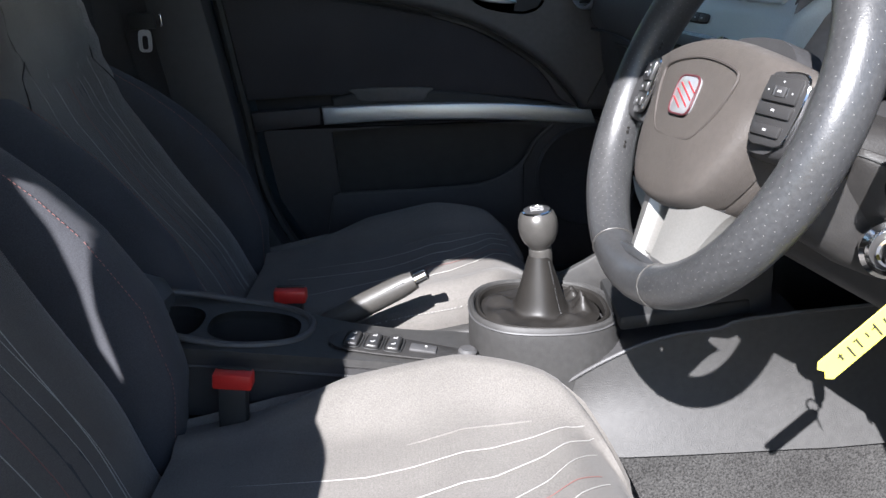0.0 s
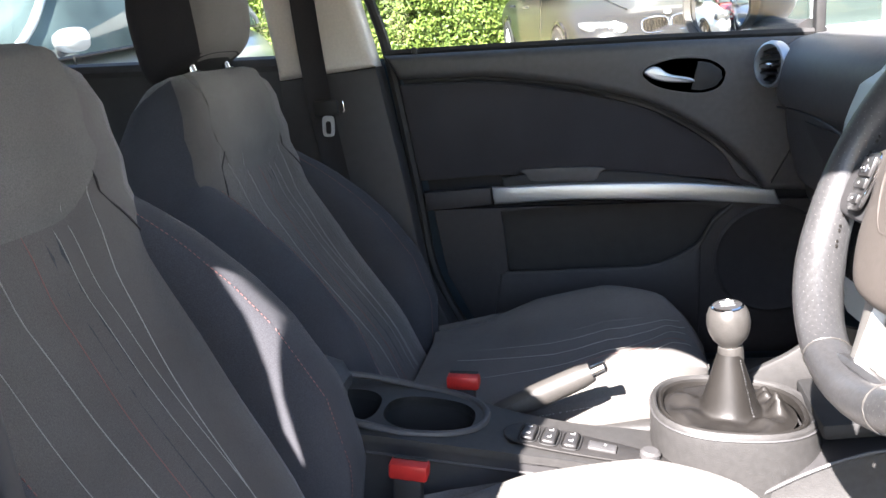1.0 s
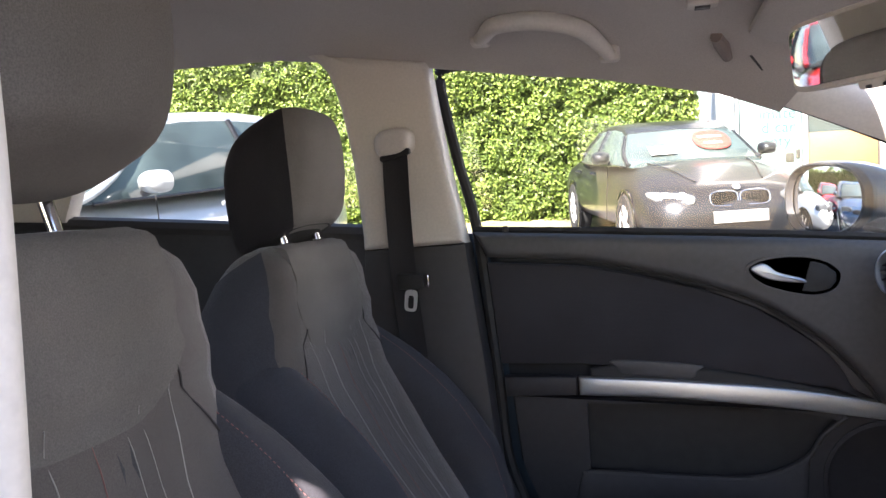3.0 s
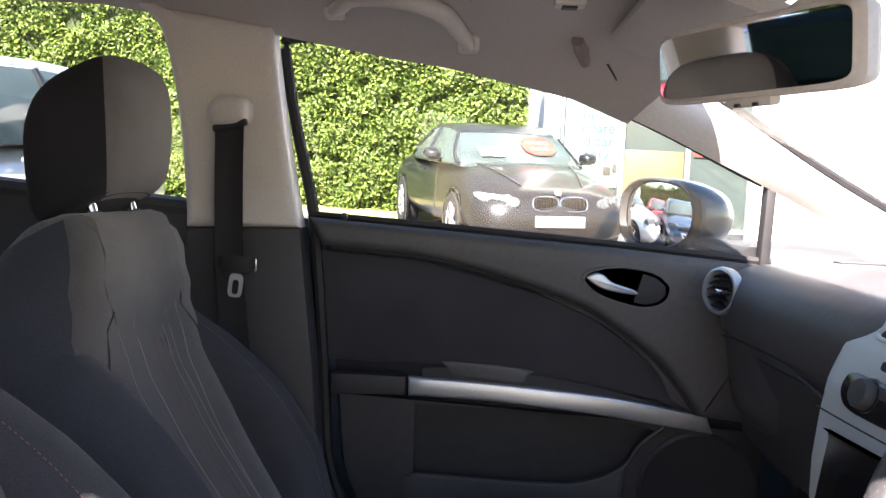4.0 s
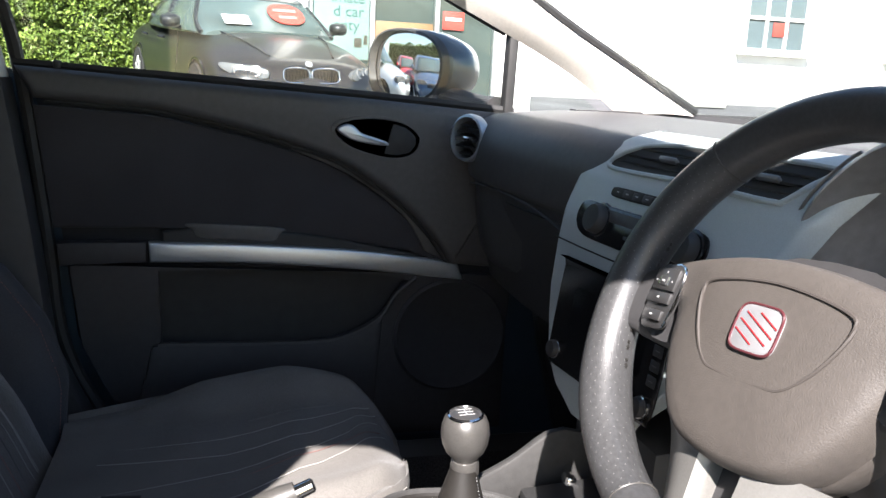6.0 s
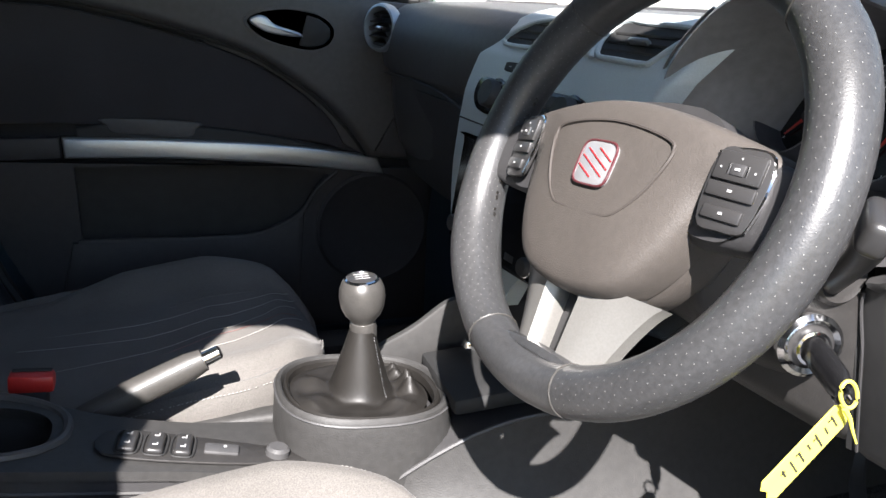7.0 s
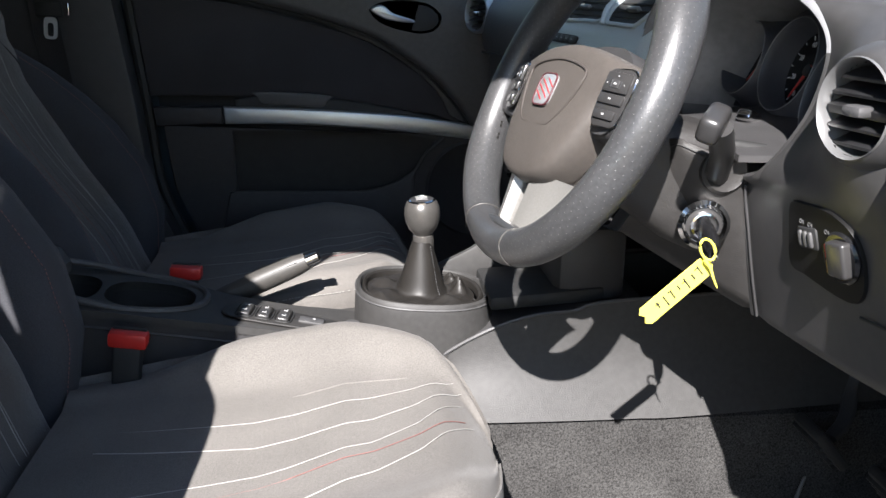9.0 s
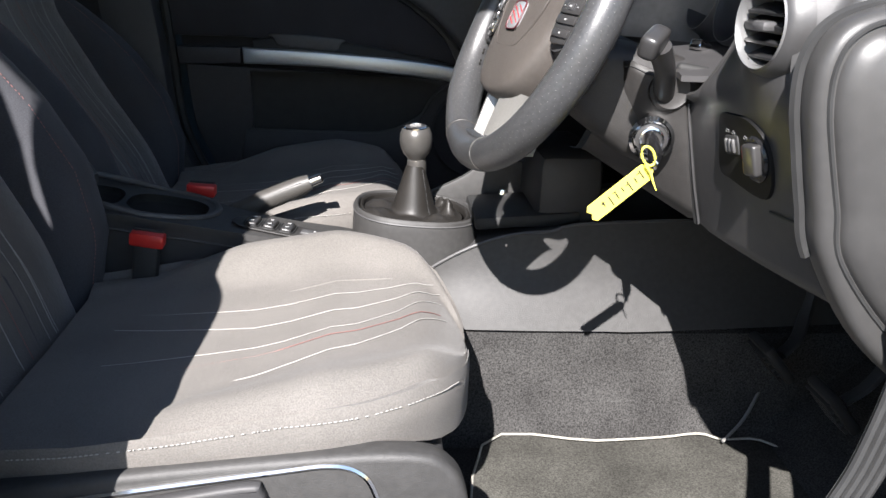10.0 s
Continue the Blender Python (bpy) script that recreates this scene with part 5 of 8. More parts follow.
part("driver_panel", driver_face(), DASHFACE, dash, "black moulded face round the driver vent", smooth=60)
round_vent(facing(*VENT, 7, 0), VENT_R, dash, VENTRING)
part("panel_seam", tube([Vector((q.x - 0.001, q.y + 0.004, q.z)) for q in FACE_IN[48:]], 0.0045, 6), RUBBER, dash)
part("seam_edge", tube([Vector((q.x - 0.003, q.y - 0.003, q.z)) for q in FACE_IN[48:]], 0.0012, 6), PLASTIC, dash)
part("lower_seam", tube([face_pt(63, 26 + k) + Vector((-0.0004, 0, -0.001 * k / 4)) for k in range(17)], 0.0014, 6), RUBBER, dash)
SWITCH_AT = Vector((0.2745, -0.500, 0.858))
sw = facing(*SWITCH_AT, 5, -11.3)
switch_rim = curve2([(-0.036, 0.0290), (-0.010, 0.0345), (0.017, 0.0355), (0.0355, 0.0285), (0.0465, 0.0160), (0.0525, -0.0020), (0.0515, -0.0200), (0.0416, -0.0333), (0.0246, -0.0354), (0.0034, -0.0332), (-0.0187, -0.0300), (-0.0390, -0.0270), (-0.040, 0.0)], 5, True)
FACE_LOCAL = [sw.inverted() @ face_pt(i, j) for i in range(30, len(FACE_IN)) for j in range(40)]


def face_lift(x, y):
    """Height of the moulded face over the switch's own plane."""
    near = sorted(FACE_LOCAL, key=lambda q: (q.x - x) ** 2 + (q.y - y) ** 2)[:4]
    wt = [1 / (1e-8 + (q.x - x) ** 2 + (q.y - y) ** 2) for q in near]
    return sum(w * q.z for w, q in zip(wt, near)) / sum(wt)


def on_face(x, y, out):
    return sw @ Vector((x, y, face_lift(x, y) + out))


lights = part("light_switch", loft([[on_face(0.008 + (x - 0.008) * k, y * k, out) for x, y in switch_rim] for k, out in ((1.0, -0.004), (1.0, 0.0015), (0.985, 0.0030), (0.95, 0.0030), (0.75, 0.0030), (0.5, 0.0030), (0.25, 0.0030), (0.03, 0.0030))]), pbr("switch_panel_black", (0.008, 0.008, 0.008), 0.5, stain=(20, 0.1), spec=0.15), dash, "black headlight switch panel", smooth=50)
part("dimmer_well", rbox(0.026, 0.019, 0.008, 0.003, 2), RUBBER, lights, m=sw @ pose(-0.012, 0.005, face_lift(-0.012, 0.005) + 0.001, 0, 0, 10))
for k in (-1, 0, 1):
    part("dimmer_wheel", rbox(0.0048, 0.0135, 0.006, 0.002, 2), PLASTIC_SOFT, lights, "ribbed dimmer wheel", m=sw @ pose(-0.012 + 0.0064 * k, 0.005 + 0.0008 * k, face_lift(-0.012, 0.005) + 0.0045, 0, 0, 10))
part("rotary_base", lathe([(0.021, 0), (0.021, 0.003), (0.019, 0.005), (0, 0.005)], 28), GLOSSBLACK, lights, m=sw @ Matrix.Translation((0.029, 0.001, face_lift(0.029, 0.001) + 0.0010)))
GRIP_H = face_lift(0.033, 0.003)
part("rotary_grip", rbox(0.021, 0.028, 0.012, 0.0028, 3), STALK, lights, "grey rotary grip", m=sw @ pose(0.0330, 0.0025, GRIP_H + 0.0075, 0, 0, 8))
part("grip_edge", rbox(0.0016, 0.011, 0.008, 0.0004), REDMARK, lights, "red edge mark", m=sw @ pose(0.0218, 0.0070, GRIP_H + 0.0085, 0, 0, 8))
part("grip_edge", rbox(0.0016, 0.011, 0.008, 0.0004), pbr("amber_mark", (0.42, 0.26, 0.06), 0.5), lights, "amber edge mark", m=sw @ pose(0.0235, -0.0055, GRIP_H + 0.0085, 0, 0, 8))
for x, y in ((-0.0217, 0.017), (-0.0106, 0.017), (0.0106, 0.0170)):
    part("symbol", tube([on_face(x + 0.0018 * math.cos(w), y + 0.0016 * math.sin(w), 0.0034) for w in (2 * math.pi * q / 10 for q in range(10))], 0.00035, 4, closed=True), SYMBOL, lights)
    part("symbol", rbox(0.0007, 0.0030, 0.0004, 0), SYMBOL, lights, m=sw @ pose(x + 0.0032, y, face_lift(x, y) + 0.0034))

# end of the dash beside the open door: a bowed plate with an inset lid
cap_rim = curve2([(0.293, 0.800), (0.279, 0.845), (0.269, 0.885), (0.261, 0.922), (0.261, 0.955), (0.274, 0.980), (0.303, 0.994), (0.36, 1.004), (0.50, 1.010), (0.62, 0.995), (0.63, 0.72), (0.52, 0.660), (0.42, 0.672), (0.345, 0.725)], 6, True)
endcap = part("end_cap", prism(cap_rim, 0.034, 0.010, 4), CAPSKIN, dash, "smooth grey end cover", m=Matrix.Translation((0, -0.604, 0)) @ face_y())
lid = curve2([(0.306, 0.802), (0.293, 0.846), (0.281, 0.886), (0.272, 0.922), (0.271, 0.952), (0.281, 0.974), (0.308, 0.986), (0.37, 0.986), (0.50, 0.990), (0.60, 0.978), (0.61, 0.735), (0.52, 0.682), (0.43, 0.692), (0.362, 0.738)], 6, True)
part("end_seal", tube([(x, -0.638, z) for x, z in lid], 0.0022, 6, closed=True, up=(0, 1, 0)), RUBBER, endcap)
part("corner_groove", tube([(x - 0.003, -0.613, z) for x, z in cap_rim[:46]], 0.0045, 6, up=(0, 1, 0)), RUBBER, endcap, "dark gap beside the end cover")
mid = Vector((0.45, 0, 0.84))
part("cap_cover", loft([[Vector((mid.x + (x - mid.x) * k, y, mid.z + (z - mid.z) * k)) for x, z in lid] for k, y in ((0.985, -0.630), (0.98, -0.638), (0.955, -0.644), (0.90, -0.649), (0.75, -0.655), (0.4, -0.660), (0.1, -0.661))]), CAPSKIN, endcap, "bowed fuse box lid", smooth=60)

# instrument hood and dials
HOOD_EDGE = smoothed([(0.232, -0.140, 0.930), (0.236, -0.150, 0.970), (0.240, -0.165, 1.012), (0.243, -0.190, 1.042), (0.247, -0.222, 1.066), (0.252, -0.268, 1.078), (0.258, -0.320, 1.077), (0.265, -0.370, 1.064), (0.271, -0.408, 1.049), (0.276, -0.446, 1.030), (0.278, -0.462, 1.006), (0.276, -0.453, 0.965), (0.269, -0.436, 0.932), (0.261, -0.412, 0.903), (0.257, -0.396, 0.896)], 6)


def hood_ring(dx, out, sink=0.0, spread=0.0):
    """The hood's edge, moved ahead by dx and outwards by out; sink lowers it, spread widens it at its outer end."""
    n = len(HOOD_EDGE)
    ring = []
    for k, q in enumerate(HOOD_EDGE):
        d = HOOD_EDGE[min(k + 1, n - 1)] - HOOD_EDGE[max(k - 1, 0)]
        o = Vector((0, d.z, -d.y)).normalized()
        o = -o if o.dot(Vector((0, q.y + 0.31, q.z - 0.97))) < 0 else o
        ring.append(q + Vector((dx, 0, 0)) + o * out - Vector((0, 0, sink * max(0.0, (q.z - 0.95) / 0.1))))
    return ring


HOOD = [hood_ring(*r) for r in ((0.135, -0.030, 0.006), (0.09, -0.018, 0.002), (0.04, -0.006), (0.010, -0.0015), (0.002, 0.0), (-0.001, 0.003), (0.001, 0.0065), (0.008, 0.010), (0.022, 0.0130), (0.06, 0.0150, 0.0), (0.11, 0.0140, 0.005), (0.17, 0.012, 0.012))]
# sun glare is put into the upper hood's colour; the foot stays dark
part("instrument_hood", loft([r[:61] for r in HOOD], closed=False), HOODGLARE, dash, "instrument hood, coloured pale for the sun glare on it", smooth=60)
part("hood_foot", loft([r[60:] for r in HOOD], closed=False), DASHFACE, dash, "dark foot of the hood beside the column, without painted glare", smooth=60)
part("hood_trim", tube([q + Vector((0.004, 0.016, 0.002)) for q in HOOD_EDGE[2:24]], 0.0016, 6), VENTRING, dash, "thin bright line along the hood")
TILT = 16
part("cluster_plate", prism(curve2([(-0.175, -0.062), (-0.172, 0.03), (-0.13, 0.085), (0.0, 0.100), (0.13, 0.085), (0.172, 0.03), (0.175, -0.062)], 4, False), 0.004), FASCIA, dash, "dark grey cluster fascia", m=facing(0.372, -0.342, 0.985, 0, TILT))
part("cluster_shelf", sheet(lambda u, v: (0.246 + 0.130 * v, -0.170 - 0.235 * u - 0.030 * u * v, 0.914 + 0.014 * math.sin(math.pi * u) + 0.016 * v * v), 14, 6, 0.006, (0, 0, -1)), PLASTIC, dash)


def dial(y, z, r, first, count, a0, a1, needle, texts, depth=0.034):
    """A face sunk at the bottom of a deep round well that stands out of the fascia."""
    at = facing(0.372 + (z - 0.985) * math.tan(radians(TILT)), y, z, 0, TILT)
    d = part("dial", lathe([(r * 0.86, 0.003), (r * 0.90, 0.006), (r * 0.95, depth * 0.75), (r * 0.98, depth - 0.001), (r, depth), (r * 1.03, depth - 0.002), (r * 1.10, depth * 0.6), (r * 1.30, 0.004)], 56, caps=False), FASCIA, dash, "round instrument well", m=at)
    part("dial_face", lathe([(r * 0.92, 0.004), (r * 0.92, 0.0055), (0, 0.0055)], 48), GLOSSBLACK, d, "black dial face", m=at)
    part("dial_ring", tube([at @ Vector((r * math.cos(t), r * math.sin(t), depth)) for t in (2 * math.pi * k / 56 for k in range(56))], 0.0006, 6, closed=True), VENTRING, d)
    for k in range(count):
        t = radians(a0 + (a1 - a0) * k / (count - 1))
        q = 0.74 if k % 2 == first % 2 else 0.79
        part("tick", tube([at @ Vector((r * q * math.cos(t), r * q * math.sin(t), 0.0062)), at @ Vector((r * 0.84 * math.cos(t), r * 0.84 * math.sin(t), 0.0062))], 0.0005, 4), WHITE, d)
    for k, s in enumerate(texts):
        t = radians(a0 + (a1 - a0) * (first + 2 * k) / (count - 1))
        words("dial_number", s, 0.0080, WHITE, at @ Matrix.Translation((r * 0.63 * math.cos(t), r * 0.63 * math.sin(t), 0.0060)), d, 0.0002)
    t = radians(needle)
    part("needle", tube([at @ Vector((-0.006 * math.cos(t), -0.006 * math.sin(t), 0.010)), at @ Vector((r * 0.72 * math.cos(t), r * 0.72 * math.sin(t), 0.009))], [0.0020, 0.0008], 6), REDMARK, d, "red needle")
    part("needle_hub", lathe([(0.006, 0.004), (0.006, 0.012), (0, 0.013)], 16), RUBBER, d, m=at)


dial(-0.300, 0.975, 0.047, 2, 13, 272, 40, 238, ("10", "20", "30", "40", "50"))
dial(-0.402, 0.958, 0.053, 2, 17, 258, -40, 250, ("20", "40", "60", "80"))
dial(-0.205, 0.974, 0.040, 1, 9, 225, -45, 225, ())

# ---- centre stack ----
STACK_X = [(0.66, 0.150), (0.72, 0.158), (0.78, 0.166), (0.86, 0.178), (0.90, 0.186), (0.95, 0.196), (1.00, 0.215), (1.03, 0.237), (1.048, 0.258), (1.056, 0.280)]
STACK_W = [(0.735, 0.085), (0.745, 0.110), (0.754, 0.138), (0.772, 0.161), (0.793, 0.179), (0.826, 0.196), (0.861, 0.209), (0.914, 0.222), (0.966, 0.228), (1.004, 0.225), (1.021, 0.214), (1.042, 0.188), (1.056, 0.160)]


def stack_x(z):
    return straight(STACK_X, z)


def on_stack(y, z, out=0.0):
    slope = math.degrees(math.atan2(stack_x(z + 0.01) - stack_x(z - 0.01), 0.02))
    return facing(stack_x(z) - 0.11 * y + 0.25 * abs(y) ** 2.2, y, z, 6.3, slope) @ Matrix.Translation((0, 0, out))


def stack_pt(y, z, edge):
    return (stack_x(z) - 0.11 * y + 0.25 * abs(y) ** 2.2 + 0.02 * max(0.0, (edge - 0.9) / 0.1) ** 2, y, z)


STACK_R = [(0.66, -0.02), (0.70, -0.01), (0.76, 0.020), (0.82, 0.080), (0.88, 0.150), (0.91, 0.158), (0.96, 0.160), (0.99, 0.172), (1.04, 0.192), (1.064, 0.190)]  # its edge towards the wheel
LEFT_VENT = curve2([(0.157, 1.017), (0.146, 1.028), (0.116, 1.040), (0.06, 1.0455), (0.0, 1.047), (-0.018, 1.046), (-0.028, 1.016), (0.02, 1.0135), (0.10, 1.0115), (0.145, 1.012)], 4, True)
RIGHT_VENT = curve2([(-0.044, 1.016), (-0.038, 1.046), (-0.08, 1.047), (-0.146, 1.046), (-0.152, 1.042), (-0.140, 1.027), (-0.128, 1.014), (-0.120, 1.012), (-0.08, 1.0125)], 4, True)


def inside(ring, y, z):
    """Whether a point lies within an outline."""
    hit = False
    for (a, b), (c, d) in zip(ring, ring[1:] + ring[:1]):
        if (b > z) != (d > z) and y < a + (c - a) * (z - b) / (d - b):
            hit = not hit
    return hit


def stack_skin():
    """The silver panel, with both vents left open."""
    bm = sheet(lambda u, v: stack_pt(straight(STACK_W if u < 0.5 else STACK_R, 0.735 + 0.321 * v) * (1 - 2 * u), 0.735 + 0.321 * v, abs(2 * u - 1)), 110, 110)
    gone = [f for f in bm.faces if any(inside(w, f.calc_center_median().y, f.calc_center_median().z) for w in (LEFT_VENT, RIGHT_VENT))]
    bmesh.ops.delete(bm, geom=gone, context="FACES")
    return bm


stack = part("centre_panel", stack_skin(), SATIN, dash, "satin silver centre panel", smooth=50)
part("stack_foot", rbox(0.10, 0.20, 0.12, 0.02, 2), PLASTIC, dash, "black lower stack", m=pose(0.232, 0.040, 0.690))
part("panel_gap", tube([on_stack(y, 0.917, 0.0005) @ Vector((0, 0, 0)) for y in [0.212 - 0.36 * k / 16 for k in range(17)]], 0.0011, 5), RUBBER, stack)
for ring, y0, y1 in ((LEFT_VENT, 0.146, -0.028), (RIGHT_VENT, -0.044, -0.146)):
    vent = part("centre_vent", tube([Vector(stack_pt(y, z, 0)) + Vector((-0.001, 0, 0)) for y, z in ring], 0.0030, 8, closed=True), SATIN, stack, "dark centre air vent with satin rim")
    part("vent_well", loft([[Vector(stack_pt(y, z, 0)) + Vector((dx, 0, 0)) for y, z in ring] for dx in (0.0, 0.035)], caps=True), RUBBER, vent, "dark vent well")
    for z in (1.0195, 1.0275, 1.0355):
        ends = [y for y in [y1 + (y0 - y1) * k / 80 for k in range(81)] if inside(ring, y, z)]
        part("slat", sheet(lambda u, v: Vector(stack_pt(min(ends) + (max(ends) - min(ends)) * u, z, 0)) + Vector((0.001 + 0.016 * v, 0, 0.002 - 0.006 * v)), 10, 2, 0.0022, (0, 0, -1)), SLATLIT, vent)
    part("tab", rbox(0.030, 0.006, 0.008, 0.0025), VENTRING, vent, "bright vent tab", m=on_stack(0.4 * y0 + 0.6 * y1 + 0.012, 1.0300, 0.001))
part("vent_divider", tube(smoothed([on_stack(-0.024, 1.046, 0.003).translation, on_stack(-0.032, 1.028, 0.006).translation, on_stack(-0.042, 1.010, 0.003).translation], 5), 0.0034, 8), SATIN, stack)
tray = part("button_strip", prism(oval(0, 0, 0.052, 0.0062, 28, 6), 0.003, 0.001), RUBBER, stack, "black strip of small buttons", m=on_stack(0.060, 0.988, 0.0004))
for k in range(5):
    part("panel_button", rbox(0.0175, 0.0088, 0.003, 0.0010), PLASTIC, tray, "small black button", m=on_stack(0.0985 - 0.0192 * k, 0.988, 0.0026))
    part("button_mark", rbox(0.005, 0.0012, 0.0004, 0), PLATEMARK, tray, m=on_stack(0.0985 - 0.0192 * k, 0.988, 0.0044))
radio = part("radio", prism(curve2([(-0.118, 0.010), (-0.106, 0.021), (-0.06, 0.021), (0.06, 0.021), (0.106, 0.021), (0.118, 0.010), (0.116, -0.006), (0.096, -0.019), (0.05, -0.022), (-0.05, -0.022), (-0.096, -0.019), (-0.116, -0.006)], 4, True), 0.003, 0.001), GLOSSBLACK, stack, "black radio panel with two knobs", m=on_stack(0.0410, 0.952, 0.0004))
part("radio_face", prism(curve2([(-0.072, 0.017), (0.072, 0.017), (0.072, 0.004), (-0.072, 0.004)], 1, True), 0.002, 0.0005), PLASTIC_SOFT, radio, "grey radio face", m=on_stack(0.0410, 0.952, 0.0020))
for y in (0.110, -0.053):
    part("knob_collar", lathe([(0.0205, 0), (0.0210, 0.003), (0.0195, 0.0045), (0.016, 0.0045)], 32, caps=False), GLOSSBLACK, radio, m=on_stack(y, 0.954, 0.0015))
    part("radio_knob", lathe([(0.0165, 0), (0.0172, 0.004), (0.0165, 0.013), (0.0148, 0.0155), (0, 0.0160)], 32), PLASTIC_GREY, radio, "grey rotary knob", m=on_stack(y, 0.954, 0.0025))
part("radio_lamp", rbox(0.010, 0.003, 0.001, 0), REDMARK, radio, "small red lamp", m=on_stack(0.072, 0.951, 0.0030))
for k in range(6):
    part("radio_mark", rbox(0.004, 0.0025, 0.0004, 0), SYMBOL, radio, m=on_stack(0.090 - 0.020 * k, 0.963, 0.0040))
    part("radio_key", rbox(0.0170, 0.0085, 0.003, 0.0012), PLASTIC, radio, m=on_stack(0.084 - 0.0185 * k, 0.943, 0.0026))
# one dark unit below: disc slot, keys at both sides of the screen, a knob in each lower corner
unit = part("display_unit", prism(curve2([(-0.108, 0.056), (-0.100, 0.063), (0.100, 0.063), (0.108, 0.056), (0.107, -0.040), (0.100, -0.058), (0.086, -0.063), (-0.086, -0.063), (-0.100, -0.058), (-0.107, -0.040)], 3, True), 0.003, 0.001), GLOSSBLACK, stack, "gloss black display unit", m=on_stack(0.043, 0.8385, 0.0004))
part("screen", prism(oval(0, 0, 0.074, 0.030, 28, 12), 0.0012), pbr("dark_screen", (0.008, 0.009, 0.011), 0.10), unit, "dark display screen", m=on_stack(0.043, 0.846, 0.0022))
part("screen_edge", rbox(0.146, 0.0016, 0.0016, 0.0004), VENTRING, unit, "thin bright line", m=on_stack(0.043, 0.8135, 0.0022))
part("slot_edge", rbox(0.186, 0.0014, 0.0016, 0.0004), VENTRING, unit, "thin bright line", m=on_stack(0.043, 0.8815, 0.0022))
for y in (0.138, -0.052):
    for k in range(4):
        part("unit_key", rbox(0.016, 0.0125, 0.003, 0.0014), PLASTIC, unit, "black key", m=on_stack(y, 0.868 - 0.0155 * k, 0.0024))
        part("unit_mark", rbox(0.007, 0.0012, 0.0004, 0), SYMBOL, unit, m=on_stack(y, 0.868 - 0.0155 * k, 0.0042))
for k in range(6):
    part("slot_key", rbox(0.015, 0.0085, 0.002, 0.0008), PLASTIC, unit, m=on_stack(0.128 - 0.034 * k, 0.892, 0.0022))
    part("unit_mark", rbox(0.008, 0.0022, 0.0004, 0), SYMBOL, unit, m=on_stack(0.128 - 0.034 * k, 0.892, 0.0036))
for k in range(5):
    part("low_key", rbox(0.022, 0.010, 0.002, 0.001), PLASTIC, unit, m=on_stack(0.093 - 0.025 * k, 0.791, 0.0022))
for y in (0.135, -0.047):
    q = part("unit_knob", lathe([(0.0105, 0), (0.0105, 0.008), (0.0092, 0.0110), (0, 0.0115)], 24), PLASTIC, unit, "black corner knob", m=on_stack(y, 0.793, 0.0015))
    part("knob_ring", lathe([(0.0112, 0.0), (0.0122, 0.0020), (0.0118, 0.0050), (0.0104, 0.0055)], 24, caps=False), CHROME, q, "chrome ring", m=on_stack(y, 0.793, 0.0015))

# ---- steering wheel ----
AX = radians(25)
WHEEL = Matrix.Translation((0.114, -0.309, 0.955)) @ pose(0, 0, 0, 0, 0, 8.7) @ Matrix(((0, math.sin(AX), -math.cos(AX), 0), (-1, 0, 0, 0), (0, math.cos(AX), math.sin(AX), 0), (0, 0, 0, 1))) @ pose(0, 0, 0, 0, 0, 3.5)
wheel = thing("steering_wheel", "grey leather steering wheel with brown-grey airbag cover and silver lower spoke", "steering wheel")
RR, RT = 0.158, 0.0178


def rim_pt(t, a, grow=0.0):
    thick = RT * (1 + 0.10 * math.exp(-((math.degrees(t) % 180 - 35) / 16) ** 2)) + grow
    return Vector(((RR + thick * math.cos(a)) * math.cos(t), (RR * 0.985 + thick * math.cos(a)) * math.sin(t), thick * 1.12 * math.sin(a)))


rim_rings = [[WHEEL @ rim_pt(2 * math.pi * k / 96, 2 * math.pi * j / 20) for j in range(20)] for k in range(97)]
rb = loft(rim_rings, caps=False)
bmesh.ops.remove_doubles(rb, verts=rb.verts[:], dist=1e-6)
rim_ob = part("rim", rb, LEATHER, wheel, "grey leather rim, perforated at the sides", smooth=80)
# perforation dots
dots = bmesh.new()
for k in range(168):
    t = 2 * math.pi * k / 168
    deg = math.degrees(t)
    if 48 < deg < 132 or 247 < deg < 285:
        continue
    for j in range(17):
        a = 2 * math.pi * (j + 0.5 * (k % 2)) / 17
        c = WHEEL @ rim_pt(t, a)
        o = (WHEEL @ rim_pt(t, a, 0.01) - c).normalized()
        s = o.orthogonal().normalized()
        q = o.cross(s)
        r = 0.00045
        vs = [dots.verts.new(c + r * (math.cos(w) * s + math.sin(w) * q) + o * 0.0001) for w in (0, 1.05, 2.1, 3.14, 4.19, 5.24)]
        top = dots.verts.new(c + o * 0.00035)
        for i in range(6):
            dots.faces.new((vs[i], vs[(i + 1) % 6], top))
tagged(part("perforation", dots, pbr("pierced_leather", (0.15, 0.15, 0.145), 0.5), rim_ob, "rows of small punched dots"), kind="stuff")
for deg in (48, 132, 247, 285):
    t = radians(deg)
    part("rim_seam", tube([WHEEL @ rim_pt(t, 2 * math.pi * j / 24, 0.0002) for j in range(24)], 0.0007, 5, closed=True), GRIPHIDE, rim_ob)
for s in (0, 1):
    pts = [WHEEL @ rim_pt(radians((206 if s == 0 else -26) + (-1 if s == 0 else 1) * 46 * k / 30), math.pi * 1.02, 0.0004) for k in range(31)]
    stitch(pts, rim_ob, LEATHER_BOOT, 0.0013, "lacing", dash=0.005)
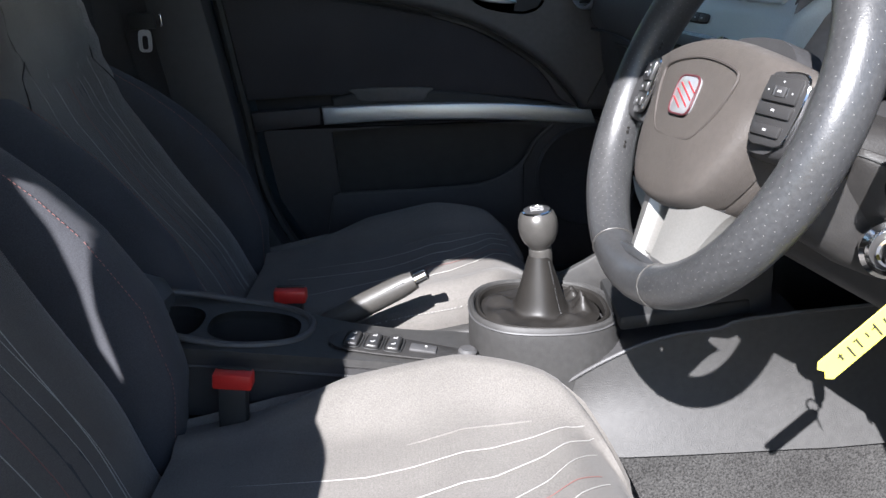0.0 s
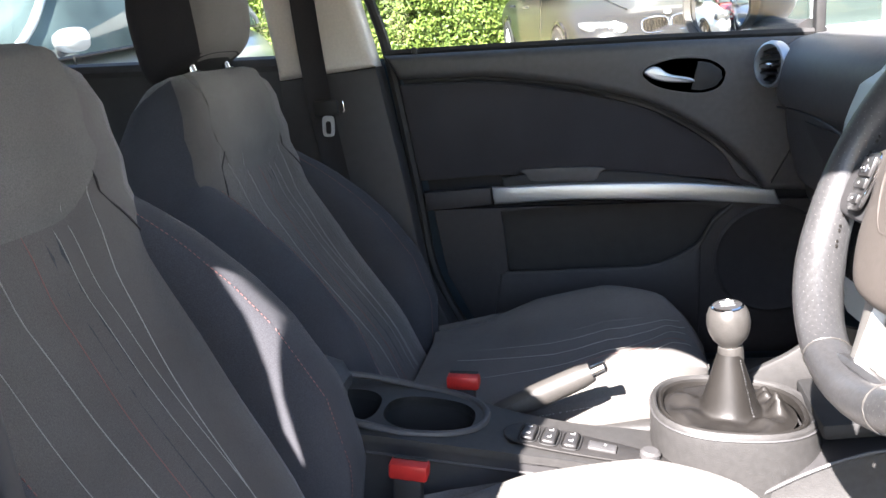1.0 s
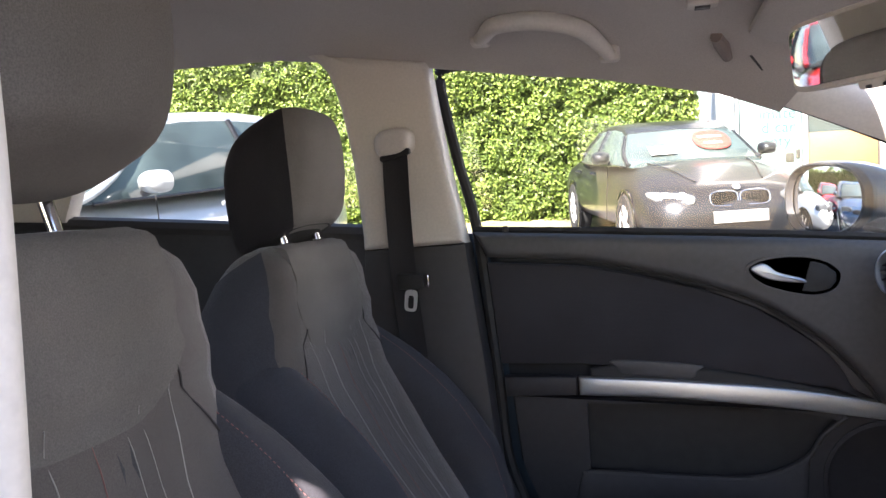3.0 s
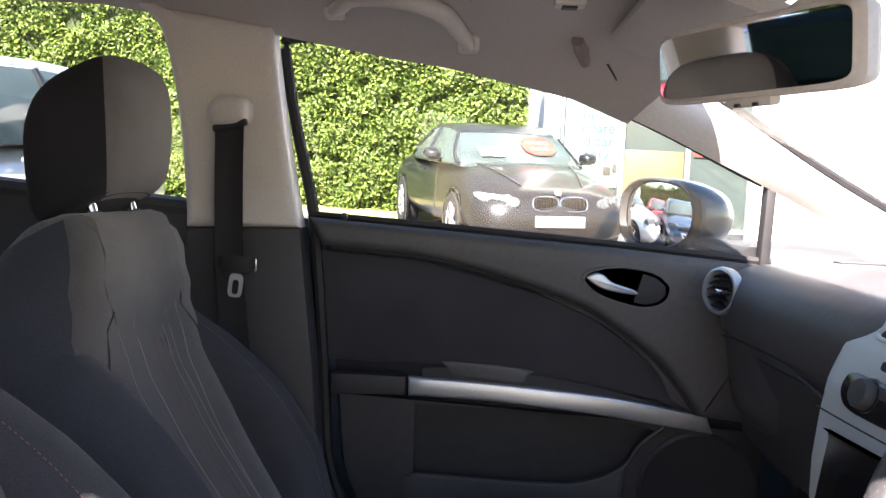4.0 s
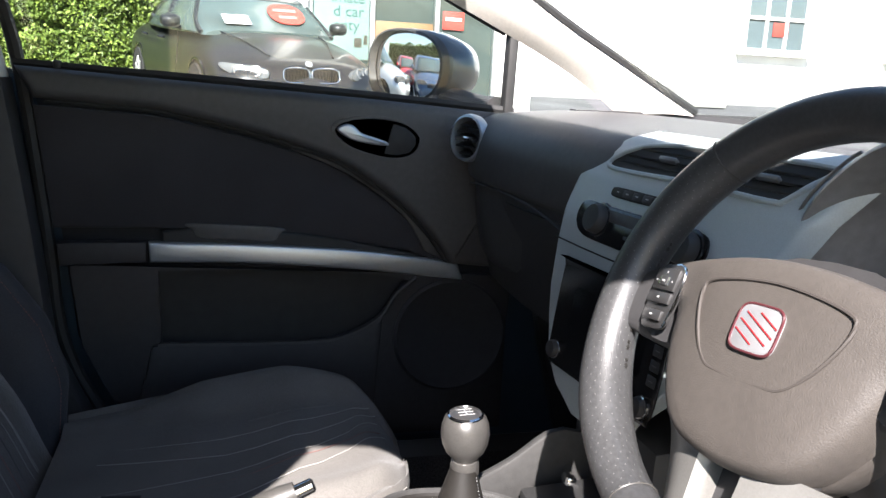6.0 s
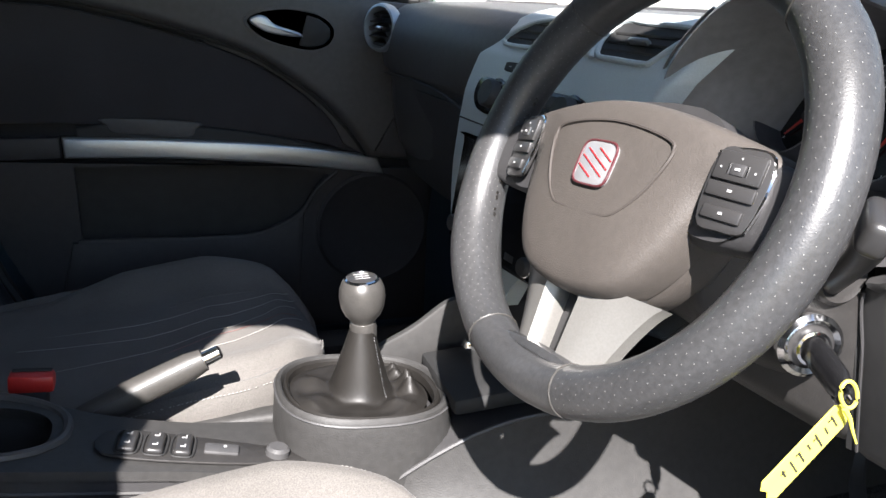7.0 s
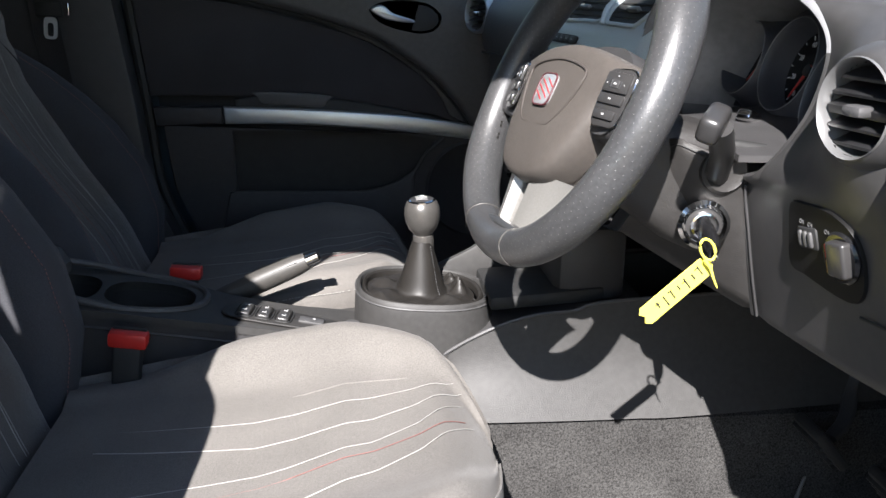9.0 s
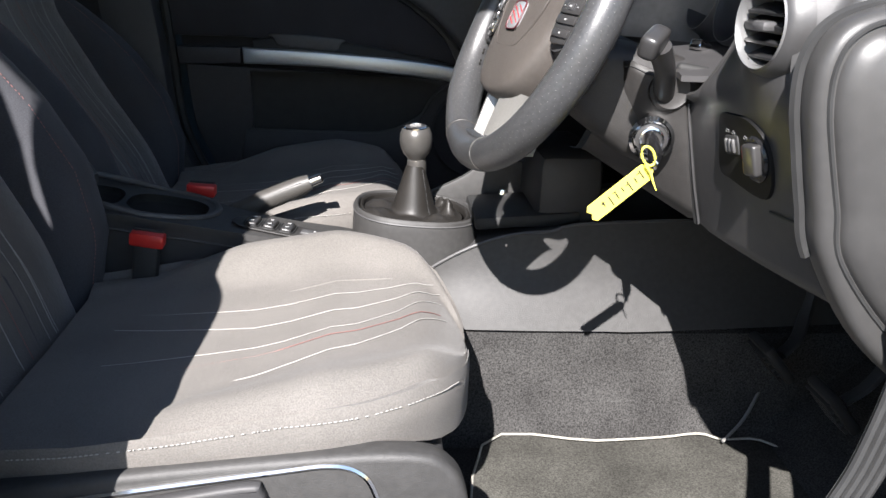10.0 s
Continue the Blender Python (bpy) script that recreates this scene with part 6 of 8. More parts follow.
# airbag boss
boss = curve2([(0.126, 0.026), (0.124, 0.017), (0.100, 0.008), (0.088, -0.006), (0.083, -0.026), (0.072, -0.052), (0.056, -0.074), (0.036, -0.086), (0.0, -0.091), (-0.036, -0.086), (-0.056, -0.074), (-0.072, -0.052), (-0.083, -0.026), (-0.088, -0.006), (-0.100, 0.008), (-0.124, 0.017), (-0.126, 0.026), (-0.086, 0.036), (-0.040, 0.044), (0.0, 0.047), (0.040, 0.044), (0.086, 0.036)], 4, True)


def boss_ring(k, z):
    """The cover's outline, drawn in by k; its wings curve back."""
    ring = []
    for x, y in boss:
        if k < 0.92:  # the middle of the cover has no wings
            x = math.copysign(min(abs(x), 0.080 + 0.10 * max(0.0, abs(x) - 0.080)), x)
        ring.append(WHEEL @ Vector((x * k, -0.022 + (y + 0.022) * k, z + 0.039 - 0.42 * max(0, abs(x * k) - 0.03) ** 1.5)))
    return ring


cover = part("airbag_cover", loft([boss_ring(1.0, -0.054), boss_ring(1.012, -0.044), boss_ring(1.008, -0.034), boss_ring(0.985, -0.027), boss_ring(0.95, -0.0228), boss_ring(0.90, -0.0208), boss_ring(0.78, -0.0192), boss_ring(0.5, -0.0178), boss_ring(0.15, -0.0172)]), AIRBAG, wheel, "brown-grey airbag cover", smooth=60)
chin = [(0.086, -0.014), (0.082, -0.030), (0.070, -0.056), (0.053, -0.078), (0.034, -0.088), (0.0, -0.092), (-0.034, -0.088), (-0.053, -0.078), (-0.070, -0.056), (-0.082, -0.030), (-0.086, -0.014)]
chin = curve2(chin, 4)
part("lower_body", loft([[WHEEL @ Vector((x * k, y * k + dy, z)) for x, y in chin] for k, z, dy in ((0.96, -0.013, 0.0), (0.985, -0.017, 0.0), (0.96, -0.045, 0.0), (0.80, -0.065, 0.004))]), AIRBAG, wheel, "brown-grey lower body behind the cover", smooth=50)
panel = curve2([(-0.060, 0.012), (-0.050, 0.022), (0.0, 0.028), (0.050, 0.022), (0.060, 0.012), (0.050, -0.014), (0.034, -0.033), (0.018, -0.037), (-0.018, -0.037), (-0.034, -0.033), (-0.050, -0.014)], 5, True)
part("panel_groove", tube([WHEEL @ Vector((x, y, 0.0205 - 0.30 * max(0, abs(x) - 0.03) ** 1.5)) for x, y in panel], 0.0013, 6, closed=True), pbr("groove_shade", (0.05, 0.042, 0.037), 0.7), cover)
# plain badge: silver lozenge with red slanted bars
badge = part("badge", prism(oval(0, 0, 0.0178, 0.0160, 32, 4.5), 0.003, 0.001), BADGE, cover, "silver badge with dark red slanted stripes", m=WHEEL @ Matrix.Translation((0, -0.004, 0.0210)))
part("badge_edge", tube([WHEEL @ Vector((x, y - 0.004, 0.0238)) for x, y in oval(0, 0, 0.0176, 0.0158, 32, 4.5)], 0.0010, 6, closed=True), BADGERIM, badge)
for x, y, w in ((0.0075, 0.0068, 0.018), (0.0015, 0.0030, 0.029), (-0.0015, -0.0022, 0.029), (-0.0075, -0.0064, 0.018)):
    part("badge_stripe", rbox(w, 0.0011, 0.0012, 0.0003), BADGERED, badge, "dark red stripe", m=WHEEL @ pose(x, -0.004 + y, 0.0240, 0, 0, -27))
for y in (-0.056, -0.066):
    part("embossed_mark", rbox(0.010 if y > -0.06 else 0.016, 0.0032, 0.0012, 0.0002), AIRBAG, cover, m=WHEEL @ pose(0, y, 0.0195))
# side spokes with buttons
for s in (-1, 1):
    arm = part("spoke", loft([[WHEEL @ Vector((s * x, y0 + h * b, z0 + d * a)) for a, b in oval(0, 0, 1, 1, 20, 4)] for x, y0, h, z0, d in ((0.060, -0.006, 0.028, -0.014, 0.016), (0.095, -0.004, 0.030, -0.010, 0.0135), (0.125, -0.004, 0.028, -0.007, 0.011), (0.150, -0.006, 0.022, -0.004, 0.010))]), PLASTIC, wheel, "black side spoke")
    B0 = WHEEL @ Matrix.Translation((s * 0.106, 0.001, 0.0060)) @ pose(0, 0, 0, 0, s * 12, 0) @ Matrix.Diagonal((0.88, 0.86, 1, 1))
    pad = part("button_pad", prism(curve2([(-0.020, 0.023), (0.0, 0.029), (0.019, 0.026), (0.023, 0.0), (0.019, -0.026), (0.0, -0.030), (-0.018, -0.025)], 4, True), 0.004, 0.0015), STALK, wheel, "black button pad with bright edge", m=B0)
    part("pad_edge", tube([B0 @ Vector((x, y, 0.0030)) for x, y in curve2([(-0.020, 0.023), (0.0, 0.029), (0.019, 0.026), (0.023, 0.0), (0.019, -0.026)], 4)], 0.0011, 5), CHROME, pad)
    for x, y, w, h in ((0.0, 0.0145, 0.035, 0.0205), (0.0, -0.0025, 0.035, 0.0105), (0.0, -0.0185, 0.029, 0.0095)):
        key = part("wheel_button", rbox(w, h, 0.0032, 0.0014, 2), STALK, pad, "black wheel button", m=B0 @ pose(x, y, 0.005))
        part("button_mark", rbox(0.0030, 0.0018, 0.0005, 0), PLATEMARK, key, m=B0 @ pose(x, y, 0.0068))
    part("centre_key", rbox(0.0105, 0.0085, 0.0030, 0.001), PLASTIC, pad, m=B0 @ pose(0, 0.0125, 0.0060))
    part("button_mark", rbox(0.0036, 0.0018, 0.0005, 0), PLATEMARK, pad, m=B0 @ pose(0, 0.0125, 0.0078))
    for x in (-0.0068, 0.0068):
        part("key_edge", rbox(0.0006, 0.0075, 0.0012, 0), CHROME, pad, m=B0 @ pose(x, 0.0125, 0.0066))
    for x, y in ((-0.0125, 0.0125), (0.0125, 0.0125), (0, 0.0205)):
        part("button_mark", rbox(0.0013, 0.0013, 0.0005, 0), PLATEMARK, pad, m=B0 @ pose(x, y, 0.0068, 0, 0, 45))
    part("button_cradle", loft([[WHEEL @ Vector((s * (0.096 + 0.022 * a), -0.004 + 0.027 * b, z)) for a, b in oval(0, 0, 1, 1, 24, 3)] for z in (-0.030, -0.010, 0.004)]), PLASTIC, wheel)
# lower spoke: two silver prongs, each with a ridge beside the gap and a face sloping outwards
def prong(side):
    def pt(u, v):
        inner = Vector((0.013 - 0.003 * v, -0.080 - 0.060 * v, -0.004))
        ridge = Vector((0.019 - 0.003 * v, -0.080 - 0.062 * v, 0.0075 - 0.003 * v))
        outer = Vector((0.074 - 0.032 * v ** 0.8, -0.078 - 0.066 * v + 0.004 * math.sin(math.pi * v), -0.012 + 0.003 * v))
        r = inner.lerp(ridge, u / 0.2) if u < 0.2 else ridge.lerp(outer, (u - 0.2) / 0.8)
        if u > 0.2:
            r.z += 0.003 * math.sin(math.pi * (u - 0.2) / 0.8)
        return WHEEL @ Vector((side * r.x, r.y, r.z))
    back = WHEEL.to_3x3() @ Vector((0, 0, -1))
    return sheet(pt, 15, 12, 0.010, back)


for s in (-1, 1):
    part("lower_spoke", prong(s), SPOKE, wheel, "silver lower spoke prong", smooth=40)
part("spoke_back", prism([(-0.060, -0.05), (0.060, -0.05), (0.034, -0.138), (-0.034, -0.138)], 0.010, 0.003), PLASTIC, wheel, m=WHEEL @ Matrix.Translation((0, 0, -0.022)))
part("spoke_foot", prism(curve2([(-0.040, -0.134), (0.040, -0.134), (0.032, -0.150), (0.0, -0.154), (-0.032, -0.150)], 4, True), 0.014, 0.005, 2), LEATHER, wheel, m=WHEEL @ Matrix.Translation((0, 0, -0.004)))
part("hub", loft([[WHEEL @ Vector((0.062 * k * a, -0.01 + 0.060 * k * b, z)) for a, b in oval(0, 0, 1, 1, 24, 3)] for k, z in ((1.15, -0.02), (1.15, -0.045), (0.95, -0.07))]), PLASTIC, wheel)

# ---- steering column ----
column = thing("steering_column", "grey plastic steering column shroud with stalks and ignition lock", "steering column")


def shroud_ring(x, y0, y1, z0, z1):
    return [Vector((x + 0.10 * (0.9 - z), y, z)) for y, z in oval((y0 + y1) / 2, (z0 + z1) / 2, abs(y1 - y0) / 2, (z1 - z0) / 2, 32, 5)]


part("shroud", loft([shroud_ring(0.150, -0.255, -0.352, 0.868, 0.935), shroud_ring(0.158, -0.250, -0.360, 0.852, 0.940), shroud_ring(0.20, -0.245, -0.366, 0.820, 0.940), shroud_ring(0.25, -0.250, -0.370, 0.795, 0.932), shroud_ring(0.292, -0.262, -0.370, 0.775, 0.92)]), SHROUD, column, "black plastic shroud", smooth=40)
CREASE = smoothed([(0.203, -0.372, 0.924), (0.205, -0.375, 0.908), (0.199, -0.352, 0.872), (0.192, -0.320, 0.838), (0.188, -0.297, 0.812)], 5)
CHEEK = smoothed([(0.262, -0.386, 0.900), (0.265, -0.385, 0.884), (0.273, -0.387, 0.840), (0.284, -0.384, 0.795), (0.297, -0.379, 0.752)], 5)


def cheek_pt(u, v):
    """The side face of the column: u from its crease to the seam, v down; it rolls over at both borders."""
    k = v * (len(CREASE) - 1)
    i = min(int(k), len(CREASE) - 2)
    p, q = CREASE[i].lerp(CREASE[i + 1], k - i), CHEEK[i].lerp(CHEEK[i + 1], k - i)
    r = p.lerp(q, max(0.0, (u - 0.2) / 0.8))
    r.y -= 0.007 * math.sin(math.pi * max(0.0, (u - 0.2) / 0.8)) ** 0.6
    if u < 0.2:
        f = (0.2 - u) / 0.2
        r += Vector((-0.006 * math.sin(math.pi * min(1.0, 2 * f)), 0.060 * f ** 1.3, -0.012 * f))
    if v > 0.94:
        f = (v - 0.94) / 0.06
        r += Vector((0, 0.03 * f * f, -0.004 * f))
    return r


part("side_cheek", sheet(cheek_pt, 26, 32, 0.004, (0.2, 1, 0)), SHROUD, column, "black plastic side face with the ignition lock", smooth=50)
part("shroud_seam", tube([cheek_pt(0.16 + 0.30 * k / 8, 0.10 + 0.02 * k / 8) + Vector((0, -0.0005, 0)) for k in range(9)], 0.0010, 5), RUBBER, column)
part("stalk_notch", rbox(0.040, 0.012, 0.012, 0.005, 3), RUBBER, column, "dark slot above the stalk", m=pose(0.268, -0.383, 0.916, 0, 8, -6))
S0 = Vector((0.243, -0.385, 0.897))
part("stalk_seat", lathe([(0.022, -0.01), (0.022, 0.004), (0.019, 0.007), (0.014, 0.005)], 28), SHROUD, column, m=Matrix.Translation(S0) @ pose(0, 0, 0, 90, 0, 0))
stalk = part("indicator_stalk", tube(smoothed([S0 + Vector((-0.006, 0.004, -0.008)), (0.232, -0.398, 0.902), (0.222, -0.422, 0.922), (0.206, -0.443, 0.945)], 5), [0.0125 - 0.002 * math.sin(math.pi * k / 15) for k in range(16)], 14, flat=0.8), STALK, column, "black control stalk")
part("stalk_end", rbox(0.036, 0.019, 0.024, 0.006, 3), STALK, stalk, "black stalk end", m=pose(0.199, -0.449, 0.949, 18, -20, 50))
part("far_stalk", tube([(0.235, -0.270, 0.925), (0.215, -0.20, 0.935), (0.205, -0.165, 0.94)], [0.008, 0.009, 0.011], 12), PLASTIC, column, "black wiper stalk")
part("tilt_key", rbox(0.020, 0.016, 0.012, 0.003), CHROME, column, "small bright key", m=pose(0.298, -0.311, 0.934, 0, 20, 30))
LOCK = Matrix.Translation((0.230, -0.3845, 0.846)) @ pose(0, 0, 0, 90, 0, -14)
part("lock_ring", lathe([(0.0225, -0.004), (0.0235, 0.003), (0.020, 0.006), (0.0165, 0.004), (0.015, 0.0)], 32, caps=False), CHROME, column, "chrome ignition ring", m=LOCK)
part("lock_face", lathe([(0.017, -0.002), (0.017, 0.002), (0.012, 0.003), (0.011, 0.006), (0, 0.007)], 28), STALK, column, m=LOCK)
part("lock_inner", lathe([(0.0125, 0.002), (0.0125, 0.0085), (0.0105, 0.009), (0.0095, 0.006)], 28, caps=False), CHROME, column, "inner chrome ring", m=LOCK)

key = thing("car_key", "black car key in the ignition lock", "car key")
part("key_body", tube([(0.226, -0.384, 0.846), (0.226, -0.396, 0.845), (0.225, -0.406, 0.842), (0.223, -0.422, 0.836), (0.222, -0.428, 0.833)], [0.009, 0.0115, 0.0120, 0.0115, 0.009], 16, flat=0.55, up=(1, 0, 0)), GLOSSBLACK, key, "black key fob")
part("key_eye", tube([Vector((0.221, -0.428 + 0.007 * math.cos(t), 0.831 + 0.007 * math.sin(t))) for t in (2 * math.pi * k / 16 for k in range(16))], 0.0018, 6, closed=True), CHROME, key)
tag = thing("key_tag", "yellow paper key tag with illegible handwriting on a yellow tie", "key tag")
T0, T1 = Vector((0.214, -0.440, 0.828)), Vector((0.158, -0.447, 0.782))
tw = (T1 - T0).normalized()
tn = Vector((0.18, -0.97, 0.12)).normalized()
tu = tn.cross(tw).normalized()
TM = Matrix(((tw.x, tu.x, tn.x, T0.x), (tw.y, tu.y, tn.y, T0.y), (tw.z, tu.z, tn.z, T0.z), (0, 0, 0, 1)))
L = (T1 - T0).length
part("tag_card", prism([(0.006, -0.0095), (L, -0.0095), (L + 0.004, -0.005), (L + 0.001, 0.0), (L + 0.004, 0.005), (L, 0.0095), (0.006, 0.0095), (0.0, 0.004), (0.0, -0.004)], 0.0012, 0.0003, 1), YELLOW, tag, "yellow card", m=TM)
for k, w in enumerate((0.010, 0.006, 0.012, 0.005, 0.009, 0.011, 0.006)):
    part("ink_bar", rbox(0.0016, w, 0.0003, 0), INK, tag, m=TM @ pose(0.012 + k * 0.0078, 0.001 * (k % 3) - 0.001, 0.0014))
for k in range(4):
    part("ink_bar", rbox(0.004, 0.0012, 0.0003, 0), INK, tag, m=TM @ pose(0.014 + k * 0.015, -0.004 + 0.002 * (k % 2), 0.0014))
RING = [Vector((0.208 + 0.0065 * math.cos(w) - 0.003 * math.sin(w), -0.446, 0.841 + 0.0095 * math.sin(w))) for w in (2 * math.pi * k / 20 for k in range(20))]
part("tie", tube(RING, 0.0013, 7, closed=True), YELLOW, tag, "yellow plastic tie looped through the key")
part("tie_tail", tube(smoothed([(0.206, -0.447, 0.832), (0.212, -0.447, 0.824), (0.215, -0.448, 0.816), (0.219, -0.449, 0.807)], 5), [0.0018 - 0.0012 * k / 15 for k in range(16)], 7), YELLOW, tag)

# ---- pedals and mat ----
def pedal(at, top, name, label, wide=0.062, high=0.070):
    """A ribbed pad at the end of an arm that comes down from under the dash."""
    t = thing(name, label, "pedal", group="pedals")
    m = Matrix.Translation(at) @ pose(0, 0, 0, 0, -40, 0)
    part("pedal_pad", rbox(0.016, wide, high, 0.006, 2), RUBBER, t, "ribbed rubber pad", m=m)
    for k in range(5):
        part("rib", rbox(0.006, wide - 0.008, 0.005, 0.001), RUBBER, t, m=m @ pose(-0.010, 0, (-0.36 + 0.18 * k) * high))
    a, b = Vector(at), Vector(top)
    part("pedal_arm", tube(smoothed([a + Vector((0.012, 0, 0.004)), a.lerp(b, 0.35) + Vector((0.018, 0, -0.004)), b, b + Vector((0.03, 0, 0.16))], 4), 0.010, 8, flat=0.6), PLASTIC, t, "black painted arm")


pedal((0.512, -0.197, 0.492), (0.592, -0.130, 0.560), "clutch_pedal", "black rubber clutch pedal in the driver footwell")
pedal((0.540, -0.318, 0.486), (0.630, -0.300, 0.580), "brake_pedal", "black rubber brake pedal in the driver footwell")
pedal((0.600, -0.440, 0.450), (0.680, -0.430, 0.560), "accelerator_pedal", "black narrow accelerator pedal in the driver footwell", 0.042, 0.090)
# a tube stands for the pale edge line on the carpet
tagged(part("cable", tube(smoothed([(0.452, -0.215, 0.364), (0.489, -0.191, 0.384), (0.520, -0.160, 0.404), (0.550, -0.128, 0.430), (0.60, -0.09, 0.49)], 5), 0.0026, 6), SEALGREY), "thin pale edge line on the footwell carpet", "cable")

mat = thing("floor_mat", "grey-brown carpet mat with pale edge piping on the floor", "floor mat")
mo = curve2([(0.10, -0.575), (0.10, -0.200), (0.27, -0.192), (0.37, -0.185), (0.432, -0.176), (0.463, -0.192), (0.52, -0.196), (0.555, -0.26), (0.56, -0.42), (0.55, -0.57)], 4, True)
part("mat_carpet", prism(mo, 0.010, 0.003, 2), MATCLOTH, mat, m=Matrix.Translation((0, 0, 0.341)))
part("mat_piping", tube([(x, y, 0.353) for x, y in mo], 0.0018, 6, closed=True), pbr("pale_piping", (0.36, 0.345, 0.30), 0.8, grain=(300, 0.2)), mat, "pale edge piping")

# ---- things on the roof ----
mirror = thing("interior_mirror", "beige-rimmed interior mirror hanging behind the windscreen", "rear-view mirror")
ML, MR = Vector((-0.046, 0.165, 1.300)), Vector((0.070, -0.064, 1.298))
mx = (MR - ML).normalized()
mz = Vector((mx.y, -mx.x, 0)).normalized()
mz = (mz + Vector((0, 0, -0.115))).normalized()
my = mz.cross(mx).normalized()
MC = (ML + MR) / 2
MM = Matrix(((mx.x, my.x, mz.x, MC.x), (mx.y, my.y, mz.y, MC.y), (mx.z, my.z, mz.z, MC.z), (0, 0, 0, 1)))
half = (MR - ML).length / 2
part("shell", loft([[MM @ Vector((half * k * a, 0.038 * k * b, z)) for a, b in oval(0, 0, 1, 1, 48, 9)] for k, z in ((1.0, 0.004), (1.045, 0.0), (1.05, -0.010), (1.0, -0.024), (0.8, -0.034), (0.4, -0.038))]), PILLAR, mirror, "beige plastic shell", smooth=50)
part("mirror_glass", prism([(half * 0.97 * a, 0.0335 * b) for a, b in oval(0, 0, 1, 1, 48, 9)], 0.003), MIRROR, mirror, "silvered glass", m=MM @ Matrix.Translation((0, 0, 0.0035)))
part("dip_tab", rbox(0.06, 0.012, 0.016, 0.004), PILLAR, mirror, m=MM @ pose(0.0, -0.042, -0.006))
for x in (-0.012, 0.012):
    part("sensor", rbox(0.006, 0.004, 0.004, 0.001), PLASTIC, mirror, m=MM @ pose(x, -0.046, 0.003))
part("stem", tube([MC + Vector((0.02, 0, 0.02)), (0.08, 0.03, 1.36), (0.11, 0.02, 1.385)], [0.012, 0.016, 0.024], 12), PILLAR, mirror)

visor = thing("sun_visor", "folded beige sun visor against the headlining", "sun visor")
part("visor_board", loft([[Vector((0.015 + 0.075 * a, 0.30 + 0.19 * k, 1.374 - 0.30 * (0.075 * a) + 0.010 * b + 0.0)) for a, b in oval(0, 0, 1, 1, 28, 4)] for k in (-1.0, -0.97, -0.5, 0, 0.5, 0.97, 1.0)]), LINER, visor)
part("visor_pivot", tube([(-0.104, 0.535, 1.400), (-0.094, 0.565, 1.392), (-0.082, 0.600, 1.374)], [0.010, 0.013, 0.008], 10), pbr("brown_pivot", (0.22, 0.18, 0.16), 0.6, stain=(20, 0.1)), visor)
# a dark tube on the headlining stands for the slot line
part("slot_line", tube([(-0.047, 0.586, 1.374), (-0.024, 0.620, 1.352), (-0.001, 0.653, 1.330)], 0.0032, 6), PLASTIC_GREY, visor, "dark line for the slot beside the visor")
clip = thing("visor_clip", "small grey plastic clip on the headlining", "clip")
part("clip_body", rbox(0.045, 0.032, 0.014, 0.004), PILLAR, clip, m=pose(-0.13, 0.42, roof_z(-0.13, 0.42) - 0.008))
part("clip_slot", rbox(0.022, 0.018, 0.004, 0.001), PLASTIC_GREY, clip, m=pose(-0.13, 0.42, roof_z(-0.13, 0.42) - 0.016))

grab = thing("grab_handle", "beige plastic grab handle over the passenger window", "grab handle")
gl = smoothed([(-0.505, 0.605, 1.447), (-0.49, 0.578, 1.446), (-0.46, 0.530, 1.452), (-0.385, 0.508, 1.448), (-0.32, 0.522, 1.432), (-0.29, 0.575, 1.412), (-0.275, 0.605, 1.396)], 6)
part("grip", tube(gl, [0.011 + 0.005 * math.sin(math.pi * k / 36) for k in range(37)], 12), PILLAR, grab)
for x, y, z in ((-0.505, 0.607, 1.445), (-0.276, 0.607, 1.398)):
    part("mount", rbox(0.036, 0.03, 0.03, 0.008, 3), PILLAR, grab, m=pose(x, y + 0.010, z + 0.004))

# ---- outside: the forecourt ----
RISE = 0.066


def ground_z(y):
    return RISE * y - 0.02


ground = tagged(part("ground", sheet(lambda u, v: (-120 + 240 * u, -120 + 240 * v, ground_z(-120 + 240 * v)), 24, 24, 0.2, (0, 0, -1)), ASPHALT), "pale worn asphalt of a sloping car forecourt", "ground", kind="structure")

# hedge: thousands of small leaves over a dark sheet that paints the shade between them
LEAF = pbr("hedge_leaf", (0.086, 0.136, 0.026), 0.5, stain=(1.6, 0.35), island=0.55, spec=0.4)
LEAF_YOUNG = pbr("young_leaf", (0.145, 0.205, 0.036), 0.5, stain=(2.0, 0.3), island=0.45, spec=0.4)
LEAF_GAP = pbr("hedge_core", (0.045, 0.062, 0.018), 0.9, grain=(8, 0.5))


def hedge_front(x, z):
    """How far the hedge's face stands out at x, z."""
    return 0.20 * noise.noise(Vector((x * 0.9, 0, z * 0.9))) + 0.13 * noise.noise(Vector((x * 2.6, 3, z * 2.6)))


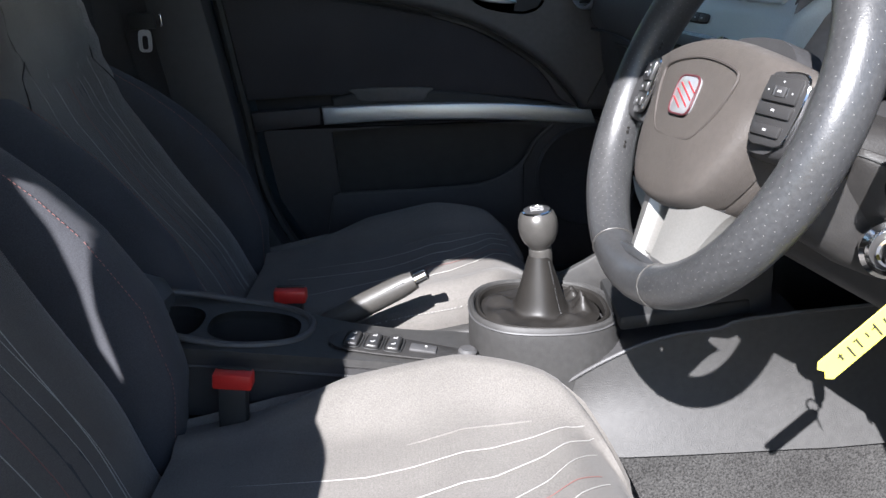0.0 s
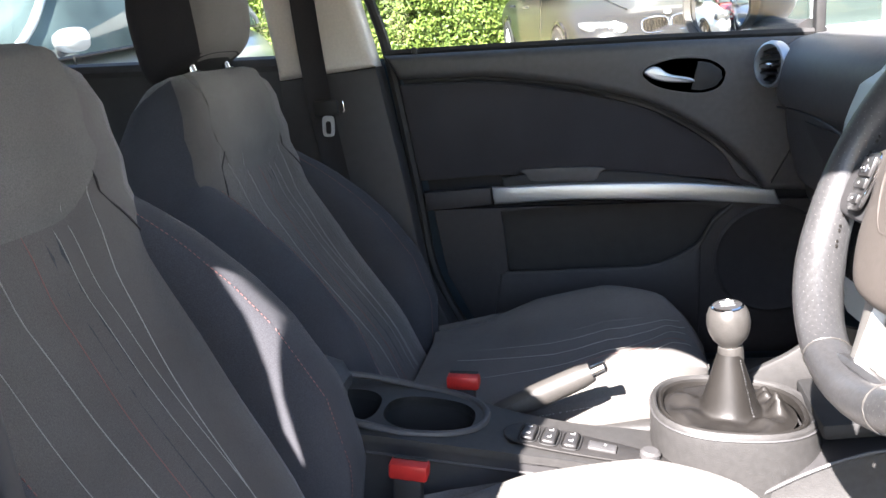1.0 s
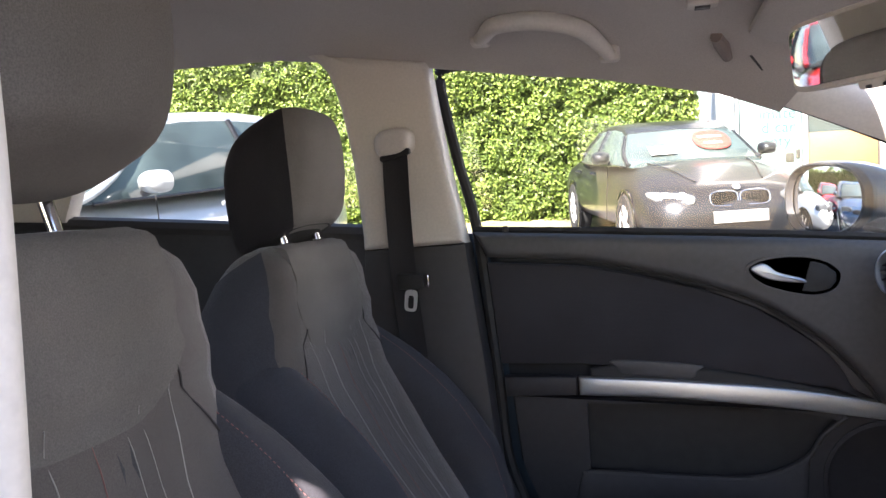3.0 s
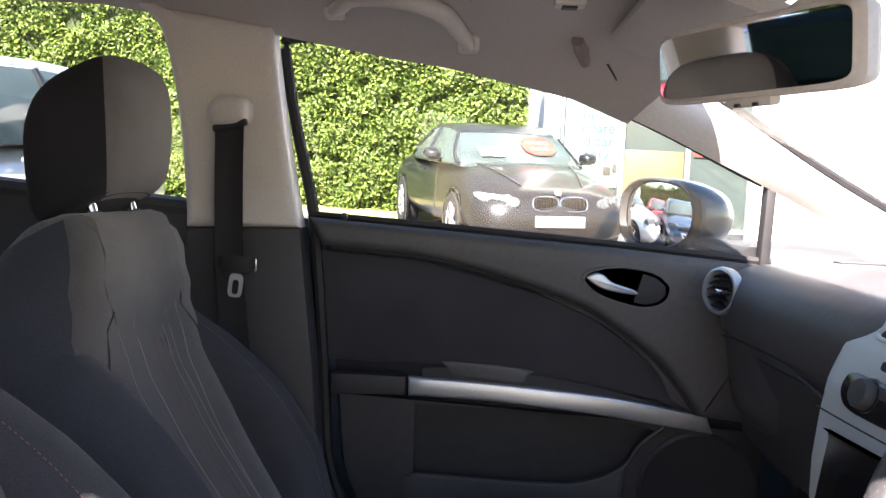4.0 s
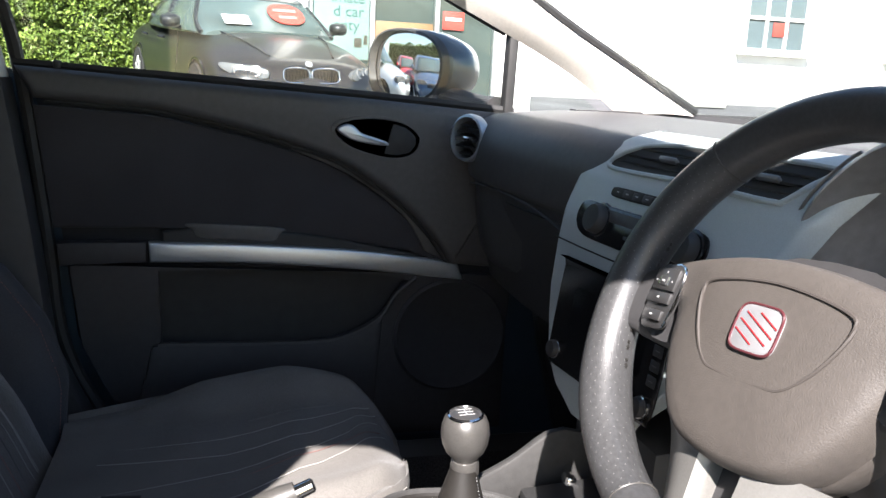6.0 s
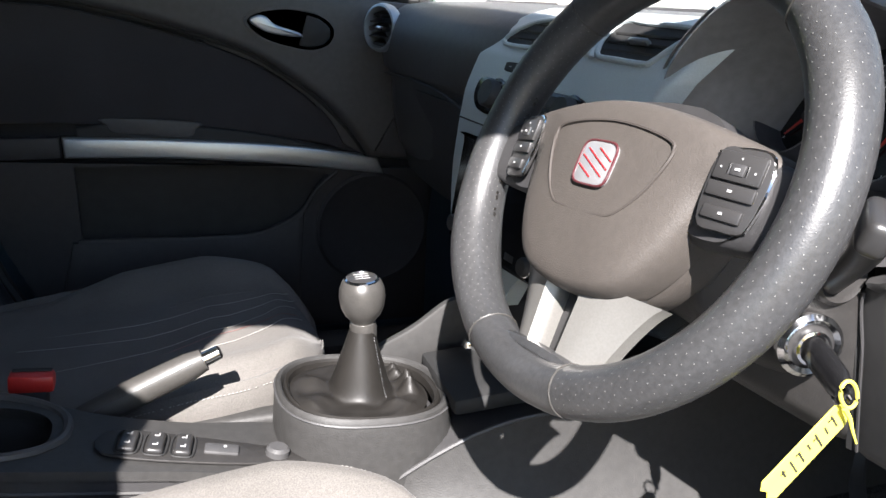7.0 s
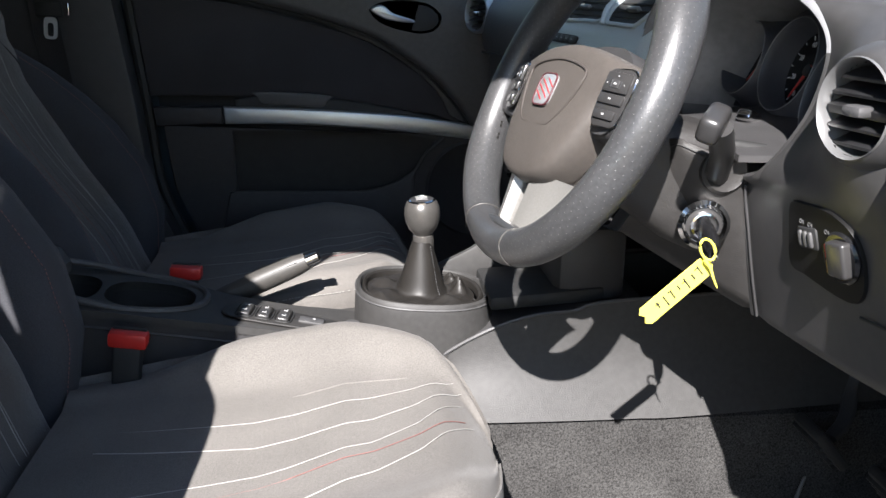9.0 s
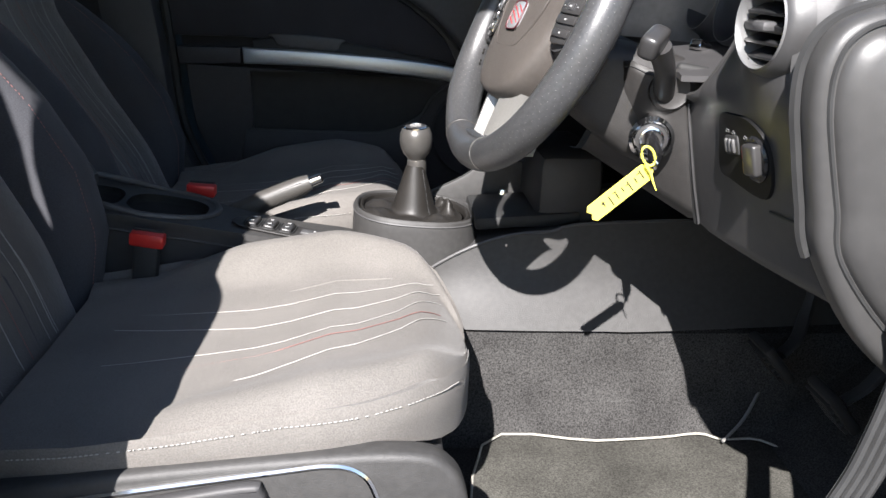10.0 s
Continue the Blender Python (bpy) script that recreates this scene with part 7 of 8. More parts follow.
def leaf_cloud(n, x0, x1, y0, z0, h, size, seed, depth=0.5):
    r = random.Random(seed)
    vs, fs = [], []
    for _ in range(n):
        x = r.uniform(x0, x1)
        top = h * (0.93 + 0.10 * noise.noise(Vector((x * 0.7, 9, 0))))
        if r.random() < 0.14:
            z, y = top + r.uniform(-0.15, 0.12), y0 + r.uniform(-0.1, 1.2)
        else:
            z = r.uniform(0.02, top)
            y = y0 - hedge_front(x, z) + depth * r.random() ** 2 * 0.6 + 0.25 * (z / h) ** 3
        if noise.noise(Vector((x * 3.1, 5, z * 3.1))) < -0.33:
            y += 0.12
        s = size * r.uniform(0.6, 1.35)
        a = Vector((r.gauss(0, 1), r.gauss(0, 0.7) - 0.6, r.gauss(0, 1) + 0.5)).normalized()
        d = a.orthogonal().normalized()
        d = Matrix.Rotation(r.uniform(0, 6.28), 3, a) @ d
        e = a.cross(d)
        c = Vector((x, y, z + z0(y)))
        k = len(vs)
        vs += [c - d * s, c + e * s * 0.48 + a * s * 0.14, c + d * s, c - e * s * 0.48 + a * s * 0.14]
        fs += [(k, k + 1, k + 2), (k, k + 2, k + 3)]
    me = bpy.data.meshes.new("leaves")
    me.from_pydata([tuple(v) for v in vs], [], fs)
    return me


def link_mesh(name, me, material, parent, label):
    me.materials.append(material)
    ob = new(name, me)
    ob.parent = parent
    return tagged(ob, label, kind="stuff")


hedge = thing("hedge", "tall dense sunlit green hedge behind the parked cars", "hedge")
HY = 11.6
part("hedge_core", sheet(lambda u, v: (-16 + 16.35 * u, HY + 0.20 - hedge_front(-16 + 16.35 * u, 3.3 * v), ground_z(HY) + 3.25 * v), 80, 24, 1.0, (0, 1, 0)), LEAF_GAP, hedge, "dark sheet for the shaded gaps between the leaves")
link_mesh("leaves", leaf_cloud(95000, -9.0, 0.42, HY, ground_z, 3.35, 0.037, 1), LEAF, hedge, "small green hedge leaves")
link_mesh("leaves", leaf_cloud(38000, -9.0, 0.42, HY - 0.05, ground_z, 3.4, 0.034, 2, 0.3), LEAF_YOUNG, hedge, "pale young hedge leaves")
link_mesh("leaves", leaf_cloud(12000, -16.0, -9.0, HY, ground_z, 3.35, 0.075, 3), LEAF, hedge, "green hedge leaves")
verge = tagged(part("verge", sheet(lambda u, v: (-16 + 16.4 * u, HY - 0.75 + 0.9 * v, ground_z(HY - 0.75 + 0.9 * v) + 0.02 + 0.05 * v + 0.03 * noise.noise(Vector((u * 60, v * 4, 0)))), 120, 6, 0.1, (0, 0, -1)), pbr("dry_verge", (0.30, 0.28, 0.12), 0.95, grain=(12, 0.4), stain=(1.2, 0.3), bump=(60, 0.8))), "pale dry grass strip at the foot of the hedge", "verge", kind="structure")

# showroom with posters, and the white building beyond it
WALLWHITE = pbr("white_render", (0.82, 0.81, 0.78), 0.85, grain=(30, 0.04), stain=(0.8, 0.06), bump=(90, 0.4))
SHOPGLASS = pbr("shop_glass", (0.060, 0.078, 0.072), 0.08, stain=(0.6, 0.3))
ALU = pbr("aluminium_frame", (0.58, 0.60, 0.60), 0.4, 0.6, stain=(5, 0.06))
ORANGE = pbr("orange_wood", (0.17, 0.100, 0.042), 0.6, stain=(2, 0.35))
POSTER = pbr("mint_poster", (0.15, 0.225, 0.21), 0.7, stain=(1.5, 0.06))
POSTERRED = pbr("red_poster", (0.42, 0.05, 0.035), 0.7, stain=(3, 0.1))
SHOP_Y = 10.2
g0 = ground_z(SHOP_Y)
shop = thing("showroom", "glazed showroom front with posters inside its windows", "showroom")
part("wall", rbox(3.2, 5.0, 4.6, 0.01), WALLWHITE, shop, "white rendered wall", m=pose(2.35, SHOP_Y + 2.75, g0 + 2.3))
part("white_pier", rbox(0.20, 0.25, 4.4, 0.01), WALLWHITE, shop, "white corner pier", m=pose(0.66, SHOP_Y + 0.10, g0 + 2.2))
for x, w in ((1.20, 0.78), (2.06, 0.86), (2.92, 0.80)):
    win = part("shop_window", rbox(w, 0.02, 3.4, 0.004), SHOPGLASS, shop, "dark shop window", m=pose(x, SHOP_Y + 0.22, g0 + 1.8))
for x in (0.80, 1.62, 2.50, 3.34):
    part("mullion", rbox(0.06, 0.10, 3.6, 0.006), ALU, shop, "aluminium post", m=pose(x, SHOP_Y + 0.16, g0 + 1.8))
part("transom", rbox(2.6, 0.08, 0.06, 0.006), ALU, shop, m=pose(2.06, SHOP_Y + 0.17, g0 + 0.12))
sign = part("poster", rbox(0.74, 0.012, 1.28, 0.003), POSTER, shop, "mint green warranty poster", m=pose(1.215, SHOP_Y + 0.195, g0 + 1.28))
for k, s in enumerate(("he", "imate", "d car", "anty")):
    words("poster_words", s, 0.20, pbr("dark_green_ink", (0.03, 0.09, 0.08), 0.7) if k == 0 else bpy.data.materials["dark_green_ink"], Matrix.Translation((1.24 + (-0.06, 0.06, 0.07, 0.05)[k], SHOP_Y + 0.186, g0 + 1.60 - 0.175 * k)) @ pose(0, 0, 0, 90, 0, 0), sign, 0.002)
part("poster_mark", rbox(0.10, 0.006, 0.12, 0.002), INK, sign, m=pose(1.44, SHOP_Y + 0.186, g0 + 0.86))
part("poster_mark", rbox(0.05, 0.006, 0.12, 0.002), INK, sign, m=pose(1.54, SHOP_Y + 0.186, g0 + 0.90))
part("timber_panel", rbox(0.80, 0.02, 0.62, 0.004), ORANGE, shop, "orange timber counter behind the glass", m=pose(2.06, SHOP_Y + 0.19, g0 + 0.85))
part("red_notice", rbox(0.34, 0.012, 0.26, 0.003), POSTERRED, shop, "red notice", m=pose(1.86, SHOP_Y + 0.185, g0 + 1.72))
for x, z in ((1.86, 1.76), (1.86, 1.68)):
    part("notice_bar", rbox(0.22, 0.004, 0.03, 0), WHITE, shop, m=pose(x, SHOP_Y + 0.176, g0 + z))
part("red_notice", rbox(0.30, 0.012, 0.24, 0.003), POSTERRED, shop, "red notice", m=pose(2.74, SHOP_Y + 0.185, g0 + 1.22))
part("notice_bar", rbox(0.22, 0.004, 0.04, 0), WHITE, shop, m=pose(2.74, SHOP_Y + 0.176, g0 + 1.24))

house = thing("white_building", "white rendered building with a multi-pane window", "building")
HB = 13.5
gb = ground_z(HB)
part("wall", rbox(16.0, 4.0, 6.5, 0.02), WALLWHITE, house, "white rendered wall", m=pose(12.0, HB + 2.0, gb + 3.0))
part("plinth", rbox(16.0, 0.12, 0.5, 0.02), pbr("grey_plinth", (0.45, 0.44, 0.42), 0.9, stain=(1.5, 0.12)), house, m=pose(12.0, HB - 0.06, gb + 0.2))
for wx, wz in ((10.0, 1.95), (13.4, 1.95)):
    w = part("window", rbox(1.36, 0.06, 1.8, 0.006), pbr("dark_pane", (0.10, 0.13, 0.14), 0.1) if wx < 11 else bpy.data.materials["dark_pane"], house, "white multi-pane window", m=pose(wx, HB - 0.01, gb + wz))
    for k in range(4):
        part("window_bar", rbox(0.06, 0.05, 1.84, 0.004), WALLWHITE, w, m=pose(wx - 0.66 + 0.44 * k, HB - 0.055, gb + wz))
    for k in range(4):
        part("window_bar", rbox(1.38, 0.05, 0.06, 0.004), WALLWHITE, w, m=pose(wx, HB - 0.057, gb + wz - 0.9 + 0.6 * k))
    part("sill", rbox(1.6, 0.2, 0.08, 0.01), WALLWHITE, w, m=pose(wx, HB - 0.10, gb + wz - 0.96))
part("red_notice", rbox(0.34, 0.01, 0.26, 0.002), POSTERRED, house, "red notice in the window", m=pose(10.1, HB - 0.062, gb + 1.45))
planter = thing("planter", "grey stone trough by the white wall", "planter")
part("trough", rbox(1.0, 0.5, 0.36, 0.03), pbr("grey_stone", (0.30, 0.30, 0.28), 0.9, stain=(3, 0.2), bump=(60, 0.6)), planter, m=pose(7.9, HB - 0.9, ground_z(HB - 0.9) + 0.18))


# ---- parked cars ----
TYRE = pbr("tyre_rubber", (0.018, 0.018, 0.018), 0.85, grain=(60, 0.2))
ALLOY = pbr("alloy", (0.62, 0.62, 0.62), 0.35, 0.7, stain=(10, 0.05))
LAMP = pbr("lamp_glass", (0.085, 0.092, 0.096), 0.18, 0.0, stain=(30, 0.3))
CARGLASS = pbr("dark_car_glass", (0.075, 0.105, 0.105), 0.06, stain=(1.2, 0.5), spec=0.3)


def wheel_part(t, x, y, r, side):
    w = part("wheel", lathe([(r * 0.66, -0.10), (r * 0.93, -0.10), (r, -0.07), (r, 0.07), (r * 0.93, 0.10), (r * 0.66, 0.10), (r * 0.62, 0.0)], 36, caps=False), TYRE, t, "black tyre on an alloy rim", m=Matrix.Translation((x, y, r)) @ pose(0, 0, 0, 90, 0, 0))
    at = Matrix.Translation((x, y + side * 0.085, r)) @ pose(0, 0, 0, -90 * side, 0, 0)
    part("rim", lathe([(r * 0.68, -0.02), (r * 0.70, 0.012), (r * 0.64, 0.006), (r * 0.60, -0.03)], 36, caps=False), ALLOY, w, m=at)
    part("rim_back", lathe([(r * 0.64, -0.05), (0, -0.05)], 24), TYRE, w, m=at)
    for k in range(7):
        part("rim_spoke", rbox(r * 0.60, 0.035, 0.02, 0.006), ALLOY, w, m=at @ pose(0, 0, 0, 0, 0, 360 / 7 * k) @ pose(r * 0.33, 0, 0.0, 0, -4, 0))
    part("rim_hub", lathe([(0.06, -0.01), (0.055, 0.014), (0, 0.016)], 18), ALLOY, w, m=at)


def parked_car(label, paint, m, length, stations, cabin, wheels, radius, group, nose):
    """A parked car. stations: (x, half width, low z, top z) from tail to nose; cabin: (x, half base, half roof, base z, roof z)."""
    t = thing("parked_car", label, "car", group=group)
    rings = []
    for x, w, zl, zt in stations:
        ring = []
        for a, b in oval(0, 0, 1, 1, 36, 3.6):
            z = (zl + zt) / 2 + b * (zt - zl) / 2
            k = (z - zl) / (zt - zl)
            tuck = 1.0 - 0.10 * max(0, k - 0.62) / 0.38 - 0.06 * max(0, 0.25 - k) / 0.25
            ring.append(Vector((x, a * w * tuck, z)))
        rings.append(ring)
    n = 4
    fine_rings = []
    cols = [smoothed([r[k] for r in rings], n) for k in range(36)]
    for i in range(len(cols[0])):
        fine_rings.append([c[i] for c in cols])
    part("body", loft(fine_rings), paint, t, "painted car body", smooth=60)
    crings = []
    for x, wb, wr, zb, zr in cabin:
        ring = []
        for k in range(9):
            f = k / 8
            ring.append(Vector((x, -wb + (wb - wr) * f ** 1.4, zb + (zr - zb) * f ** 0.85)))
        ring += [Vector((x, -wr * 0.5, zr + 0.012)), Vector((x, 0, zr + 0.018)), Vector((x, wr * 0.5, zr + 0.012))]
        ring += [Vector((x, -p.y, p.z)) for p in reversed(ring[:9])]
        crings.append(ring)
    cols = [smoothed([r[k] for r in crings], 4) for k in range(len(crings[0]))]
    cr = [[c[i] for c in cols] for i in range(len(cols[0]))]
    cab = part("cabin_glass", loft(cr), CARGLASS, t, "dark car glass", smooth=60)
    # roof skin and pillars over the glass
    lo, hi = len(cr) * 0.30, len(cr) * 0.72
    roof = [[p + Vector((0, 0, 0.006)) for p in r[7:14]] for i, r in enumerate(cr) if lo < i < hi]
    part("roof", loft([[p for p in r] + [p - Vector((0, 0, 0.02)) for p in reversed(r)] for r in roof]), paint, t, smooth=60)
    for s in (0, 1):
        idx = 7 if s == 0 else len(cr[0]) - 8
        for i0, i1, low in ((int(hi) - 1, len(cr) - 2, 1), (int(lo) + 1, 1, 1)):
            pts = []
            for k in range(9):
                i = round(i0 + (i1 - i0) * k / 8)
                r = cr[i]
                j = max(0, min(7, round(7 - 6 * k / 8)))
                p = r[j] if s == 0 else r[len(r) - 1 - j]
                pts.append(p + Vector((0, -0.004 if s == 0 else 0.004, 0.003)))
            part("pillar", tube(pts, 0.026, 8), paint, t)
        mid = cr[(int(lo) + int(hi)) // 2 - 1]
        pts = [mid[j] if s == 0 else mid[len(mid) - 1 - j] for j in range(0, 8)]
        part("door_pillar", tube([p + Vector((0, -0.004 if s == 0 else 0.004, 0)) for p in pts], 0.026, 8), GLOSSBLACK, t)
        pts = [r[0] if s == 0 else r[-1] for r in cr[2:-2]]
        part("belt_line", tube([p + Vector((0, -0.006 if s == 0 else 0.006, 0.0)) for p in pts], 0.012, 6), GLOSSBLACK, t)
    wb = max(s[1] for s in stations)
    for x in wheels:
        for side in (-1, 1):
            part("wheel_arch", lathe([(radius * 1.14, -0.02), (radius * 1.16, 0.012), (radius * 1.08, 0.014), (radius * 1.02, -0.02)], 32, caps=False), GLOSSBLACK, t, m=Matrix.Translation((x, side * (wb - 0.016), radius)) @ pose(0, 0, 0, -90 * side, 0, 0))
            part("arch_well", lathe([(radius * 1.06, 0.004), (0, 0.004)], 28), TYRE, t, m=Matrix.Translation((x, side * (wb - 0.018), radius)) @ pose(0, 0, 0, -90 * side, 0, 0))
            wheel_part(t, x, side * (wb - 0.095), radius, side)
    for side in (-1, 1):
        mx0 = cabin[-2][0] - 0.12
        mz0 = cabin[-2][3] + 0.10
        mr = part("wing_mirror", loft([[Vector((mx0 + k, side * (wb + 0.06 + 0.10 * s * a), mz0 + 0.07 * s * b)) for a, b in oval(0, 0, 1, 1, 20, 2.6)] for k, s in ((-0.03, 1.0), (0.03, 1.0), (0.08, 0.75), (0.11, 0.3))]), paint, t, "painted wing mirror")
        part("mirror_foot", tube([(mx0, side * (wb - 0.05), mz0 - 0.07), (mx0, side * (wb + 0.03), mz0 - 0.04)], 0.025, 8), GLOSSBLACK, mr)
        hz = stations[len(stations) // 2][3] - 0.13
        for hx in (-0.12, -0.98):
            part("door_handle", tube(smoothed([(hx - 0.10, side * (wb - 0.03), hz), (hx, side * (wb + 0.012), hz + 0.004), (hx + 0.10, side * (wb - 0.03), hz)], 4), 0.014, 8, flat=1.2), paint, t)
        part("door_gap", tube([(0.62, side * (wb - 0.004), 0.32), (0.66, side * (wb - 0.002), 0.60), (0.64, side * (wb - 0.035), hz + 0.10)], 0.005, 5), TYRE, t)
    nose(t)
    t.matrix_world = m
    return t


GRILLE = pbr("grille_black", (0.004, 0.004, 0.004), 0.6, spec=0.2)
PLATEPALE = pbr("plate_reflective_white", (0.34, 0.34, 0.33), 0.5, stain=(8, 0.05))


def coupe_nose(t):
    """Front of the dark coupe: double kidney grille, lamps, intake and plate."""
    for s in (-1, 1):
        k = part("grille", prism(oval(0, 0, 0.135, 0.068, 32, 3.2), 0.03, 0.008), GRILLE, t, "black kidney grille with chrome frame", m=facing_car(2.235, s * 0.150, 0.60, s * -5, -14))
        part("grille_frame", tube([facing_car(2.235, s * 0.150, 0.60, s * -5, -14) @ Vector((x, y, 0.030)) for x, y in oval(0, 0, 0.137, 0.070, 32, 3.2)], 0.006, 8, closed=True), CHROME, k)
        for j in range(8):
            part("grille_bar", rbox(0.006, 0.12, 0.012, 0.002), GRILLE, k, m=facing_car(2.235, s * 0.150, 0.60, s * -5, -14) @ pose(-0.105 + 0.03 * j, 0, 0.030))
        lamp = part("headlight", prism(curve2([(-0.20, -0.055), (-0.21, 0.020), (-0.10, 0.055), (0.10, 0.070), (0.25, 0.075), (0.24, 0.02), (0.10, -0.045), (-0.08, -0.062)], 4, True) if s > 0 else [(-x, y) for x, y in curve2([(-0.20, -0.055), (-0.21, 0.020), (-0.10, 0.055), (0.10, 0.070), (0.25, 0.075), (0.24, 0.02), (0.10, -0.045), (-0.08, -0.062)], 4, True)], 0.05, 0.012), LAMP, t, "clear headlight", m=facing_car(2.125, s * 0.585, 0.610, s * 30, -20))
        for j in (-0.09, 0.06):
            part("lamp_ring", tube([facing_car(2.125, s * 0.585, 0.610, s * 30, -20) @ Vector((s * j + 0.048 * math.cos(w), 0.005 + 0.048 * math.sin(w), 0.052)) for w in (2 * math.pi * q / 20 for q in range(20))], 0.007, 6, closed=True), VENTRING, lamp)
        part("fog_lamp", lathe([(0.04, 0), (0.04, 0.02), (0, 0.025)], 18), LAMP, t, m=facing_car(2.14, s * 0.64, 0.27, s * 24, 0))
    part("intake", prism(oval(0, 0, 0.46, 0.060, 32, 4), 0.03, 0.008), TYRE, t, "black lower air intake", m=facing_car(2.225, 0, 0.30, 0, 0))
    part("splitter", tube([(2.10, -0.70, 0.21), (2.24, -0.40, 0.205), (2.27, 0, 0.205), (2.24, 0.40, 0.205), (2.10, 0.70, 0.21)], 0.02, 6), GLOSSBLACK, t)
    p = part("number_plate", rbox(0.52, 0.11, 0.012, 0.003), PLATEPALE, t, "white number plate with blank bars", m=facing_car(2.30, 0, 0.435, 0, -4))
    for x, w in ((-0.17, 0.07), (-0.075, 0.06), (0.0, 0.05), (0.085, 0.06), (0.175, 0.07)):  # blank
        part("plate_bar", rbox(w * 0.8, 0.030, 0.002, 0), SYMBOL, p, m=facing_car(2.30, 0, 0.435, 0, -4) @ pose(x, 0, 0.0075))
    part("round_badge", lathe([(0.036, 0), (0.036, 0.008), (0, 0.012)], 24), ALLOY, t, "round silver badge", m=facing_car(2.185, 0, 0.705, 0, -50))
    # bonnet creases and sale stickers in the windscreen
    for s in (-1, 1):
        part("bonnet_crease", tube(smoothed([(0.98, s * 0.56, 0.952), (1.5, s * 0.46, 0.895), (2.0, s * 0.33, 0.765)], 6), 0.010, 6), t_paint, t)
    glass_plane = Matrix(((0, 0, 1, 0), (1, 0, 0, 0), (0, 1, 0, 0), (0, 0, 0, 1)))
    at = Matrix.Translation((0.815, 0.27, 1.150)) @ pose(0, 0, 0, 0, -61, 0) @ glass_plane
    part("red_sticker", prism(oval(0, 0, 0.20, 0.21, 32, 2.4), 0.004), POSTERRED, t, "red sale sticker in the windscreen", m=at)
    for y, w in ((0.07, 0.26), (-0.07, 0.20)):
        part("sticker_bar", rbox(w, 0.05, 0.002, 0), POSTER, t, m=at @ pose(0, y, 0.006))
    part("price_card", prism([(-0.14, -0.09), (0.14, -0.09), (0.14, 0.09), (-0.14, 0.09)], 0.003), WHITE, t, "white price card", m=Matrix.Translation((0.975, -0.33, 1.070)) @ pose(0, 0, 0, 0, -61, 0) @ glass_plane)


def facing_car(x, y, z, yaw=0.0, tilt=0.0):
    """A frame on the nose of a car: x to its left, y up, z ahead."""
    return Matrix.Translation((x, y, z)) @ pose(0, 0, 0, 0, tilt, yaw) @ Matrix(((0, 0, 1, 0), (1, 0, 0, 0), (0, 1, 0, 0), (0, 0, 0, 1)))


def plain_nose(t):
    for s in (-1, 1):
        part("headlight", loft([[Vector((2.0 + k - 0.18 * a * (1 if s > 0 else -1) * s * 0.5, s * 0.60 + 0.20 * a * q, 0.68 + 0.08 * b * q)) for a, b in oval(0, 0, 1, 1, 24, 3)] for k, q in ((-0.10, 1.0), (0.05, 1.0), (0.08, 0.8))]), LAMP, t, "clear headlight")
    part("grille", prism(oval(0, 0, 0.40, 0.06, 28, 5), 0.03, 0.008), TYRE, t, "black grille", m=facing_car(2.16, 0, 0.62, 0, -8))
    p = part("number_plate", rbox(0.52, 0.11, 0.012, 0.003), WHITE, t, m=facing_car(2.24, 0, 0.45, 0, 0))
    for x in (-0.17, -0.06, 0.06, 0.17):
        part("plate_bar", rbox(0.07, 0.055, 0.002, 0), INK, p, m=facing_car(2.24, 0, 0.45, 0, 0) @ pose(x, 0, 0.0075))


COUPE = [(-2.29, 0.60, 0.36, 0.86), (-2.20, 0.78, 0.26, 0.96), (-1.7, 0.87, 0.19, 0.985), (-0.8, 0.885, 0.17, 0.955), (0.2, 0.885, 0.17, 0.945), (0.95, 0.885, 0.17, 0.955), (1.5, 0.875, 0.18, 0.895), (1.95, 0.84, 0.19, 0.78), (2.18, 0.74, 0.21, 0.68), (2.28, 0.60, 0.25, 0.56)]
COUPE_CAB = [(-1.78, 0.62, 0.50, 0.93, 0.98), (-1.35, 0.72, 0.55, 0.93, 1.18), (-0.75, 0.76, 0.56, 0.92, 1.34), (-0.1, 0.77, 0.55, 0.92, 1.375), (0.42, 0.77, 0.56, 0.92, 1.31), (0.82, 0.76, 0.62, 0.92, 1.10), (1.12, 0.70, 0.60, 0.90, 0.95)]
HATCH = [(-2.05, 0.66, 0.36, 0.90), (-1.95, 0.80, 0.24, 1.00), (-1.5, 0.875, 0.19, 1.02), (-0.6, 0.885, 0.18, 1.00), (0.3, 0.885, 0.18, 0.99), (0.95, 0.88, 0.18, 1.00), (1.5, 0.86, 0.19, 0.93), (1.9, 0.81, 0.20, 0.80), (2.12, 0.70, 0.22, 0.66), (2.2, 0.58, 0.28, 0.54)]
HATCH_CAB = [(-1.98, 0.66, 0.54, 0.96, 1.06), (-1.75, 0.74, 0.57, 0.97, 1.34), (-1.1, 0.78, 0.58, 0.97, 1.48), (-0.3, 0.785, 0.58, 0.97, 1.51), (0.35, 0.78, 0.58, 0.96, 1.45), (0.85, 0.77, 0.62, 0.96, 1.20), (1.25, 0.72, 0.62, 0.95, 1.0)]


def car_at(x, y, heading):
    """On the sloping ground, its nose turned to heading (degrees from +x)."""
    return Matrix.Translation((0, 0, -0.02)) @ pose(0, 0, 0, math.degrees(math.atan(RISE)), 0, 0) @ pose(x, y, 0.0, 0, 0, heading)


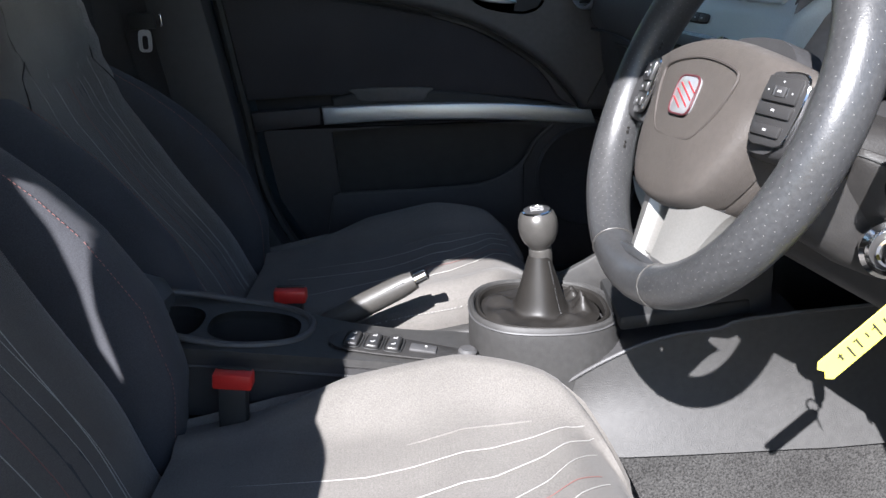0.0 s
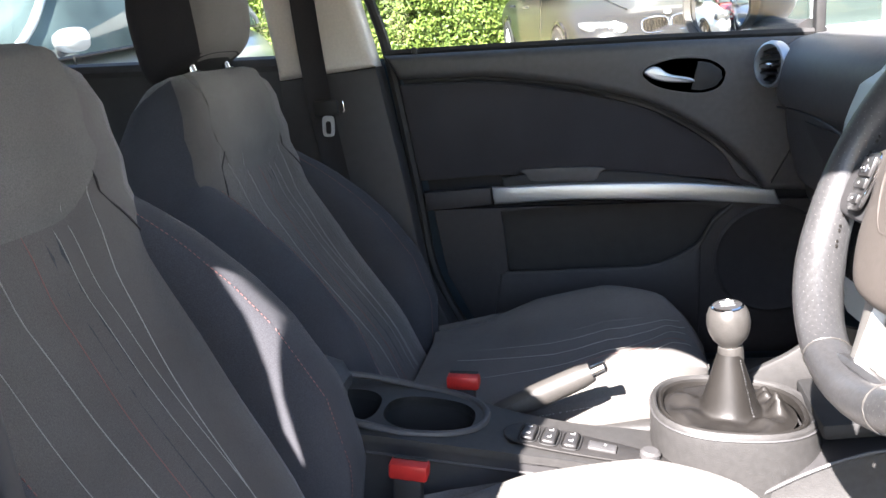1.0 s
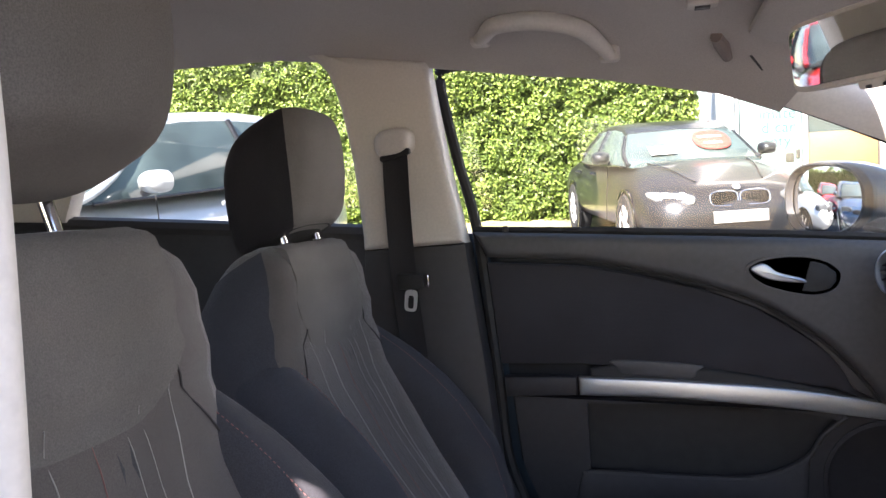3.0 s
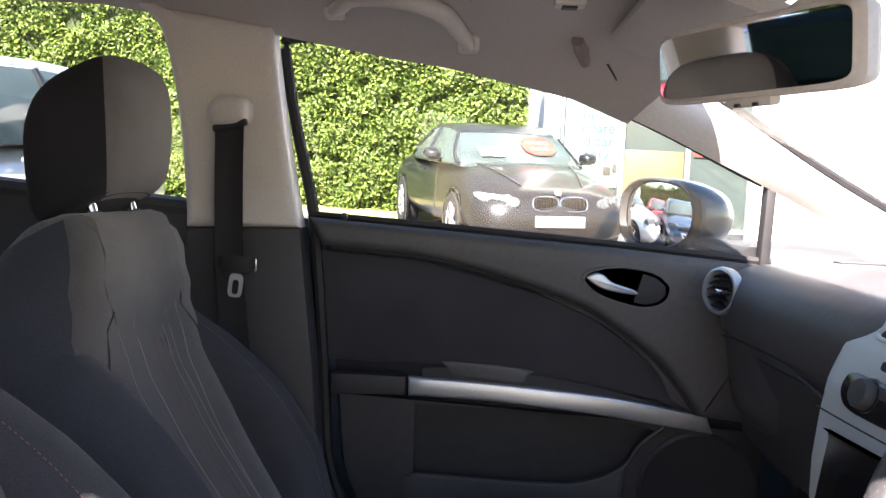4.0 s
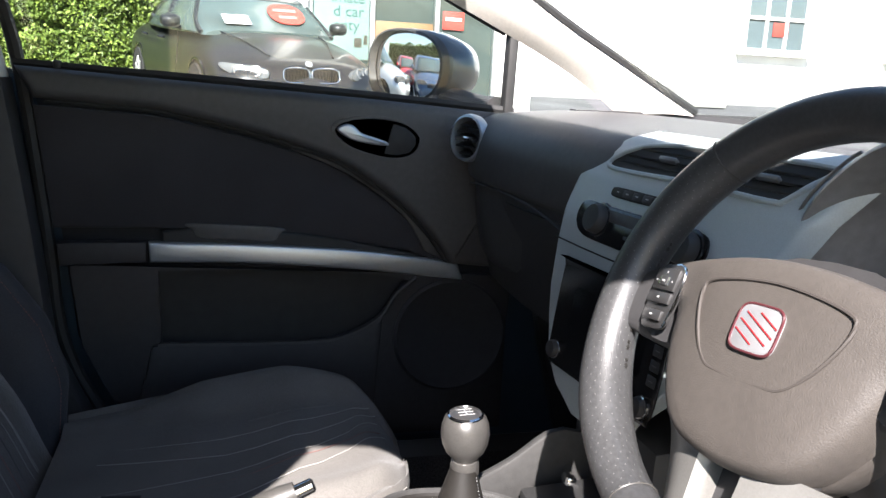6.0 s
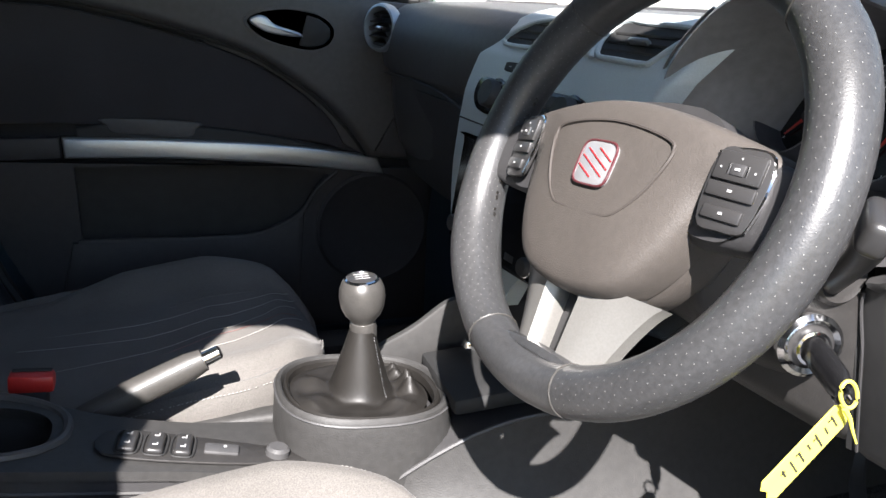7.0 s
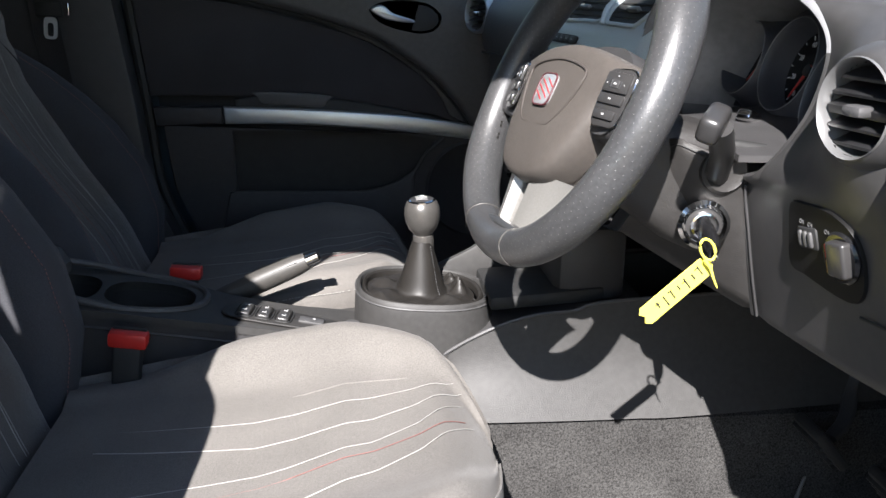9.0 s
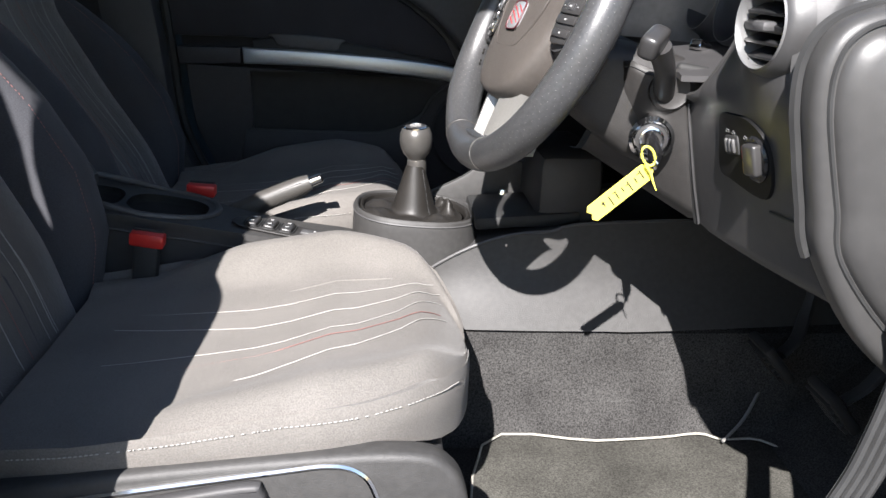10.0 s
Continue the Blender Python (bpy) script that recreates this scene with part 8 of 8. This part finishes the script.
t_paint = pbr("dark_grey_metallic", (0.032, 0.034, 0.037), 0.32, 0.55, coat=0.40, stain=(2, 0.08))
SILVERCAR = pbr("silver_car_paint", (0.55, 0.57, 0.57), 0.28, 0.55, coat=0.8, stain=(2, 0.05))
REDCAR = pbr("red_car_paint", (0.55, 0.03, 0.03), 0.25, 0.0, coat=1.0, stain=(2, 0.06))
BLUECAR = pbr("dark_blue_car_paint", (0.04, 0.07, 0.12), 0.25, 0.2, coat=1.0, stain=(2, 0.04))
TEALCAR = pbr("teal_car_paint", (0.10, 0.30, 0.32), 0.25, 0.3, coat=1.0, stain=(2, 0.06))
hx, hy = 0.284, -0.959
parked_car("dark grey metallic coupe with double grille, parked by the hedge", t_paint, car_at(0.55 - 2.30 * hx, 7.30 - 2.30 * hy, -73.5), 4.58, COUPE, COUPE_CAB, (1.42, -1.34), 0.325, "parked cars", coupe_nose)
parked_car("silver family car parked beside the dark coupe", SILVERCAR, car_at(-4.25, 4.75, -96) @ Matrix.Scale(1.08, 4), 4.25, HATCH, HATCH_CAB, (1.32, -1.28), 0.315, "parked cars", plain_nose)
parked_car("red hatchback parked behind on the forecourt", REDCAR, car_at(-6.6, -3.4, 20), 4.25, HATCH, HATCH_CAB, (1.32, -1.28), 0.315, "parked cars", plain_nose)
parked_car("dark blue hatchback parked further back on the forecourt", BLUECAR, car_at(-6.8, 1.9, -20), 4.25, HATCH, HATCH_CAB, (1.32, -1.28), 0.315, "parked cars", plain_nose)
parked_car("teal hatchback parked on the forecourt", TEALCAR, car_at(-3.6, -4.2, 60), 4.25, HATCH, HATCH_CAB, (1.32, -1.28), 0.315, "parked cars", plain_nose)
parked_car("red hatchback standing beyond the dark blue one", REDCAR, car_at(-9.6, 4.2, -30), 4.25, HATCH, HATCH_CAB, (1.32, -1.28), 0.315, "parked cars", plain_nose)

# dark trees along the rear of the forecourt
rear_hedge = thing("hedge", "dark green tree screen along the rear of the forecourt", "hedge", pose(-22, 0, 0, 0, 0, 90))
o = link_mesh("leaves", leaf_cloud(9000, -9.0, 13.0, 0.0, lambda y: 0.0, 4.2, 0.16, 7), LEAF, rear_hedge, "dark green leaves")
core = part("hedge_core", sheet(lambda u, v: (-9 + 22 * u, 0.25 - hedge_front(-9 + 22 * u, 4 * v), -0.6 + 4.4 * v), 40, 12, 0.8, (0, 1, 0)), LEAF_GAP, rear_hedge)
